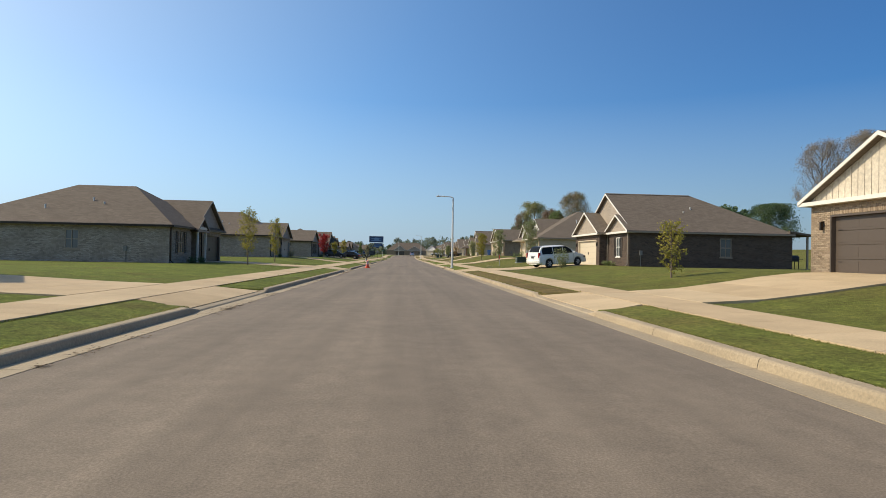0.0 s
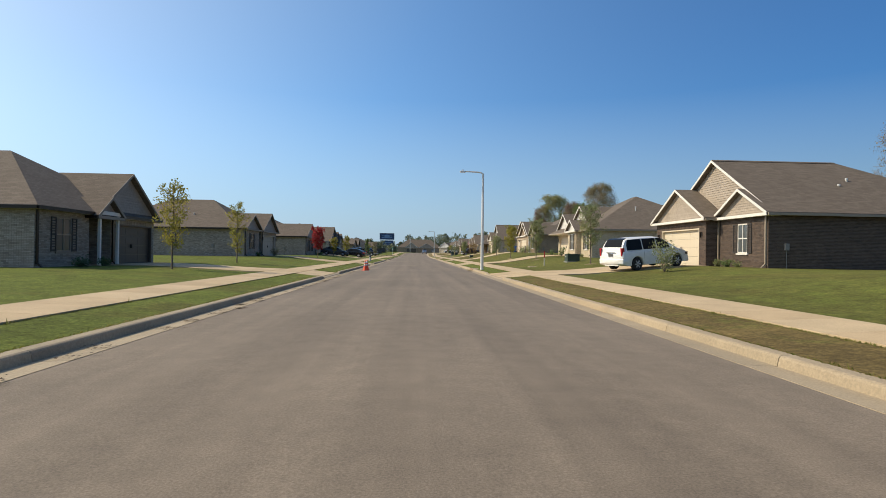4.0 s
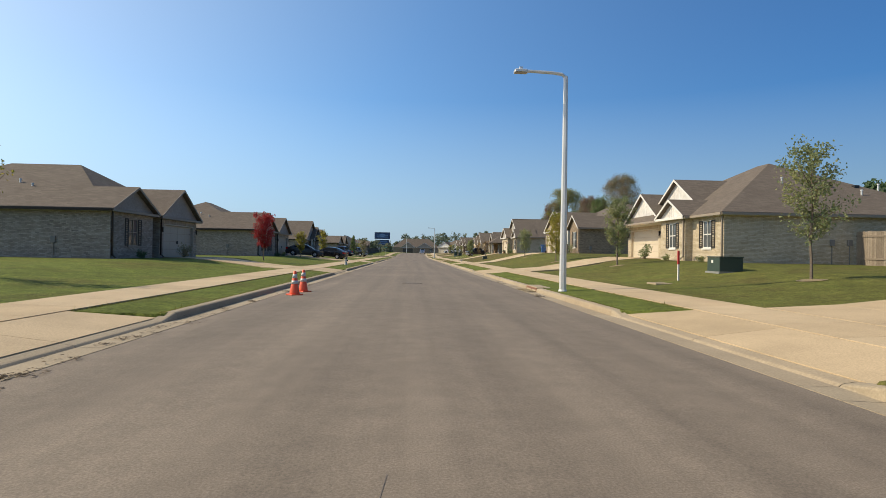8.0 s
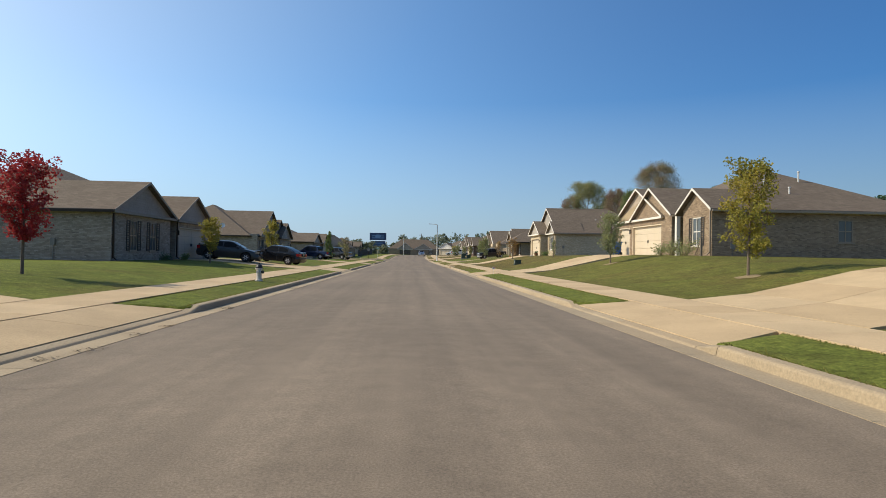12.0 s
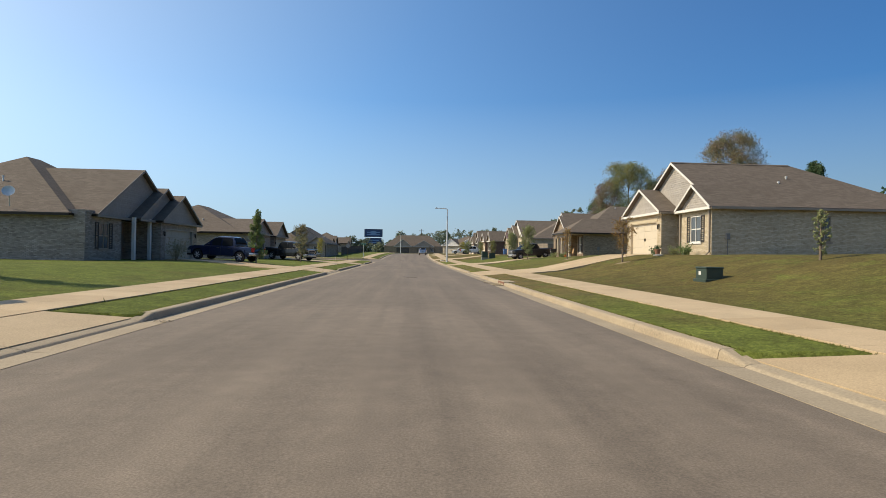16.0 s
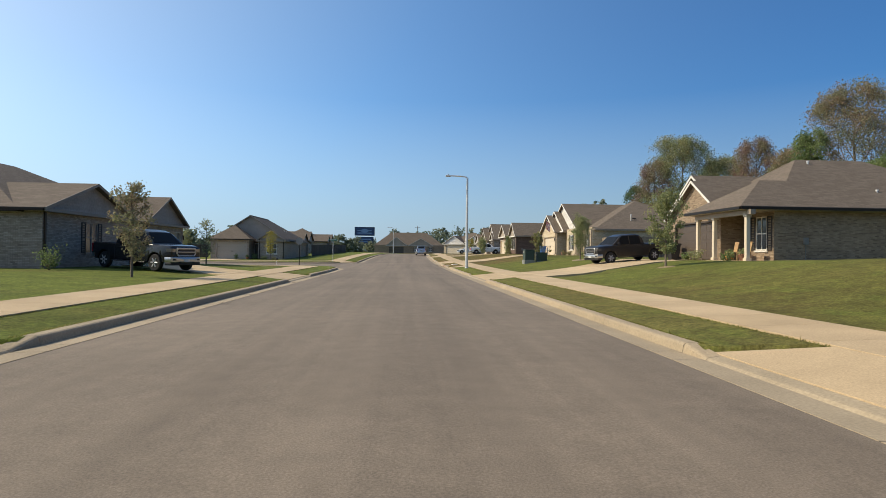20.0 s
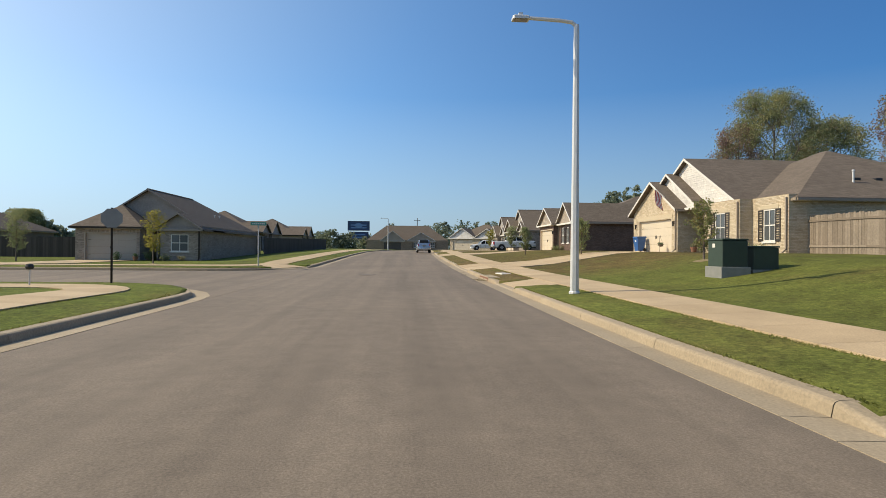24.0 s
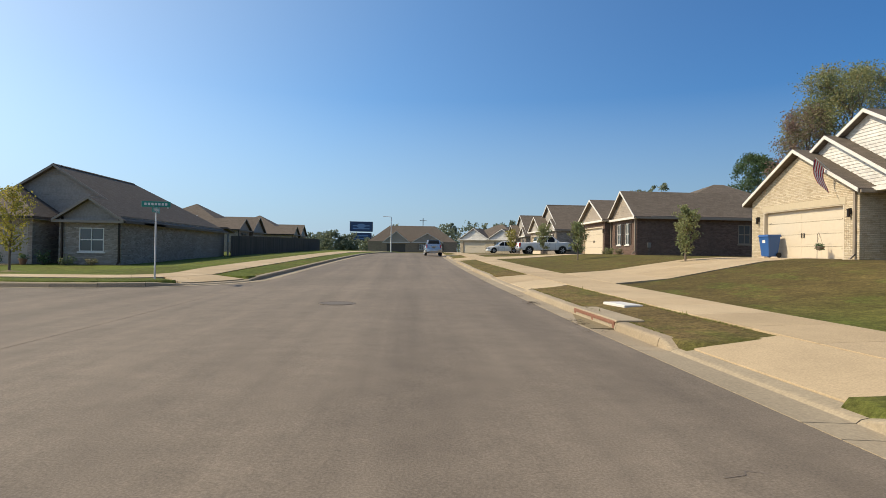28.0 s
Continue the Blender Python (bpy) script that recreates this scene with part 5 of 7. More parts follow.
def tree(x, y, h, w, leaf, label, seed, n=700, size=0.17, trunk=0.3, girth=0.045, lean=0.0, kind="maple", category="tree", z=None, ring=False, limbs=11, name="tree"):
    """A tapered trunk with limbs and twigs and a crown of single leaves."""
    rng = np.random.default_rng(seed)
    z = ground_z(x, y) if z is None else z
    e = thing(name, label, category, (x, y, z - 0.05), group="trees")
    m = M()
    top = h * (0.93 if w < 6 else 0.84)
    pts = [Vector((0, 0, -0.15))]
    for i in range(1, 7):
        t = i / 6
        pts.append(Vector((rng.normal(0, 0.012 * h) * t + lean * t, rng.normal(0, 0.012 * h) * t, top * t)))
    rad = [girth * (1 - 0.85 * i / 6) + 0.006 for i in range(7)]
    for i in range(6):
        m.tube(pts[i], pts[i + 1], rad[i], rad[i + 1], 7)
    cs, sp = [], []
    puff = 1.0 if w < 6 else 0.72
    for j in range(limbs):
        t = trunk + (0.95 - trunk) * (j + 0.5) / limbs
        i = min(5, int(t * 6))
        p = pts[i].lerp(pts[i + 1], t * 6 - i)
        a = j * 2.4 + rng.uniform(-0.4, 0.4)
        prof = math.sin(math.pi * (0.18 + 0.72 * (t - trunk) / (1 - trunk))) if kind == "maple" else (1.05 - (t - trunk) / (1 - trunk))
        r = w / 2 * max(0.2, prof) * rng.uniform(0.75, 1.15)
        q = p + Vector((math.cos(a) * r, math.sin(a) * r, r * (1.0 if kind == "maple" else 0.35) * rng.uniform(0.6, 1.2)))
        mid = p.lerp(q, 0.55) + Vector((0, 0, -0.05 * r))
        gr = girth * 0.4 * (1 - 0.6 * t) + 0.005
        m.tube(p, mid, gr, gr * 0.7, 5), m.tube(mid, q, gr * 0.7, 0.004, 5)
        for k, c in enumerate((p.lerp(mid, 0.6), mid, mid.lerp(q, 0.5), q)):
            cs.append(c), sp.append(w * (0.06 + 0.008 * k) * puff)
            d = Vector(np.clip(rng.normal(0, 1, 3), -1.1, 1.1)) * w * 0.12
            m.tube(c, c + d, gr * 0.35, 0.003, 4)
            cs.append(c + d), sp.append(w * 0.06 * puff)
    cs.append(pts[-1]), sp.append(w * 0.05)
    part("trunk", m, BARK, e, "slim grey-brown trunk and limbs")
    v, f = leaf_quads(rng, np.array([tuple(c) for c in cs]), np.array(sp), n, size)
    v[:, 2] = np.maximum(v[:, 2], h * trunk * 0.55)
    part("crown", leaf_mesh("crown", v, f, LEAF[leaf]), None, e)
    if ring:
        gz = lambda px, py: ground_z(x + px, y + py) - z + 0.05
        g = M()
        n2, rr = 16, 0.42
        rim = [(rr * rng.uniform(0.85, 1.12) * math.cos(2 * math.pi * i / n2), rr * rng.uniform(0.85, 1.12) * math.sin(2 * math.pi * i / n2)) for i in range(n2)]
        g.add([(px, py, gz(px, py) + 0.012) for px, py in rim] + [(0, 0, gz(0, 0) + 0.06)], [(i, (i + 1) % n2, n2) for i in range(n2)])
        part("tree_bed", g, EARTH, e, "bare tan earth round the trunk")
        if "stones" in label:
            for i in range(18):
                a = 2 * math.pi * i / 18
                px, py = 0.5 * math.cos(a), 0.5 * math.sin(a)
                q = gz(px, py)
                part("edging_stone", M().bbox(px - 0.08, px + 0.08, py - 0.06, py + 0.06, q - 0.03, q + rng.uniform(0.03, 0.055), 0.02), KERB, e)
    return e


YARD = [  # x, y, height, width, leaf, leaves, trunk, ring, words
    (-11.5, 42.9, 4.3, 1.9, "yellow", 430, 0.26, False, "young maple with sparse yellowing leaves on the lawn"),
    (-12.2, 54.9, 4.4, 1.7, "yellow", 360, 0.2, False, "slender young maple with yellow-green leaves"),
    (-11.5, 83.2, 3.65, 1.9, "red", 900, 0.34, False, "young maple with bright red autumn leaves"),
    (-12.2, 101.3, 2.9, 1.5, "yellow", 520, 0.3, False, "small maple with yellow leaves before a brick house"),
    (-12.2, 116.8, 3.8, 1.5, "yellow", 620, 0.22, False, "full young tree with golden leaves"),
    (-10.6, 141.6, 4.15, 1.5, "green", 1100, 0.18, False, "upright dark green young tree beside a driveway"),
    (-9.8, 154.3, 3.75, 1.8, "rust", 520, 0.2, False, "sparse young tree with rusty leaves"),
    (-12.9, 171.6, 3.2, 1.5, "olive", 170, 0.25, False, "thin young tree with few leaves"),
    (-14.8, 198.4, 3.6, 1.7, "yellow", 330, 0.25, True, "small golden-leaved tree in a stone ring"),
    (-26.5, 203.7, 3.6, 1.9, "olive", 380, 0.3, False, "small olive-leaved tree on a far lawn"),
    (11.45, 23.4, 2.55, 1.3, "yellow", 230, 0.16, False, "low young tree with golden leaves"),
    (12.8, 56.1, 4.6, 2.25, "olive", 640, 0.34, True, "young tree with olive-green leaves on a bare stem"),
    (12.1, 71.4, 4.2, 2.0, "olive", 800, 0.3, True, "young tree with olive leaves before a cream house"),
    (11.7, 84.1, 4.15, 1.95, "yellow", 1000, 0.22, True, "young maple turning from green to gold"),
    (12.0, 98.2, 3.1, 1.8, "olive", 480, 0.24, True, "small tree with pale green leaves on thin limbs"),
    (13.6, 117.6, 1.75, 0.62, "olive", 70, 0.15, False, "thin sapling with pale leaves"),
    (12.1, 130.6, 2.6, 1.6, "copper", 150, 0.3, True, "small tree with thinning rusty leaves"),
    (12.4, 142.5, 2.5, 1.15, "copper", 110, 0.24, True, "small sparse tree with coppery leaves"),
    (12.4, 156.7, 3.6, 1.75, "olive", 800, 0.2, True, "leafy young tree with olive-green leaves beside a porch"),
    (13.8, 173.5, 3.4, 2.05, "olive", 720, 0.30, True, "young tree with olive and rusty leaves ringed by edging stones"),
    (12.8, 182.8, 2.45, 1.3, "turning", 260, 0.26, True, "small sparse tree with olive and rusty leaves"),
    (13.0, 198.7, 2.5, 1.25, "olive", 420, 0.2, True, "small green tree beside a driveway"),
    (11.5, 209.3, 2.5, 1.3, "olive", 420, 0.2, False, "small green tree on a lawn"),
    (14.0, 228.5, 3.0, 1.8, "olive", 500, 0.25, False, "small olive tree by a parked pickup"),
    (14.5, 247.5, 3.2, 1.9, "yellow", 500, 0.25, False, "small yellowing tree on a far lawn"),
]
for k, (x, y, h, w, leaf, n, trunk, ring, words) in enumerate(YARD):
    tree(x, y, h, w * 0.8, leaf, words, 10 + k, int(n * 5.0), 0.098, trunk * 0.85, ring=ring, limbs=20, kind="pine" if "upright" in words else "maple")
BACK = [  # trees behind the houses
    (56.8, 242.6, 22.6, 15.0, "olive", 34000, 0.25, "large olive-green tree behind the houses"),
    (51.4, 243.5, 18.6, 8.0, "plum", 14000, 0.24, "purple-leaved tree beside a larger green one"),
    (54.6, 258.3, 15.8, 7.5, "dark", 13000, 0.28, "dark green tree behind the roofs"),
    (63.5, 206.8, 23.0, 14.5, "rust", 32000, 0.23, "very tall tree with a rusty crown"),
    (65.0, 241.3, 18.6, 13.0, "olive", 20000, 0.26, "round olive tree behind a hipped roof"),
    (57.8, 220.0, 18.0, 8.5, "plum", 15000, 0.24, "tall reddish autumn tree"),
    (56.3, 205.7, 17.0, 6.0, "green", 14000, 0.24, "upright green tree at the edge of the woods"),
    (60.0, 214.0, 15.4, 8.5, "rust", 14000, 0.24, "olive tree turning red between taller ones"),
    (75.0, 200.0, 17.5, 8.5, "dark", 20000, 0.30, "conical dark green tree far behind the gardens"),
    (68.0, 228.0, 14.0, 10.0, "green", 16000, 0.30, "broad green tree behind a fence"),
    (62.0, 199.0, 11.0, 11.0, "green", 15000, 0.26, "low green tree beside a very tall one"),
    (62.0, 250.0, 12.0, 11.0, "green", 15000, 0.30, "low green tree below taller crowns"),
    (80.0, 103.0, 22.0, 10.5, "twig", 12000, 0.17, "tall half-bare tree behind the first houses"),
    (90.0, 104.0, 24.0, 13.0, "twig", 20000, 0.20, "tall half-bare tree at the wood's edge"),
    (-58.4, 255.0, 5.7, 6.0, "olive", 7000, 0.25, "round green tree beyond the side street"),
    (88.0, 130.0, 11.0, 12.0, "dark", 16000, 0.30, "low dark tree behind the first houses"),
]


def big_tree(x, y, h, w, leaf, label, seed, n, size, bole=0.22, cone=False):
    """A grown tree: a bole that forks again and again inside an uneven crown, with leaves round its outer twigs."""
    rng = np.random.default_rng(seed)
    z = ground_z(x, y)
    e = thing("tree", label, "tree", (x, y, z - 0.05), group="trees")
    m, tips, sp = M(), [], []
    z0 = h * bole
    zc = z0 + 0.45 * (h - z0)
    lump = [(Vector(rng.normal(0, 1, 3)).normalized(), rng.uniform(-0.16, 0.20)) for _ in range(9)]

    def reach(p):
        """How far out in the crown a point lies: 1 on its skin."""
        t = (p.z - z0) / (h - z0)
        if cone:
            return math.hypot(p.x, p.y) / (w / 2 * max(0.04, 1.02 - max(0, t)))
        dz = p.z - zc
        v = Vector((p.x * 2 / w, p.y * 2 / w, dz / (h - zc) if dz > 0 else dz / (zc - z0) * 0.8))
        k = v.length
        u = v.normalized() if k > 1e-3 else v
        return k / (1 + sum(q * max(0, u.dot(a)) ** 3 for a, q in lump))

    def grow(p, d, length, rad, level):
        q = p + d * length
        k = reach(q)
        if k > 1:
            k /= rng.uniform(0.86, 1.0)
            q.x, q.y = q.x / k, q.y / k
            if not cone:
                q.z = zc + (q.z - zc) / k
        q.z = min(q.z, h * 0.99)
        mid = p.lerp(q, 0.5) + Vector(rng.normal(0, 0.05, 3)) * length
        if level < 3:
            m.tube(p, mid, rad, rad * 0.82, 5), m.tube(mid, q, rad * 0.82, rad * 0.62, 5)
        else:
            m.tube(p, q, rad, rad * 0.6, 3)
        if level >= 2:
            tips.append(tuple(q)), sp.append(w * 0.034 + 0.10)
            tips.append(tuple(mid)), sp.append(w * 0.034 + 0.10)
        if level == 4:
            return
        for i in range(4 if level < 2 else 3):
            a, tilt = i * 2.4 + rng.uniform(0, 1.5), rng.uniform(0.45, 1.05) if not cone else rng.uniform(0.6, 1.2)
            s0 = d.orthogonal().normalized()
            s1 = d.cross(s0)
            c = (d * math.cos(tilt) + (s0 * math.cos(a) + s1 * math.sin(a)) * math.sin(tilt) + Vector((0, 0, 0.1 if cone else 0.27))).normalized()
            grow(mid.lerp(q, rng.uniform(0.0, 1.0)), c, length * rng.uniform(0.58, 0.80), rad * 0.55, level + 1)
    girth = h * 0.013
    steps = 7
    pts = [Vector((rng.normal(0, 0.006 * h), rng.normal(0, 0.006 * h), h * 0.9 * i / steps)) for i in range(steps + 1)]
    for i in range(steps):
        m.tube(pts[i], pts[i + 1], girth * (1 - 0.12 * i), girth * (1 - 0.12 * (i + 1)), 8)
    limbs = 20
    for j in range(limbs):
        t = bole + (0.86 - bole) * (j + 0.3) / limbs
        i = min(steps - 1, int(t / 0.9 * steps))
        p = pts[i].lerp(pts[i + 1], t / 0.9 * steps - i)
        a = j * 2.4 + rng.uniform(-0.4, 0.4)
        lift = 0.25 if cone else 0.35 + 1.3 * t
        d = Vector((math.cos(a), math.sin(a), lift)).normalized()
        far = w * (0.30 if not cone else 0.36 * (1.1 - t))
        grow(p, d, far * rng.uniform(0.8, 1.15), girth * 0.42 * (1 - 0.55 * t), 1)
    part("trunk", m, BARK, e, "grey-brown trunk and limbs")
    v, f = leaf_quads(rng, np.array(tips), np.array(sp), n, size)
    part("crown", leaf_mesh("crown", v, f, LEAF[leaf]), None, e)
    return e


for k, (x, y, h, w, leaf, n, size, words) in enumerate(BACK):
    big_tree(x, y, h, w, leaf, words, 60 + k, n, size, 0.3 if "half-bare" in words else 0.08, "conical" in words)


def woods(name, label, spots, n, size, seed, mat="far"):
    """A far wood edge: many leaf clumps on uneven crowns, one object."""
    rng = np.random.default_rng(seed)
    cs, sp = [], []
    for x, y, z, h, w in spots:
        for j in range(60):
            t = rng.uniform(0.0, 1.0)
            r = w / 2 * math.sqrt(max(0.05, 1 - max(0, 1.6 * t - 0.6) ** 2)) * rng.uniform(0.2, 1)
            a = rng.uniform(0, 2 * math.pi)
            cs.append((x + r * math.cos(a), y + r * math.sin(a) * 0.6, z + h * t * 0.94)), sp.append(w * 0.05)
    v, f = leaf_quads(rng, np.array(cs), np.array(sp), n, size)
    ob = new(name, leaf_mesh(name, v, f, LEAF[mat]))
    return tagged(ob, label, "woods", kind="stuff")


rng = random.Random(5)
spots = []
for i in range(230):
    x = -330 + 660 * i / 229 + rng.uniform(-2, 2)
    spots.append((x, 470 + rng.uniform(-30, 60), 0.5, rng.uniform(6, 10.5) + (6 if -5 < x < 38 else 0) + (10 * math.exp(-((x - 62) / 22) ** 2)), rng.uniform(10, 18)))
woods("far_woods", "hazy wooded horizon beyond the street", spots, 150000, 1.15, 3)
spots = [(75 + i * 3.3 + rng.uniform(-3, 3), 125 + i * 7 + rng.uniform(-8, 8), 2, rng.uniform(9, 15) if i < 16 else rng.uniform(15, 22), rng.uniform(8, 12)) for i in range(34)]
woods("east_woods", "dark wood edge behind the eastern gardens", spots, 60000, 0.85, 4, "dark")
spots = []
for i in range(70):
    x = rng.uniform(38, 96)
    spots.append((x, 326 + rng.uniform(-10, 12), 1.5, 5 + 13.5 * math.exp(-((x - 67) / 13) ** 2) + rng.uniform(-1.2, 1.2), 7.5))
woods("hill_woods", "wooded hill beyond the roofs", spots, 60000, 0.8, 6, "far")
spots = [(-30 - i * 3.2 + rng.uniform(-3, 3), 262 + rng.uniform(-12, 30), 0.3, rng.uniform(4.2, 7.8), rng.uniform(7, 11)) for i in range(54)]
woods("west_woods", "low trees beyond the western gardens", spots, 34000, 0.9, 7)


# Shrubs and beds
def shrub(x, y, w, h, leaf, label, seed, n=260, size=0.09, z=None):
    rng = np.random.default_rng(seed)
    e = thing("shrub", label, "shrub", (x, y, (ground_z(x, y) if z is None else z) - 0.03), group="shrubs")
    cs, sp = [], []
    for i in range(9):
        a, t = i * 2.4, rng.uniform(0.45, 1)
        r = w / 2 * rng.uniform(0.35, 0.85)
        q = Vector((r * math.cos(a), r * math.sin(a), h * t * 0.85))
        part("stem", M().tube((0, 0, 0), q, 0.014, 0.004, 4), BARK, e)
        for s in (0.45, 0.75, 1.0):
            cs.append(tuple(q * s)), sp.append(w * 0.12)
    v, f = leaf_quads(rng, np.array(cs), np.array(sp), n, size)
    v[:, 2] = np.maximum(v[:, 2], 0.02)
    part("foliage", leaf_mesh("foliage", v, f, LEAF[leaf]), None, e)
    return e


for k, (x, y, w, h, leaf) in enumerate([
        (16.2, 130.9 + 0.8, 0.75, 0.6, "green"), (16.5, 132.3, 0.9, 0.75, "green"), (16.5, 133.6, 0.75, 0.6, "olive"), (15.9, 135.1, 0.7, 0.55, "dark"),
        (16.7, 44.0, 0.55, 0.4, "olive"), (16.7, 45.0, 0.6, 0.45, "green"), (16.7, 45.9, 0.5, 0.4, "olive"), (11.95, 42.0, 1.2, 1.75, "olive"),
        (16.2, 77.2, 1.0, 1.05, "green"), (16.6, 83.5, 0.9, 0.75, "green"), (16.0, 69.2, 0.5, 0.35, "olive"), (15.6, 72.6, 0.5, 0.4, "olive"),
        (16.6, 98.3, 1.5, 1.05, "olive"), (16.4, 99.8, 1.6, 1.1, "olive"), (16.4, 101.2, 1.1, 0.8, "green"), (17.2, 112.5, 1.0, 0.95, "dark"),
        (16.4, 158.6, 0.7, 0.5, "green"), (16.4, 161.6, 0.9, 0.6, "olive"), (16.5, 162.8, 0.6, 0.5, "green"), (18.7, 188.3, 0.8, 0.55, "olive"), (18.0, 190.4, 0.6, 0.45, "rust"), (18.1, 192.6, 0.6, 0.6, "rust"),
        (16.3, 215.0, 0.7, 0.5, "rust"), (16.3, 217.0, 0.8, 0.55, "olive"), (16.3, 218.0, 0.6, 0.4, "rust"),
        (-15.0, 76.8, 0.9, 1.0, "rust"), (-15.3, 71.5, 0.6, 0.5, "dark"), (-14.4, 100.0, 0.8, 0.5, "dark"), (-14.4, 103.0, 0.6, 0.5, "green"), (-14.9, 138.3, 1.7, 1.5, "rust"), (-14.2, 156.6, 1.0, 1.1, "green"), (-13.5, 163.4, 0.8, 0.9, "dark"),
        (-16.4, 207.2, 0.7, 0.5, "rust"), (-17.6, 207.0, 0.9, 0.6, "olive"), (-18.8, 207.0, 0.8, 0.9, "dark"), (-21.0, 206.6, 0.6, 0.8, "dark"), (-15.2, 42.0, 0.8, 0.6, "dark"), (-15.2, 44.0, 0.7, 0.5, "dark")]):
    words = {"green": "rounded green foundation shrub", "olive": "loose olive-green shrub by the wall", "dark": "dense dark green shrub", "rust": "low reddish-brown shrub in a bed"}[leaf]
    shrub(x, y, w, h, leaf, words, 200 + k, int(200 + 260 * w * h))


# Grass hanging over the edges of kerbs and walks: one sheet of stuff
def grass_edges():
    rng = np.random.default_rng(9)
    vs, fs, n = [], [], 0
    for s in (1, -1):
        for edge, out in ((KERB_OUT, 1), (WALK_IN, -1), (WALK_OUT, 1)):
            cnt = 205 * 75
            y = rng.uniform(2, 207, cnt)
            x = s * (edge + out * np.abs(rng.normal(0.0, 0.045, cnt)))
            for a, b in zip(x, y):
                if in_drive(b, a, 0.65 if abs(a) < 5.9 else 0.05) or side_road(a, b, 0.3) or (a > 0 and abs(a) < 6 and 178.5 < b < 182.8):
                    continue
                if a < -4 and SIDE_Y0 - CORNER < b < SIDE_Y1 + CORNER:
                    continue
                z = ground_z(a, b) - 0.01
                h = 0.022 + 0.026 * rng.random() + (0.10 * rng.random() if rng.random() < 0.005 else 0)
                t = rng.uniform(0, 6.283)
                dx, dy = math.cos(t) * 0.016, math.sin(t) * 0.016
                lx, ly = -s * out * abs(rng.normal(0, 0.035)), rng.normal(0, 0.03)
                vs += [(a - dx, b - dy, z), (a + dx, b + dy, z), (a + lx, b + ly, z + h)]
                fs.append((n, n + 1, n + 2))
                n += 3
    me = bpy.data.meshes.new("grass")
    me.from_pydata(vs, [], fs)
    me.materials.append(make_leaf("grass_blades", [(0.0, (0.13, 0.14, 0.03)), (0.6, (0.21, 0.21, 0.055)), (0.85, (0.28, 0.25, 0.09)), (1.0, (0.36, 0.29, 0.14))]))
    tagged(new("grass", me), "short grass hanging over kerb and walk edges", "grass", kind="stuff")


grass_edges()


# Vehicles. Local axes: x forward, y to the left, z up, origin on the ground under the middle.
def paint(name, c, rough=0.25, metal=0.3):
    m, n, l, b = material(name, rough, metal)
    f = noise_tex(n, l, coords(n, l), 3.0, 3)
    l.new(ramp(n, l, f, [(0.3, shade(c, 0.93)), (0.7, shade(c, 1.05))]), b.inputs["Base Color"])
    b.inputs["Coat Weight"].default_value, b.inputs["Coat Roughness"].default_value = 0.3, 0.10
    return m


PAINT = {"white": paint("white_car_paint", (0.72, 0.72, 0.70), metal=0.0), "black": paint("black_car_paint", (0.012, 0.013, 0.016)), "blue": paint("navy_car_paint", (0.014, 0.022, 0.06)),
         "grey": paint("grey_car_paint", (0.022, 0.021, 0.022), 0.32, 0.1), "silver": paint("silver_car_paint", (0.42, 0.43, 0.45), metal=0.7)}
RUBBER = plain("tyre_rubber", (0.018, 0.018, 0.018), 0.85, scale=20)
ALLOY = plain("alloy_wheel", (0.50, 0.50, 0.50), 0.3, 0.8, vary=0.06)
RIM = plain("painted_wheel_rim", (0.46, 0.46, 0.47), 0.45, 0.25, vary=0.06)
CAR_GLASS = plain("tinted_car_glass", (0.015, 0.017, 0.02), 0.10, vary=0.05, spec=0.05, relief=0)
TAIL = plain("red_lamp_lens", (0.35, 0.01, 0.015), 0.2, vary=0.05, relief=0)
HEADLIGHT = plain("clear_lamp_lens", (0.20, 0.20, 0.20), 0.15, 0.6, vary=0.05, relief=0)
WHITE_PLATE = plain("white_plate", (0.62, 0.62, 0.60), 0.5, vary=0.04, relief=0)
DARK_PLASTIC = plain("dark_plastic", (0.022, 0.022, 0.024), 0.6)

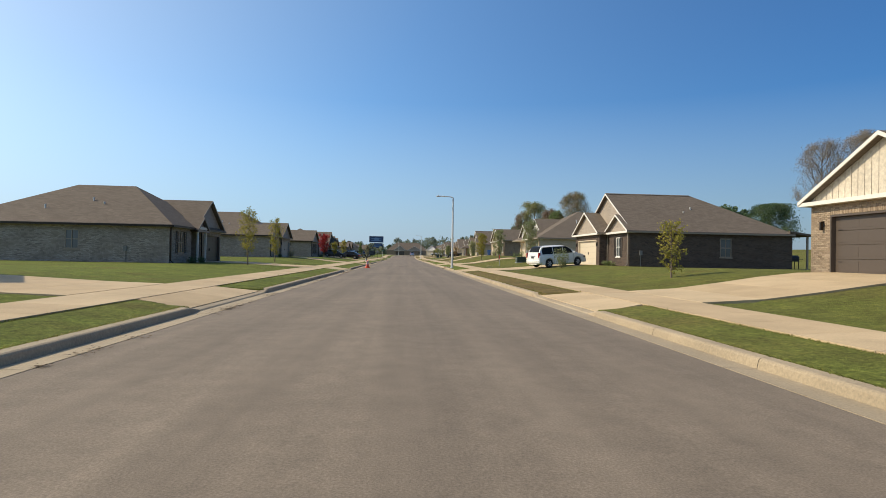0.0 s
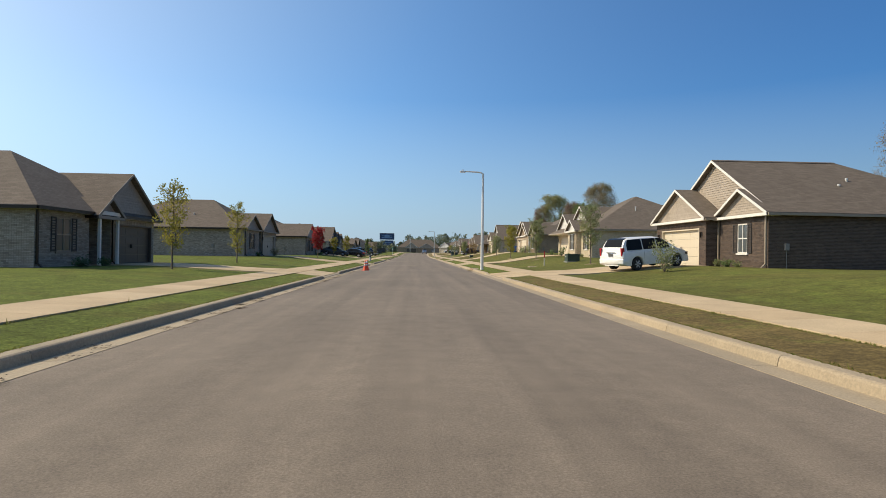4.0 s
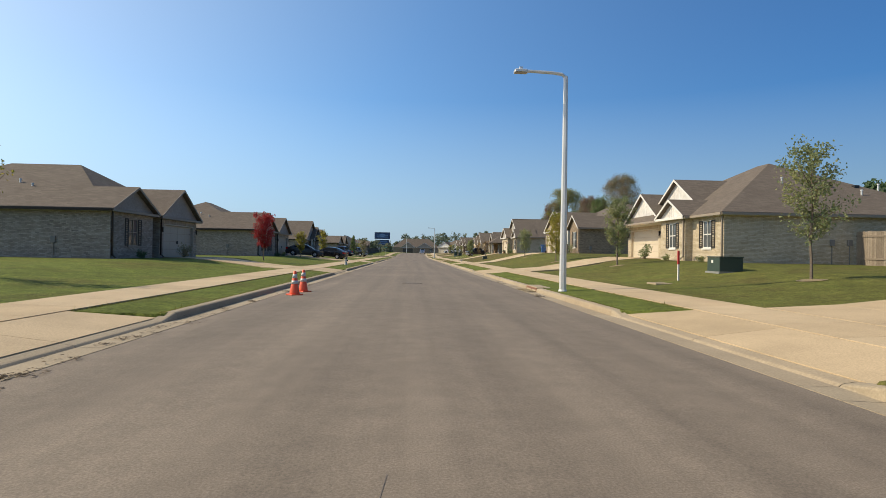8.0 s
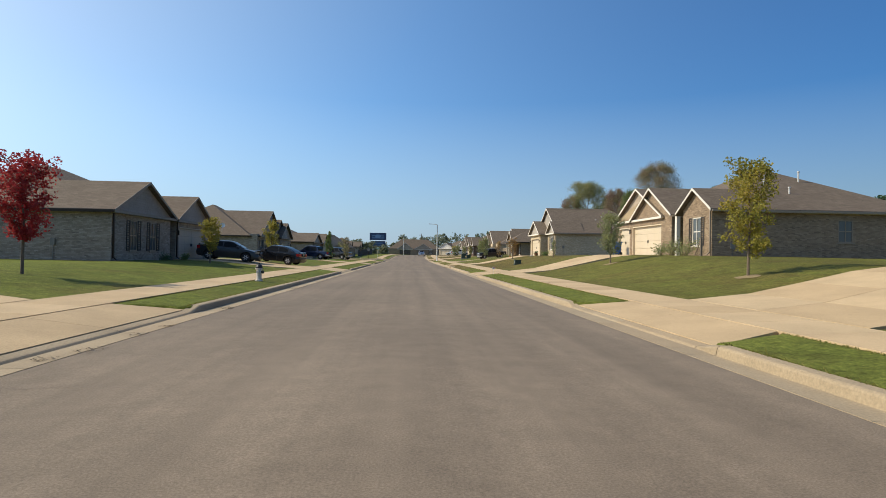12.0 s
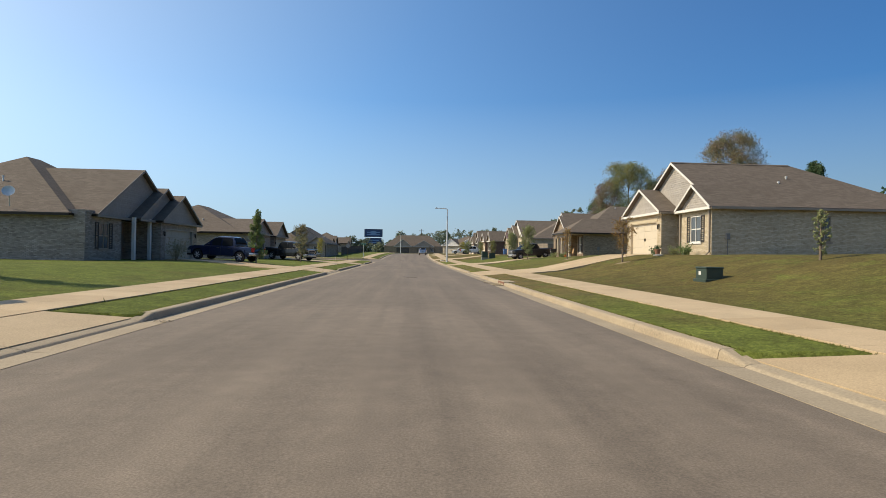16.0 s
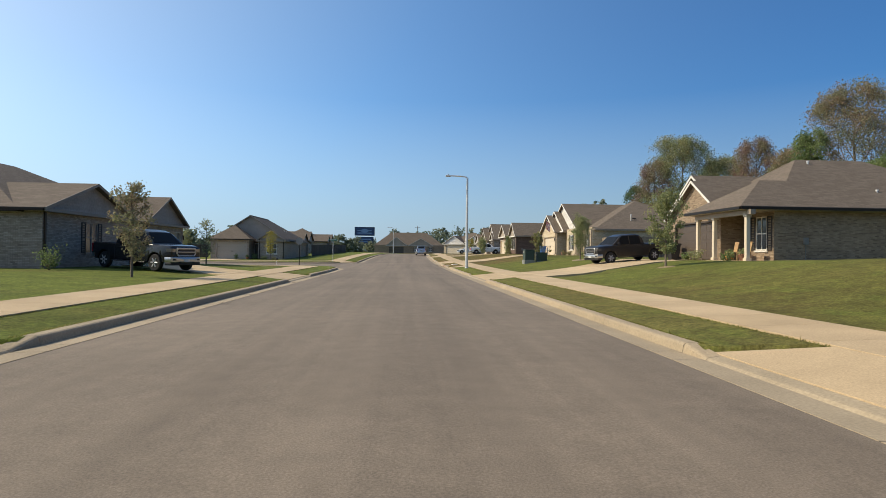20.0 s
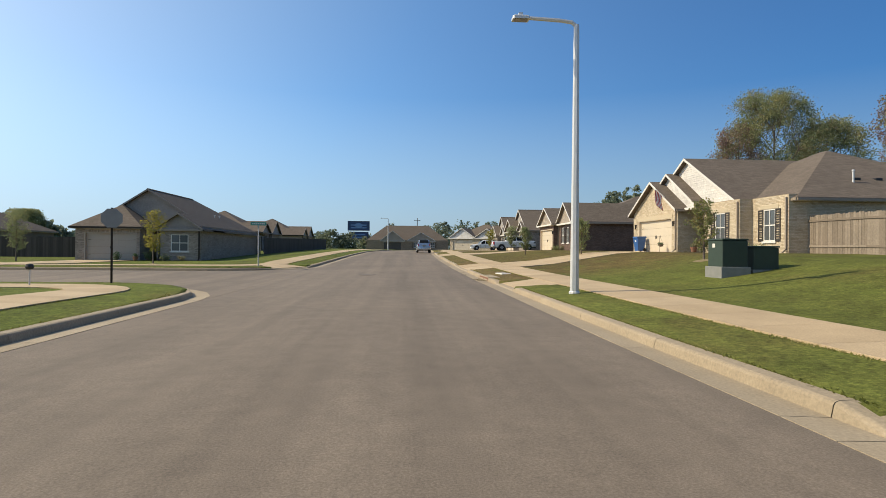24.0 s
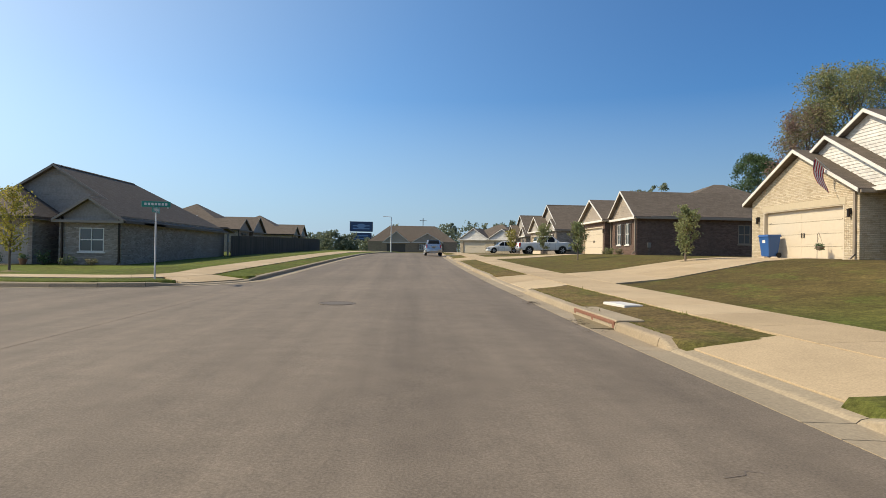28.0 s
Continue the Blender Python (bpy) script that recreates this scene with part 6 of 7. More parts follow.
# length, width, sill, shoulder line (x, z) from tail to nose, roof line from rear glass to cowl, axles, wheel radius, side panes, door seams
SHAPES = {
    "van": (4.75, 1.98, 0.27, [(-2.36, 0.86), (-2.30, 1.06), (1.25, 1.06), (1.75, 1.0), (2.15, 0.88), (2.32, 0.74), (2.38, 0.6)],
            [(-2.30, 1.06), (-2.18, 1.40), (-2.02, 1.66), (-1.80, 1.73), (-0.9, 1.76), (0.15, 1.74), (0.55, 1.66), (1.55, 1.04)], (-1.42, 1.46), 0.34, [(-2.0, -0.98), (-0.90, 0.02), (0.10, 1.0)], (-0.94, 0.06, 1.02)),
    "sedan": (4.3, 1.78, 0.22, [(-2.14, 0.80), (-2.09, 0.99), (-1.64, 1.02), (0.89, 0.94), (1.45, 0.87), (1.87, 0.76), (2.09, 0.62), (2.15, 0.5)],
              [(-1.78, 1.01), (-1.36, 1.20), (-0.94, 1.36), (-0.52, 1.43), (0.0, 1.44), (0.33, 1.38), (0.70, 1.18), (1.12, 0.94)], (-1.27, 1.27), 0.325, [(-1.17, -0.39), (-0.31, 0.58)], (-0.89, -0.35, 0.62)),
    "suv": (4.65, 1.86, 0.30, [(-2.30, 0.85), (-2.26, 1.02), (0.95, 1.0), (1.6, 0.95), (2.1, 0.85), (2.28, 0.7), (2.33, 0.55)],
            [(-2.24, 1.02), (-2.08, 1.40), (-1.9, 1.58), (-1.6, 1.66), (-0.2, 1.68), (0.3, 1.60), (1.15, 1.0)], (-1.38, 1.38), 0.36, [(-1.95, -1.1), (-1.0, -0.1), (0.0, 0.72)], (-1.05, -0.05, 0.76)),
    "pickup": (5.5, 1.94, 0.42, [(-2.72, 0.95), (-2.70, 1.20), (-0.85, 1.20), (1.3, 1.23), (2.2, 1.23), (2.52, 1.20), (2.66, 1.16), (2.74, 1.09)],
               [(-0.95, 1.20), (-0.85, 1.63), (-0.70, 1.84), (-0.40, 1.91), (0.55, 1.91), (0.9, 1.81), (1.6, 1.22)], (-1.68, 1.80), 0.39, [(-0.66, 0.16), (0.26, 0.98)], (-0.9, 0.21, 1.05)),
    "compact": (5.3, 1.88, 0.40, [(-2.62, 0.86), (-2.60, 1.08), (-1.1, 1.08), (1.1, 1.08), (2.0, 1.04), (2.42, 0.97), (2.58, 0.84), (2.63, 0.66)],
                [(-1.25, 1.08), (-1.15, 1.50), (-1.0, 1.70), (-0.70, 1.77), (0.2, 1.77), (0.55, 1.66), (1.25, 1.08)], (-1.62, 1.72), 0.37, [(-0.98, -0.18), (-0.08, 0.62)], (-1.2, -0.13, 0.70)),
}


def wheel(parent, s, x, y, r):
    w = new("wheel")
    w.parent, w.location = parent, (x, y, r)
    k = 20

    def ring(rad, d):
        return [(rad * math.cos(2 * math.pi * i / k), d * s, rad * math.sin(2 * math.pi * i / k)) for i in range(k)]
    t = 0.11
    part("tyre", M().loft([ring(r * 0.66, t), ring(r * 0.93, t), ring(r, t - 0.03), ring(r, -t + 0.03), ring(r * 0.93, -t), ring(r * 0.6, -t)]), RUBBER, w, smooth=False)
    m = M().loft([ring(r * 0.67, t - 0.005), ring(r * 0.6, t - 0.005), ring(r * 0.56, t - 0.05), ring(0.02, t - 0.06)])
    for i in range(6):
        a = 2 * math.pi * i / 6
        m.tube((r * 0.12 * math.cos(a), (t - 0.02) * s, r * 0.12 * math.sin(a)), (r * 0.6 * math.cos(a), (t - 0.015) * s, r * 0.6 * math.sin(a)), 0.05, 0.042, 5)
    m.tube((0, (t - 0.05) * s, 0), (0, (t - 0.005) * s, 0), r * 0.17, None, 10)
    part("rim", m, RIM, w)


def soften(ob, degrees=34):
    """Smooth shading with the sharp edges kept."""
    for f in ob.data.polygons:
        f.use_smooth = True
    ob.data.set_sharp_from_angle(angle=radians(degrees))
    return ob


def vehicle(kind, colour, label, x, y, turn, z=None, name=None, size=1.0):
    """A body swept from tail to nose with rounded ends, wheel arches and a tapering cabin."""
    L, W, sill, line, roof, axles, r, panes, seams = SHAPES[kind]
    truck = kind in ("pickup", "compact")
    level, z = z, ground_z(x, y) + 0.035 if z is None else z
    e = thing(name or {"van": "minivan", "sedan": "sedan", "suv": "suv"}.get(kind, "pickup_truck"), label, "car", (x, y, z), turn, "parked vehicles")
    if level is None:      # it stands with the slope of the drive
        hx, hy = math.cos(radians(turn)), math.sin(radians(turn))
        zf, zb = [ground_z(x + hx * t, y + hy * t) for t in (axles[1], axles[0])]
        e.matrix_basis = pose(x, y, (zf * -axles[0] + zb * axles[1]) / (axles[1] - axles[0]) + 0.035, 0, -math.degrees(math.atan2(zf - zb, axles[1] - axles[0])), turn) @ Matrix.Scale(size, 4)
    mat = PAINT[colour]
    xb, xf = -L / 2, L / 2
    wid = lambda t: W / 2 * (1 - (0.15 if truck else 0.11 if kind == "van" else 0.16) * max(0, abs(t) / (L / 2) - 0.5) ** 2.2 * 4.6 ** (1 if t > 0 else 0.82))
    top = lambda t: float(np.interp(t, [q[0] for q in line], [q[1] for q in line]))
    high = lambda t: float(np.interp(t, [q[0] for q in roof], [q[1] for q in roof]))
    R = r + 0.065

    def under(t):
        for ax in axles:
            if abs(t - ax) < R:
                return max(sill, r + math.sqrt(R * R - (t - ax) ** 2))
        return sill + 0.10 * max(0, (abs(t) - L / 2 + 0.35) / 0.35)
    xs = sorted({xb, xb + 0.03, xf - 0.03, xf, *np.linspace(xb + 0.08, xf - 0.08, 46), *[ax + R * math.cos(math.pi * i / 10) for ax in axles for i in range(11)], *[ax + sg * (R + 0.004) for ax in axles for sg in (-1, 1)]})

    def section(t):
        w, b, u = wid(t), top(t), under(t)
        if t in (xb, xf):
            w, b, u = w - 0.05, b - 0.05, u + 0.05
        zm = max(u + 0.04, 0.56 * b)
        half = [(0.60 * w, sill + 0.02), (0.62 * w, u), (0.965 * w, u), (0.985 * w, u + 0.02), (w, zm), (0.992 * w, max(zm + 0.02, b - 0.14)), (0.96 * w, b - 0.03), (0.88 * w, b + 0.004), (0.5 * w, b + 0.018)]
        return [(t, p, q) for p, q in half] + [(t, -p, q) for p, q in half[::-1]]
    soften(part("body", M().loft([section(t) for t in xs]), mat, e))
    # cabin
    c0, c1, peak = roof[0][0], roof[-1][0], max(q[1] for q in roof)

    def side(t, q):
        """Half width of the cabin at station t and height q."""
        b = top(t)
        return 0.93 * wid(t) - 0.19 * max(0, (q - b)) / (peak - b) - 0.02
    cab = []
    for t in sorted({*[q[0] for q in roof], *np.linspace(c0, c1, 26)}):
        b, h = top(t) - 0.02, max(high(t), top(t) - 0.01)
        k = h - b
        half = [(side(t, b), b), (side(t, b + 0.5 * k), b + 0.5 * k), (side(t, h - 0.11 * k), h - 0.11 * k), (side(t, h) - 0.055 * min(1, k * 3), h - 0.02 * min(1, k * 3)), (0.6 * side(t, h), h + 0.004), (0.2 * side(t, h), h + 0.012)]
        cab.append([(t, p, q) for p, q in half] + [(t, -p, q) for p, q in half[::-1]])
    soften(part("cabin", M().loft(cab), mat, e))
    rise = [q for q in roof if q[0] < 0 and q[1] < peak - 0.02]
    fall = [q for q in roof if q[0] > -0.3 and q[1] < peak - 0.05]
    for sg in (-1, 1):
        for a0, a1 in panes:
            q0, q1 = top((a0 + a1) / 2) + 0.035, peak - 0.105
            ring = []
            for f, q in ((0, q0), (0.5, q0), (1, q0), (1, (q0 + q1) / 2), (1, q1), (0.5, q1), (0, q1), (0, (q0 + q1) / 2)):
                lo = float(np.interp(q, [p[1] for p in rise], [p[0] for p in rise])) + 0.15
                fl = sorted(fall, key=lambda p: p[1])
                hi = float(np.interp(q, [p[1] for p in fl], [p[0] for p in fl])) - 0.13
                t = a0 + (a1 - a0) * f
                ring.append((min(max(t, lo), hi), q))
            part("side_window", M().loft([[(t, sg * (side(t, q) - 0.02), q) for t, q in ring], [(t, sg * (side(t, q) + 0.017), q) for t, q in ring]][::sg]), CAR_GLASS, e)
        for t in seams:
            u, b = max(under(t), under(t + 0.012)) + 0.04, top(t)
            pts = [(u, 0.988), (0.56 * b if 0.56 * b > u else u + 0.02, 1.0), (b - 0.14, 0.992), (b - 0.035, 0.962)]
            part("door_seam", M().loft([[(t + d, sg * (wid(t) * k + o), q) for d, o in ((0, -0.01), (0.012, -0.01), (0.012, 0.0025), (0, 0.0025))] for q, k in pts]), DARK_PLASTIC, e)
        for a0, a1 in panes[-2:]:
            part("door_handle", M().bbox(a0 + 0.06, a0 + 0.26, *sorted((sg * (wid(a0) * 0.985), sg * (wid(a0) + 0.022))), top(a0) - 0.17, top(a0) - 0.13, 0.008), mat if kind == "van" else DARK_PLASTIC, e)
        tall = kind in ("van", "suv")
        z0, z1 = (0.82, 1.24) if kind == "van" else (0.85, 1.15) if kind == "suv" else (0.76, 0.95) if kind == "sedan" else (0.76, top(xb + 0.2) - 0.04)
        dx, dy = (0.16, 0.14) if tall or truck else (0.24, 0.40)
        out = lambda t: wid(t) + 0.012 - (0.06 if z1 > 1.1 and not truck else 0)
        part("tail_lamp", M().prism([(xb - 0.012, sg * (wid(xb) - dy)), (xb - 0.012, sg * (wid(xb) - 0.05)), (xb + 0.04, sg * out(xb + 0.04)), (xb + dx, sg * out(xb + dx)), (xb + dx, sg * (wid(xb + dx) - 0.1))], "z", z0, z1), TAIL, e, "red tail lamp")
        h0, h1 = (top(xf - 0.1) - 0.25, top(xf - 0.1) - 0.09) if truck else (0.64, 0.78)
        part("headlamp", M().prism([(xf + 0.006, sg * (wid(xf) - 0.34)), (xf + 0.006, sg * (wid(xf) - 0.05)), (xf - 0.05, sg * (wid(xf - 0.05) + 0.008)), (xf - 0.28, sg * (wid(xf - 0.28) + 0.006)), (xf - 0.28, sg * (wid(xf) - 0.3))], "z", h0, h1), HEADLIGHT, e, "clear headlamp")
        m_ = part("door_mirror", M().bbox(c1 - 0.52, c1 - 0.40, *sorted((sg * (W / 2 - 0.20), sg * (W / 2 + 0.10))), top(c1) + 0.03, top(c1) + 0.16, 0.025), mat, e)
        soften(m_)
    for seg, nm in ((roof[:4] if not truck else roof[:3], "rear_window"), (roof[-2:], "windscreen")):
        (x0, z0), (x1, z1) = seg[0], seg[-1]
        g, rows = M(), []
        for i in range(7):
            f = (0.16 if nm == "rear_window" and kind != "sedan" else 0.07) + 0.80 * i / 6
            t = x0 + (x1 - x0) * f
            q = high(t)
            d = 0.010 if nm == "windscreen" else 0.012
            k = side(t, q) - 0.11
            sx = d if nm == "windscreen" else -d
            rows.append([(t + sx, k, q + d), (t + sx, 0.4 * k, q + d + 0.012), (t + sx, -0.4 * k, q + d + 0.012), (t + sx, -k, q + d), (t, -k, q - 0.02), (t, k, q - 0.02)])
        soften(part(nm, g.loft(rows), CAR_GLASS, e))
    for ax in axles:
        for sg in (-1, 1):
            wheel(e, sg, ax, sg * (W / 2 - 0.13), r)
            part("wheel_housing", M().prism([(ax + R * math.cos(t), max(sill, r + R * math.sin(t))) for t in (math.pi * i / 10 for i in range(11))], "y", *sorted((sg * (W / 2 - 0.36), sg * (W / 2 - 0.35)))), DARK_PLASTIC, e)

    def bumper(end, z0, z1, grow, reach):
        """A band round the tail or the nose."""
        sg = 1 if end > 0 else -1
        ts = [end - sg * reach * k for k in (1.0, 0.6, 0.3, 0.12, 0.03)]
        outer = [(t, wid(t) + 0.012) for t in ts] + [(end + sg * grow, wid(end) - 0.10), (end + sg * (grow + 0.02), wid(end) * 0.4)]
        plan = outer + [(t, -w) for t, w in outer[::-1]]
        inset = [(t - sg * 0.02, w * 0.985) for t, w in plan]
        ring = lambda pl, q: [(t, w, q) for t, w in pl]
        return M().loft([ring(inset, z0), ring(plan, z0 + 0.03), ring(plan, z1 - 0.03), ring(inset, z1)])
    metal = ALLOY if truck else mat
    soften(part("rear_bumper", bumper(xb, 0.40 if not truck else 0.50, 0.66 if not truck else 0.70, 0.05 if not truck else 0.10, 0.30), metal, e))
    soften(part("front_bumper", bumper(xf, 0.26 if not truck else 0.44, 0.52 if not truck else 0.68, 0.05, 0.34), metal, e))
    part("number_plate", M().box(xb - 0.035, xb - 0.004, -0.16, 0.16, *((0.80, 0.95) if not truck else (0.72, 0.84))), HEADLIGHT, e, "plate with a blank face")
    if truck:
        gz0, gz1, g0, g1 = 0.72, top(xf - 0.1) - 0.05, W * 0.24, W * 0.29
        frame_out = [(-g0, gz0), (g0, gz0), (g1, gz0 + 0.12), (g1, gz1 - 0.06), (g1 - 0.06, gz1), (-g1 + 0.06, gz1), (-g1, gz1 - 0.06), (-g1, gz0 + 0.12)]
        frame_in = [(p * 0.90, gz0 + 0.045 + (q - gz0) * 0.72) for p, q in frame_out]
        ring = lambda pl, t: [(t, p, q) for p, q in pl]
        part("grille_mesh", M().loft([ring(frame_in, xf - 0.05), ring(frame_in, xf + 0.004)]), DARK_PLASTIC, e, "black grille mesh")
        part("grille_surround", M().loft([ring(frame_out, xf - 0.05), ring(frame_out, xf + 0.02), ring([(p * 0.97, (gz0 + gz1) / 2 + (q - (gz0 + gz1) / 2) * 0.95) for p, q in frame_out], xf + 0.035), ring(frame_in, xf + 0.03), ring(frame_in, xf - 0.02)]), ALLOY, e, "chrome grille surround")
        part("grille_bar", M().bbox(xf + 0.002, xf + 0.026, -W * 0.255, W * 0.255, (gz0 + gz1) / 2 - 0.015, (gz0 + gz1) / 2 + 0.025, 0.006), ALLOY, e, "chrome grille bar")
        for sg in (-1, 1):
            part("fog_lamp", M().bbox(xf + 0.02, xf + 0.062, *sorted((sg * W * 0.30, sg * W * 0.39)), 0.53, 0.60, 0.012), DARK_PLASTIC, e, "dark fog lamp recess")
            part("tow_hook", M().bbox(xf + 0.05, xf + 0.085, *sorted((sg * W * 0.17, sg * W * 0.22)), 0.42, 0.46, 0.008), DARK_PLASTIC, e)
        soften(part("air_dam", bumper(xf, 0.30, 0.438, -0.02, 0.30), DARK_PLASTIC, e, "dark lower valance"))
        part("bumper_gap", M().bbox(xf - 0.03, xf + 0.008, -W * 0.36, W * 0.36, 0.675, 0.715, 0.005), DARK_PLASTIC, e)
        part("hood_seam", M().box(xf - 0.10, xf - 0.085, -W * 0.40, W * 0.40, top(xf - 0.1) + 0.004, top(xf - 0.1) + 0.024), DARK_PLASTIC, e)
        part("front_plate", M().box(xf + 0.07, xf + 0.082, -0.16, 0.16, 0.46, 0.60), WHITE_PLATE, e, "white plate with a blank face")
        part("bed_well", M().box(xb + 0.12, c0 - 0.08, -W / 2 + 0.16, W / 2 - 0.16, top(-2) - 0.02, top(-2) + 0.022), DARK_PLASTIC, e, "open cargo bed")
        for sg in (-1, 1):
            part("running_board", M().bbox(-1.1, 1.2, *sorted((sg * (W / 2 - 0.12), sg * (W / 2 + 0.03))), sill - 0.06, sill - 0.01), DARK_PLASTIC, e)
    else:
        part("front_grille", M().box(xf - 0.05, xf + 0.012, -W * 0.26, W * 0.26, 0.54, 0.66), DARK_PLASTIC, e)
        part("tailgate_trim", M().box(xb - 0.02, xb + 0.02, -0.32, 0.32, *((0.985, 1.02) if kind != "sedan" else (0.955, 0.975))), ALLOY, e, "bright trim strip")
    if kind == "sedan":
        part("spoiler", M().bbox(xb + 0.02, xb + 0.20, -W * 0.36, W * 0.36, 1.06, 1.085, 0.01).box(xb + 0.08, xb + 0.13, -W * 0.30, -W * 0.27, 0.98, 1.06).box(xb + 0.08, xb + 0.13, W * 0.27, W * 0.30, 0.98, 1.06), mat, e)
    if kind == "suv":
        for sg in (-1, 1):
            part("roof_rail", M().box(-1.6, 0.1, *sorted((sg * (W / 2 - 0.34), sg * (W / 2 - 0.30))), peak + 0.004, peak + 0.045), DARK_PLASTIC, e)
    return e


vehicle("van", "white", "white minivan parked nose-in on a driveway", 12.78, 46.3, 22)
vehicle("sedan", "black", "black sedan parked on a driveway", -10.45, 111.4, 168)
vehicle("sedan", "grey", "dark car with a shaded windscreen near the garage", -12.9, 107.4, 4)
vehicle("compact", "blue", "navy blue crew-cab pickup on a driveway", -13.0, 142.4, 165)
vehicle("pickup", "black", "black pickup facing the street on a driveway", -12.1, 160.6, -28)
vehicle("pickup", "grey", "dark grey crew-cab pickup facing the street", 15.2, 168.3, 194, size=0.95)
vehicle("pickup", "white", "white crew-cab pickup on a driveway", 15.3, 233.6, 0)
vehicle("suv", "white", "white suv parked in a front yard", 14.5, 254.0, 180)
vehicle("suv", "silver", "silver suv parked at the kerb", xr(236) + 3.1, 236.0, 90, z=zr(236) + 0.02)

# Traffic cones
ORANGE = plain("cone_orange", (0.75, 0.10, 0.035), 0.5, vary=0.08)
REFLECT = plain("cone_band", (0.52, 0.52, 0.50), 0.35, vary=0.05)
for x, y in ((-3.5, 55.7), (-3.5, 57.05)):
    e = thing("traffic_cone", "orange traffic cone with two grey reflective bands", "traffic cone", (x, y, zr(y) + 0.008), 12 * y, "traffic cones")
    part("base", M().bbox(-0.19, 0.19, -0.19, 0.19, 0, 0.035), ORANGE, e)
    part("cone", M().lathe([(0.15, 0.03), (0.145, 0.06), (0.045, 0.70), (0.03, 0.71)], k=18), ORANGE, e, smooth=True)
    for z0, z1 in ((0.33, 0.43), (0.50, 0.62)):
        rr = lambda q: 0.145 - (q - 0.06) * 0.1 / 0.64 + 0.002
        part("reflective_band", M().lathe([(rr(z0), z0), (rr(z1), z1)], k=18), REFLECT, e, "grey reflective band", smooth=True)

# Hydrant
HYDRANT = plain("hydrant_paint", (0.55, 0.53, 0.50), 0.5)
e = thing("fire_hydrant", "white fire hydrant with a black bonnet on the verge", "fire hydrant", (-5.7, 87.9, ground_z(-5.7, 87.9)))
part("barrel", M().lathe([(0.15, 0), (0.15, 0.05), (0.10, 0.06), (0.10, 0.45), (0.14, 0.46), (0.14, 0.50)], k=14), HYDRANT, e)
part("bonnet", M().lathe([(0.135, 0.502), (0.13, 0.56), (0.09, 0.64), (0.03, 0.67), (0.03, 0.72)], k=14), BLACK, e, "black domed bonnet")
for d in ((1, 0), (0, 1), (0, -1)):
    part("outlet", M().tube((d[0] * 0.08, d[1] * 0.08, 0.36), (d[0] * 0.19, d[1] * 0.19, 0.36), 0.06, 0.06, 10), BLACK if d[0] else HYDRANT, e)

# Utility boxes
GREEN_BOX = plain("utility_green", (0.035, 0.055, 0.04), 0.55, vary=0.1)
PAD = plain("plastic_pad", (0.22, 0.22, 0.20), 0.8)
for x, y, w, d, h, words in ((12.9, 61.3, 0.95, 1.0, 0.62, "low dark green transformer box on the lawn"), (10.35, 118.4, 0.68, 0.58, 0.40, "low dark green utility box on the lawn"),
                             (10.9, 178.0, 0.8, 0.8, 1.1, "tall green telephone cabinet on a plinth"), (11.95, 178.1, 0.8, 0.8, 0.72, "low green transformer box beside a cabinet"), (14.6, 172.0 + 66, 0.9, 0.9, 0.7, "green utility box on a far lawn")):
    e = thing("utility_box", words, "utility box", (x, y, ground_z(x, y) - 0.03), 0, "utility boxes")
    part("plinth", M().bbox(-d / 2 - 0.06, d / 2 + 0.06, -w / 2 - 0.06, w / 2 + 0.06, -0.2, 0.045 if h < 0.5 else 0.05 if h < 1 else 0.3), GREEN_BOX if h < 0.5 else PAD, e, "plinth")
    b0 = 0.047 if h < 0.5 else 0.052 if h < 1 else 0.302
    part("cabinet", M().bbox(-d / 2, d / 2, -w / 2, w / 2, b0, h, 0.02), GREEN_BOX, e)
    part("lid", M().bbox(-d / 2 - 0.02, d / 2 + 0.02, -w / 2 - 0.02, w / 2 + 0.02, h + 0.002, h + 0.05, 0.015), GREEN_BOX, e)
    part("warning_label", M().box(-d / 2 - 0.006, -d / 2 - 0.001, 0.0, 0.14, h - 0.22, h - 0.1), TRIM, e, "pale warning label")

# Wheeled bins
BIN_BLUE = plain("bin_blue", (0.022, 0.095, 0.29), 0.45, vary=0.06)


def wheeled_bin(x, y, z, turn, words, body=None):
    e = thing("wheeled_bin", words, "bin", (x, y, z), turn, "wheeled bins")
    part("tub", M().loft([[(-0.24, -0.22, 0.05), (0.22, -0.22, 0.05), (0.22, 0.22, 0.05), (-0.24, 0.22, 0.05)], [(-0.34, -0.29, 0.95), (0.30, -0.29, 0.95), (0.30, 0.29, 0.95), (-0.34, 0.29, 0.95)]]), body or BIN_BLUE, e)
    part("lid", M().loft([[(-0.38, -0.31, 0.952), (0.34, -0.31, 0.952), (0.34, 0.31, 0.952), (-0.38, 0.31, 0.952)], [(-0.34, -0.28, 1.04), (0.34, -0.28, 1.06), (0.34, 0.28, 1.06), (-0.34, 0.28, 1.04)]]), body or BIN_BLUE, e)
    part("handle", M().tube((0.40, -0.24, 0.98), (0.40, 0.24, 0.98), 0.018), body or BIN_BLUE, e)
    for s in (-1, 1):
        part("wheel", M().tube((0.24, s * 0.25, 0.12), (0.24, s * 0.30, 0.12), 0.12, None, 14), RUBBER, e)
    part("emblem", M().box(-0.322, -0.312, -0.08, 0.08, 0.66, 0.8), TRIM, e, "white printed emblem")
    return e


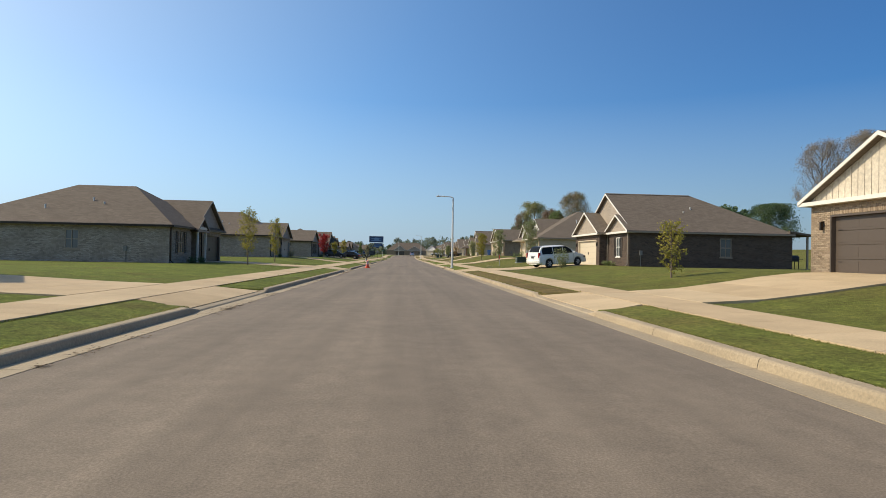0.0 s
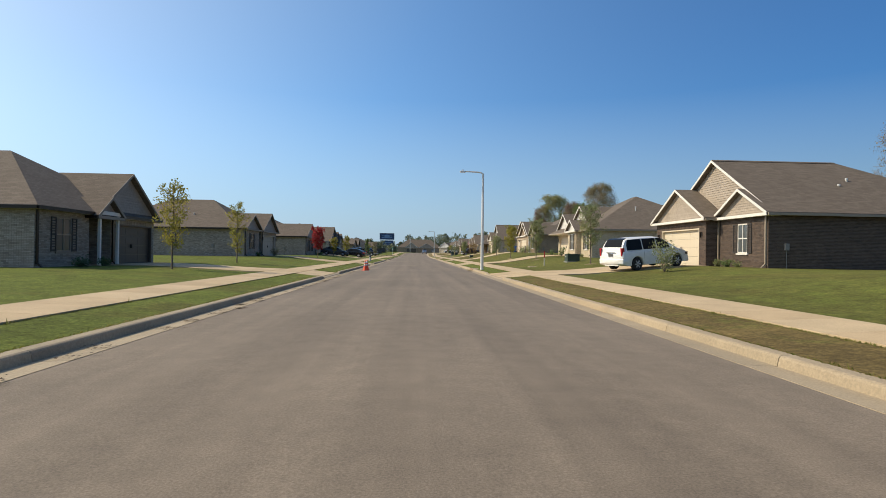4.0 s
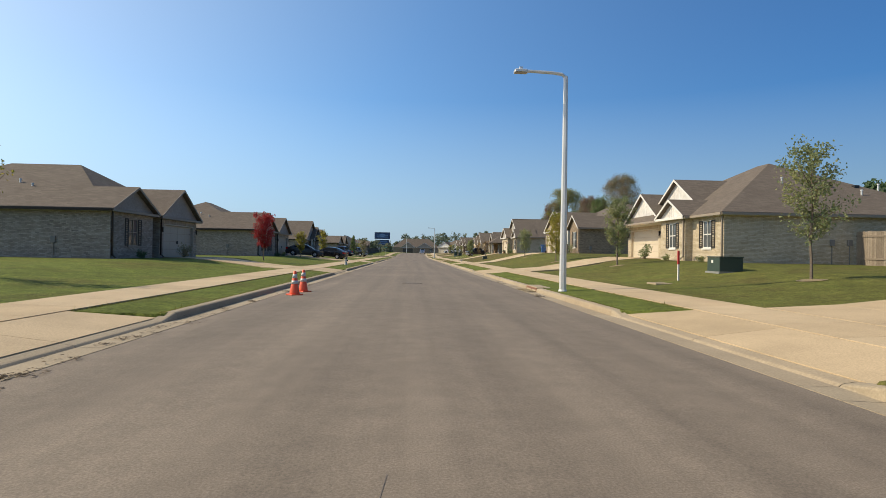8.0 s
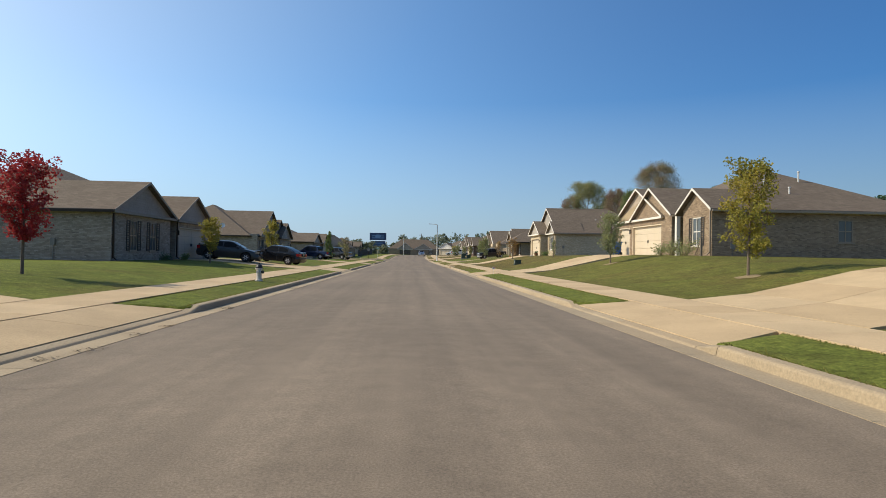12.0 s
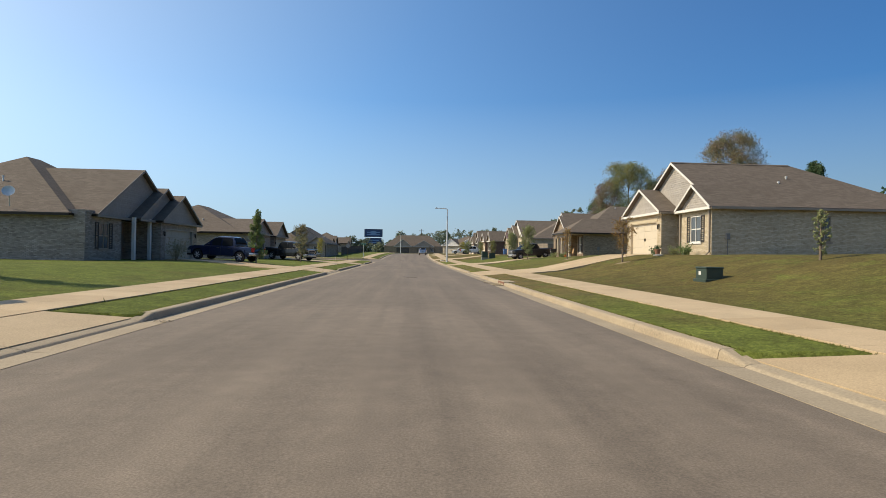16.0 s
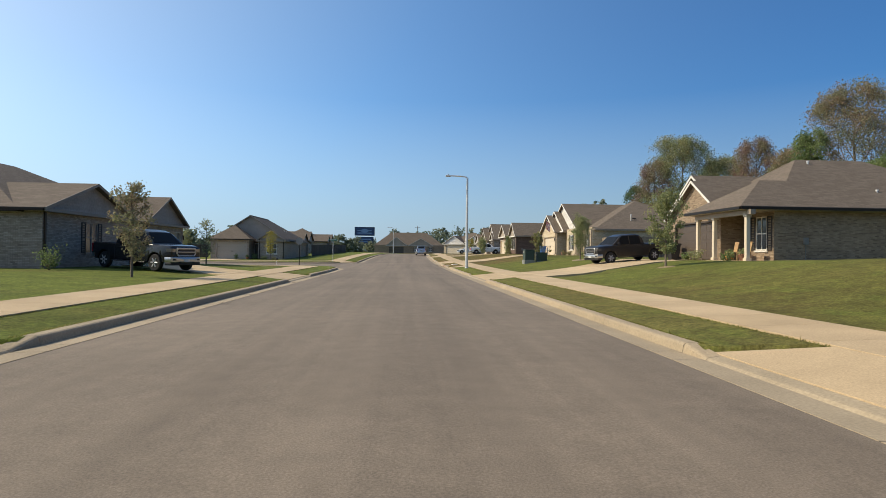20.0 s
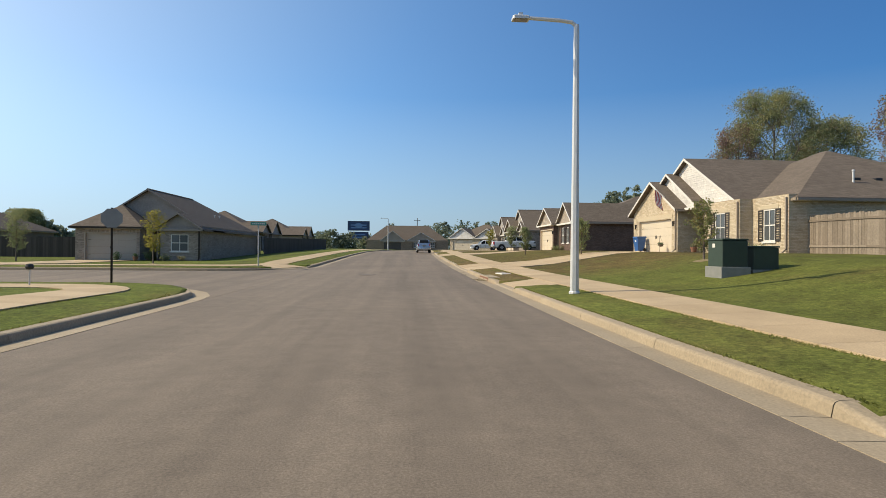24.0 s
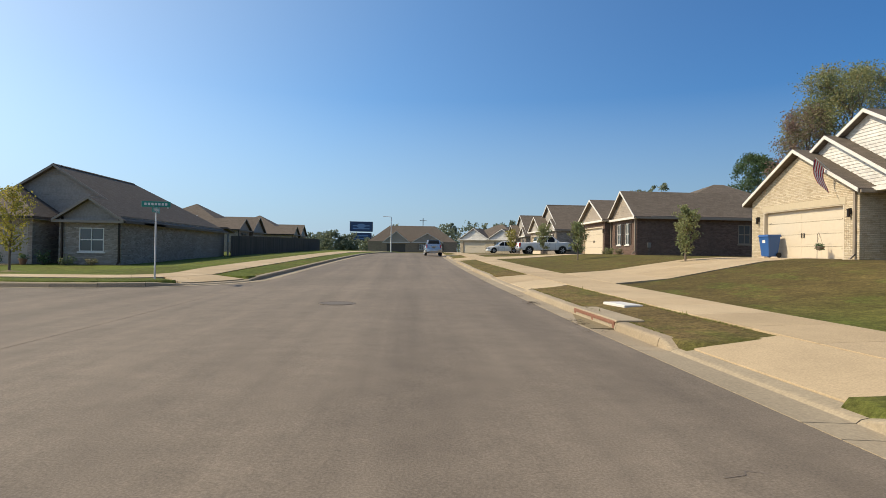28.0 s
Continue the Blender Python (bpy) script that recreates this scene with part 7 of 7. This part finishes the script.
wheeled_bin(17.5, 199.75, ground_z(17.5, 199.75) + 0.04, 8, "blue wheeled recycling bin before a garage door")
wheeled_bin(16.8, 110.0, ground_z(16.8, 110.0) + 0.04, -5, "blue wheeled recycling bin beside a garage")
wheeled_bin(17.5, 166.3, ground_z(17.5, 166.3) + 0.04, 0, "dark grey wheeled bin behind a parked pickup", DARK_PLASTIC)

# Signs
SIGN_BACK = plain("sign_aluminium", (0.27, 0.27, 0.26), 0.55, 0.15)
SIGN_RED = plain("sign_red", (0.45, 0.02, 0.025), 0.4)
SIGN_GREEN = plain("sign_green", (0.02, 0.22, 0.16), 0.4)
e = thing("stop_sign", "stop sign seen from its bare metal back", "traffic sign", (-8.1, 179.7, ground_z(-8.1, 179.7)), 20)
part("post", M().box(-0.03, 0.03, -0.03, 0.03, -0.2, 2.35), BRONZE, e)
octo = [(0.32 * math.cos(math.pi / 8 + i * math.pi / 4), 2.02 + 0.32 * math.sin(math.pi / 8 + i * math.pi / 4)) for i in range(8)]
part("plate", M().prism(octo, "y", -0.045, -0.04), SIGN_BACK, e)
part("face", M().prism([(x * 0.97, 2.02 + (z - 2.02) * 0.97) for x, z in octo], "y", -0.039, -0.037), SIGN_RED, e)
e = thing("street_sign", "two green street-name blades on a thin steel post", "street sign", (-7.0, 193.3, ground_z(-7.0, 193.3)))
part("post", M().tube((0, 0, -0.2), (0, 0, 2.2), 0.03), STEEL, e)
for t, z in ((10, 2.36), (100, 2.18)):
    b = part("name_blade", M().bbox(-0.42, 0.42, -0.012, 0.012, z - 0.09, z + 0.09, 0.004), SIGN_GREEN, e, "green street-name blade")
    b.matrix_basis = pose(0, 0, 0, 0, 0, t)
    for k in range(7):
        part("letter_bar", M().box(-0.34 + k * 0.1, -0.27 + k * 0.1, -0.0135, 0.0135, z - 0.035, z + 0.04), TRIM, b)
e = thing("yard_sign", "small white yard sign on a thin wire stake", "yard sign", (5.5, 101.1, ground_z(5.5, 101.1)))
part("stake", M().tube((0, 0, -0.05), (0, 0, 0.36), 0.006), STEEL, e)
part("card", M().box(-0.09, 0.09, -0.004, 0.004, 0.34, 0.47), TRIM, e)
for k in range(2):
    part("text_bar", M().box(-0.06, 0.06, -0.0055, -0.0045, 0.37 + 0.045 * k, 0.39 + 0.045 * k), SIGN_RED if k else BLACK, e)
e = thing("marker_post", "short thin marker post with a dark round cap", "post", (-9.6, 178.2, ground_z(-9.6, 178.2)))
part("stake", M().tube((0, 0, -0.1), (0, 0, 0.52), 0.022), STEEL, e)
part("cap", M().lathe([(0.0, 0.46), (0.085, 0.48), (0.11, 0.55), (0.085, 0.62), (0.0, 0.64)]), DARK_PLASTIC, e, "dark round cap")
e = thing("marker_post", "short marker post, red above and white below", "post", (10.3, 60.0, ground_z(10.3, 60.0)))
part("post", M().bbox(-0.032, 0.032, -0.032, 0.032, -0.2, 0.62), TRIM, e)
part("top", M().bbox(-0.036, 0.036, -0.036, 0.036, 0.622, 1.15), SIGN_RED, e, "red upper half")

# Big roadside sign far off
SCREEN = plain("sign_dark_blue", (0.03, 0.045, 0.09), 0.5)
SCREEN2 = plain("sign_blue", (0.03, 0.06, 0.14), 0.5)
PALE_BLUE = plain("sign_pale", (0.16, 0.26, 0.42), 0.5)
e = thing("roadside_sign", "double-panel dark blue roadside sign far away", "sign", (-21.9, 460.0, 1.0))
for s in (-1, 1):
    part("post", M().box(s * 2.6 - 0.35, s * 2.6 + 0.35, -0.3, 0.3, -1, 6.0), BLACK, e)
for z0, z1, w in ((5.2, 9.6, 5.1), (10.2, 15.2, 5.7)):
    p = part("panel", M().bbox(-w, w, -0.5, 0.5, z0, z1, 0.05), SCREEN, e)
    part("screen", M().box(-w + 0.5, w - 0.5, -0.53, -0.502, z0 + 0.4, z1 - 0.4), SCREEN2, p)
    for k in range(2):
        part("text_bar", M().box(-w + 1.6, w - 1.6, -0.55, -0.532, z0 + 1.2 + k * 1.4, z0 + 1.8 + k * 1.4), PALE_BLUE, p)
part("crest", M().prism([(2.2 * math.cos(t), 13.0 + 1.1 * math.sin(t)) for t in (math.pi * i / 9 for i in range(18))], "y", -0.58, -0.552), PALE_BLUE, e)

# Manholes and storm inlets
IRON = plain("cast_iron", (0.15, 0.125, 0.10), 0.8, 0.2, scale=12, vary=0.25)
RUST = plain("rusty_iron", (0.22, 0.10, 0.06), 0.85, scale=12, vary=0.3)
for x, y in ((0.0, 62.2), (0.4, 130.4), (-0.6, 187.6)):
    e = thing("manhole", "round cast-iron manhole cover set in the asphalt", "manhole", (x, y, zr(y) + 0.05 * (1 - abs(x) / 4.02)), 0, "manholes")
    part("rim", M().lathe([(0.42, -0.02), (0.42, 0.008), (0.36, 0.010), (0.36, -0.02)], k=22), IRON, e)
    part("cover", M().lathe([(0.355, -0.02), (0.355, 0.006), (0.30, 0.012), (0.02, 0.012)], k=22), IRON, e)
for y0, y1 in INLETS:
    e = thing("storm_inlet", "rusty cast-iron storm drain inlet in the kerb", "storm drain", (KERB_OUT, (y0 + y1) / 2, zr(y0)), 0, "storm inlets")
    w = (y1 - y0) / 2
    part("hood", M().bbox(-0.20, 0.30, -w, w, 0.118, 0.160, 0.015), KERB, e, "worn concrete hood slab")
    part("lintel", M().bbox(-0.215, -0.165, -w * 0.95, w * 0.95, 0.075, 0.135, 0.01), RUST, e, "rusty iron lintel")
    for k in (-1, 0, 1):
        part("jamb", M().box(-0.21, -0.16, k * w * 0.9 - 0.05, k * w * 0.9 + 0.05, -0.01, 0.074), RUST, e)
    part("throat", M().box(-0.18, -0.165, -w * 0.88, w * 0.88, -0.008, 0.074), BLACK, e, "dark open throat")
    part("apron", M().box(-0.62, -0.21, -w * 0.95, w * 0.95, -0.008, 0.012), EARTH, e, "dirty sunken gutter apron")
e = thing("valve_cover", "white plastic valve cover lying in the verge", "cover", (5.5, 186.6, ground_z(5.5, 186.6)), 10)
part("lid", M().bbox(-0.22, 0.22, -0.42, 0.42, -0.02, 0.035), TRIM, e)
e = thing("meter_cover", "pale concrete meter cover in the lawn", "cover", (9.2, 59.2, ground_z(9.2, 59.2)), 0)
part("lid", M().bbox(-0.32, 0.32, -0.4, 0.4, -0.02, 0.035), KERB, e)
e = thing("well_cover", "pale round cover in the lawn by a shrub", "cover", (14.6, 131.6, ground_z(14.6, 131.6)), 0)
part("lid", M().lathe([(0.3, -0.02), (0.3, 0.05), (0.1, 0.09), (0.01, 0.09)], k=14), PAD, e)

# Fences
WOOD = piece("fence_board_wood", [(0.20, 0.16, 0.118), (0.26, 0.21, 0.156), (0.31, 0.255, 0.193)], 0.9, False, 18, 0.4)
BOARD_H = 1.8


def fence(p, q, label, mat=None, h=BOARD_H, name="fence"):
    (x0, y0), (x1, y1) = p, q
    L = math.hypot(x1 - x0, y1 - y0)
    e = thing(name, label, "fence", (x0, y0, 0), math.degrees(math.atan2(y1 - y0, x1 - x0)))
    g = lambda t: ground_z(x0 + (x1 - x0) * t / L, y0 + (y1 - y0) * t / L)
    rng = random.Random(int(L * 100))
    n = int(L / 0.145)
    for i in range(n):
        a = i * L / n
        z = g(a)
        t = h + rng.uniform(-0.025, 0.025)
        part("board", M().prism([(a + 0.004, z - 0.05), (a + L / n - 0.006, z - 0.05), (a + L / n - 0.006, z + t - 0.03), (a + L / n - 0.03, z + t), (a + 0.03, z + t), (a + 0.004, z + t - 0.03)], "y", rng.uniform(-0.004, 0.004), 0.02), mat or WOOD, e)
    for zz in (0.3, h - 0.3):
        k = max(1, int(L / 2.4))
        for i in range(k):
            a, b = L * i / k, L * (i + 1) / k
            part("rail", M().loft([[(a, 0.021, g(a) + zz), (a, 0.06, g(a) + zz), (a, 0.06, g(a) + zz + 0.09), (a, 0.021, g(a) + zz + 0.09)], [(b, 0.021, g(b) + zz), (b, 0.06, g(b) + zz), (b, 0.06, g(b) + zz + 0.09), (b, 0.021, g(b) + zz + 0.09)]]), WOOD, e)
    return e


fence((20.3, 180.2), (20.3, 186.95), "weathered grey-brown wooden privacy fence")
fence((34.0, 180.2), (20.35, 180.2), "weathered wooden privacy fence in shade")
fence((24.0, 62.6), (24.0, 67.9), "weathered wooden privacy fence beside a cream house")
DARK_WOOD = piece("dark_fence_board", [(0.050, 0.040, 0.032), (0.075, 0.060, 0.048), (0.10, 0.08, 0.064)], 0.9, False, 18, 0.4)
fence((-14.3, 225.0), (-13.2, 268.0), "long dark-stained wooden fence along a back yard", DARK_WOOD)
fence((-70.0, 214.0), (-27.0, 214.0), "dark-stained wooden fence behind a far lawn", DARK_WOOD)

# The far houses that close the street
def front_house(x, y, z, w, depth, brick, siding, label, door, du, dw, gab, peak, windows=(), turn=90):
    """A house whose front faces the start of the street."""
    h = House(1, 0, 0, 0, brick, siding, label)
    h.e.matrix_basis = pose(x, y, z, 0, 0, turn)
    holes = [h.garage(0, du, du + dw, mat=door, lamps=False)] + [h.win(0, *q) for q in windows]
    h.block(0, depth, 0, w, 2.9, front=holes, skin=("front",))
    hip_roof(h.e, 1, 0.6, depth, 0, w, 2.9, peak)
    for uc, half, ap in gab:
        h.gable(-0.05, 5, uc, half, 2.9, ap, siding)
    return h


front_house(14.5, 328.0, 1.3, 24.0, 12.0, "tan", "tan", "tan brick house closing the street's end", DOOR_BROWN, 14.0, 4.88, [(16.4, 3.4, 5.6), (8.0, 4.0, 5.2)], 7.4, [(4.0, 5.2, 0.7, 2.2), (9.0, 10.2, 0.7, 2.2)])
front_house(22.5, 284.0, 1.4, 12.5, 12.0, "cream", "white", "pale brick house with white gables at the bend", DOOR_CREAM, 6.9, 4.88, [(9.4, 3.2, 5.0), (3.2, 3.0, 4.8)], 6.0, [(1.7, 2.6, 0.7, 2.2), (3.6, 4.5, 0.7, 2.2)], turn=58)
house_twin_gable(1, 19.5, 262.0, 1.4, "grey", "grey", "grey brick house far along the street", w=11.4, singles=0)
house_hip_gables(-1, 19.0, 243.0, 1.0, "grey", "grey", "grey-brown brick house behind a dark fence", w=12.0)
house_hip_gables(-1, 18.0, 270.0, 1.3, "grey", "grey", "grey-brown brick house far along the street", w=12.0)
front_house(-40.0, 219.0, 0.4, 13.0, 12.0, "grey", "grey", "low grey house behind a back fence", DOOR_CREAM, 7.0, 4.6, [], 5.8)

# Flag, pots and porch things
FLAG_RED, FLAG_WHITE, FLAG_BLUE = plain("flag_red", (0.42, 0.04, 0.05), 0.8), plain("flag_white", (0.68, 0.66, 0.62), 0.8), plain("flag_navy", (0.03, 0.04, 0.14), 0.8)
e = thing("flag", "striped red and white flag hanging from a gable", "flag", (17.62, 196.3, 5.0))
part("staff", M().tube((0.3, 0, -0.40), (-0.58, 0, 0.32), 0.018), STEEL, e)
for k in range(9):
    m = M()
    u0, u1 = -0.55 + k * 0.05, -0.55 + (k + 1) * 0.05
    dep = 1.0
    pts = [(u - 0.10 * t, 0.10 * math.sin(5 * t + 2 * u) - 0.30 * t + 0.15, (0.29 - (u + 0.55) * 0.85) - dep * t) for t in (0, 0.2, 0.4, 0.6, 0.8, 1.0) for u in (u0, u1)]
    m.shell([(x, y, z) for x, y, z in pts], [(2 * i, 2 * i + 1, 2 * i + 3, 2 * i + 2) for i in range(5)], 0.004)
    part("stripe", m, FLAG_RED if k % 2 == 0 else FLAG_WHITE, e)
part("canton", M().shell([(-0.556, 0.13, 0.29), (-0.362, 0.135, 0.13), (-0.39, 0.135, -0.27), (-0.59, 0.12, -0.12)], [(0, 1, 2, 3)], 0.004), FLAG_BLUE, e)
x, y = 17.6, 196.75
e = thing("hanging_basket", "dark round hanging basket on a thin hook beside a garage door", "hanging basket", (x, y, ground_z(x, y) + 0.03))
part("hook", M().tube((0, 0.14, -0.1), (0, 0.14, 0.98), 0.009).tube((0, 0.14, 0.98), (0, 0.06, 1.05), 0.009).tube((0, 0.06, 1.05), (0, 0, 0.97), 0.009), BLACK, e)
part("basket", M().lathe([(0.0, 0.32), (0.12, 0.36), (0.17, 0.47), (0.16, 0.50), (0.0, 0.49)]).tube((-0.15, 0, 0.5), (0, 0, 0.97), 0.004).tube((0.15, 0, 0.5), (0, 0, 0.97), 0.004), BARK, e, "brown woven basket")
v, f = leaf_quads(np.random.default_rng(77), np.array([(0, 0, 0.53), (0.09, 0.05, 0.50), (-0.09, 0, 0.50), (0, -0.09, 0.46)]), np.full(4, 0.06), 260, 0.06)
part("plant", leaf_mesh("plant", v, f, LEAF["dark"]), None, e)
CLAY = plain("clay_pot", (0.25, 0.12, 0.07), 0.8)
for x, y, c in ((18.3, 193.9, "rust"), (-19.6, 206.6, "dark"), (15.7, 134.2, "dark"), (17.1, 159.6, "olive"), (17.0, 158.3, "olive")):
    z = ground_z(x, y) + 0.02
    e = thing("flower_pot", "clay pot with a low plant by the wall", "plant pot", (x, y, z), 0, "plant pots")
    part("pot", M().lathe([(0.13, 0), (0.19, 0.26), (0.21, 0.27), (0.21, 0.32), (0.17, 0.32), (0.15, 0.25), (0.01, 0.24)], k=14), CLAY, e, smooth=False)
    rr = np.random.default_rng(int(y * 10))
    v, f = leaf_quads(rr, np.array([(0, 0, 0.42), (0.1, 0.05, 0.38), (-0.1, 0, 0.4), (0, -0.1, 0.45)]), np.full(4, 0.08), 160, 0.08)
    v[:, 2] = np.maximum(v[:, 2], 0.26)
    part("plant", leaf_mesh("plant", v, f, LEAF[c]), None, e)
CHAIR_WOOD = plain("chair_wood", (0.38, 0.24, 0.11), 0.6)
for y, t in ((158.9, 180), (160.0, 170)):
    e = thing("porch_chair", "light wooden chair on the porch", "chair", (17.45, y, 1.147), t, "porch chairs")
    part("seat", M().bbox(-0.24, 0.24, -0.24, 0.24, 0.40, 0.44), CHAIR_WOOD, e)
    for a in (-0.21, 0.21):
        for b in (-0.21, 0.21):
            part("leg", M().box(a - 0.02, a + 0.02, b - 0.02, b + 0.02, 0, 0.399), CHAIR_WOOD, e)
    part("backrest", M().prism([(-0.24, 0.442), (-0.20, 0.442), (-0.30, 0.95), (-0.34, 0.95)], "y", -0.23, 0.23), CHAIR_WOOD, e)
PUMPKIN = plain("pumpkin_skin", (0.62, 0.20, 0.03), 0.5)
e = thing("pumpkin", "orange pumpkin on the porch step", "pumpkin", (16.9, 159.3, 1.147))
part("shell", M().lathe([(0.05, 0.0), (0.16, 0.04), (0.19, 0.12), (0.16, 0.21), (0.05, 0.25)], k=12), PUMPKIN, e, smooth=True)
part("stalk", M().tube((0, 0, 0.24), (0.02, 0, 0.32), 0.02, 0.015, 6), BARK, e)
# tree stake by the tan house
e = thing("support_frame", "leaning wooden brace against a post on the lawn", "wooden brace", (15.6, 94.6, ground_z(15.6, 94.6)))
part("post", M().box(-0.05, 0.05, -0.05, 0.05, -0.2, 0.95), WOOD, e)
part("brace", M().tube((0, 0.7, 0.0), (0, 0.04, 0.85), 0.035, None, 6), WOOD, e)

# Utility poles and wires behind the eastern gardens
for x, y, h in ((66.0, 78.0, 11.0), (70.0, 130.0, 12.0), (3.0 + xr(300), 360.0, 11.0)):
    e = thing("utility_pole", "distant wooden utility pole with a crossarm", "utility pole", (x, y, 1.5), 0, "utility poles")
    part("pole", M().tube((0, 0, 0), (0, 0, h), 0.16, 0.11), BARK, e)
    part("crossarm", M().box(-1.1, 1.1, -0.07, 0.07, h - 0.9, h - 0.75), BARK, e)
    for k in (-0.9, 0, 0.9):
        part("insulator", M().tube((k, 0, h - 0.75), (k, 0, h - 0.55), 0.05), STEEL, e)
for k in (-0.9, 0.9):
    m = M()
    p0, p1 = Vector((66 + k, 78, 11.95)), Vector((70 + k, 130, 12.95))
    pts = [p0.lerp(p1, i / 12) - Vector((0, 0, 1.2 * 4 * (i / 12) * (1 - i / 12))) for i in range(13)]
    for p, q in zip(pts, pts[1:]):
        m.tube(p, q, 0.02, None, 4)
    solid("power_line", m, BLACK, "thin sagging overhead power line", "cable", group="power lines")


# Dirt and fallen leaves in the gutters
def litter():
    rng = np.random.default_rng(21)
    cs, sp = [], []
    for side, x, lo, hi, n in ((-1, 4.02, 2, 62, 60), (-1, 4.2, 20, 60, 40), (1, 4.05, 56, 66, 14), (-1, 4.05, 62, 175, 26), (1, 4.05, 120, 130, 8), (1, 4.0, 182, 200, 12)):
        for y in rng.uniform(lo, hi, n):
            cs.append((side * (x + rng.normal(0, 0.05)), y, zr(y) + 0.012)), sp.append(rng.uniform(0.05, 0.16))
    v, f = leaf_quads(rng, np.array(cs), np.array(sp), 5200, 0.055)
    y = v[:, 1]
    v[:, 2] = np.interp(y, [p[0] for p in ROAD_Z], [p[1] for p in ROAD_Z]) + 0.010 + np.abs(v[:, 2] - np.interp(y, [p[0] for p in ROAD_Z], [p[1] for p in ROAD_Z])) * 0.12
    tagged(new("leaf_litter", leaf_mesh("leaf_litter", v, f, make_leaf("fallen_leaves", [(0.0, (0.045, 0.032, 0.02)), (0.6, (0.10, 0.07, 0.04)), (1.0, (0.20, 0.13, 0.06))]))), "fallen leaves and dirt along the gutters", "leaf litter", kind="stuff")


litter()


# Cracks and seams in the asphalt
def cracks():
    rng = random.Random(31)
    m = M()

    def line(x, y, x1, y1, wob, w):
        k = max(4, int(math.hypot(x1 - x, y1 - y) / 0.35))
        pts = []
        for i in range(k + 1):
            t = i / k
            pts.append((x + (x1 - x) * t + rng.uniform(-wob, wob), y + (y1 - y) * t + rng.uniform(-wob, wob)))
        for (a, b), (c, d) in zip(pts, pts[1:]):
            L = math.hypot(c - a, d - b) + 1e-6
            nx, ny = -(d - b) / L * w, (c - a) / L * w
            z = lambda px, py: zr(py) + 0.05 * (1 - min(1, abs(px - xr(py)) / 4.02)) + 0.004
            m.add([(a - nx, b - ny, z(a, b)), (a + nx, b + ny, z(a, b)), (c + nx, d + ny, z(c, d)), (c - nx, d - ny, z(c, d))], [(0, 1, 2, 3)])
    y = 9.0
    while y < 34:
        L = rng.uniform(6, 18)
        line(-0.2 + rng.uniform(-0.1, 0.1), y, -0.2 + rng.uniform(-0.1, 0.1), y + L, 0.02, 0.0025)
        y += L + rng.uniform(4, 14)
    for y in (14, 33, 47, 71, 92, 108, 126, 128.5, 147, 163, 178, 188, 204):
        a, b = sorted((rng.uniform(-3.9, 3.9), rng.uniform(-3.9, 3.9)))
        line(a, y, b, y + rng.uniform(-1.2, 1.2), 0.06, 0.0035)
    ob = solid("road_cracks", m, CRACK, "thin dark cracks and seams in the asphalt", "cracks", kind="stuff")


CRACK = plain("crack_filler", (0.16, 0.132, 0.108), 0.9)
cracks()
GRILL = plain("grill_black", (0.02, 0.02, 0.02), 0.4)
e = thing("barbecue_grill", "black barbecue grill on a back patio", "grill", (31.4, 43.6, ground_z(31.4, 43.6)))
part("body", M().bbox(-0.4, 0.4, -0.28, 0.28, 0.62, 0.86), GRILL, e)
part("lid", M().prism([(-0.28, 0.862), (-0.26, 1.02), (-0.12, 1.12), (0.12, 1.12), (0.26, 1.02), (0.28, 0.862)], "x", -0.4, 0.4), GRILL, e)
for a in (-0.36, 0.36):
    for b in (-0.24, 0.24):
        part("leg", M().box(a - 0.02, a + 0.02, b - 0.02, b + 0.02, 0, 0.619), GRILL, e)
part("side_shelf", M().box(0.402, 0.75, -0.24, 0.24, 0.8, 0.83), GRILL, e)
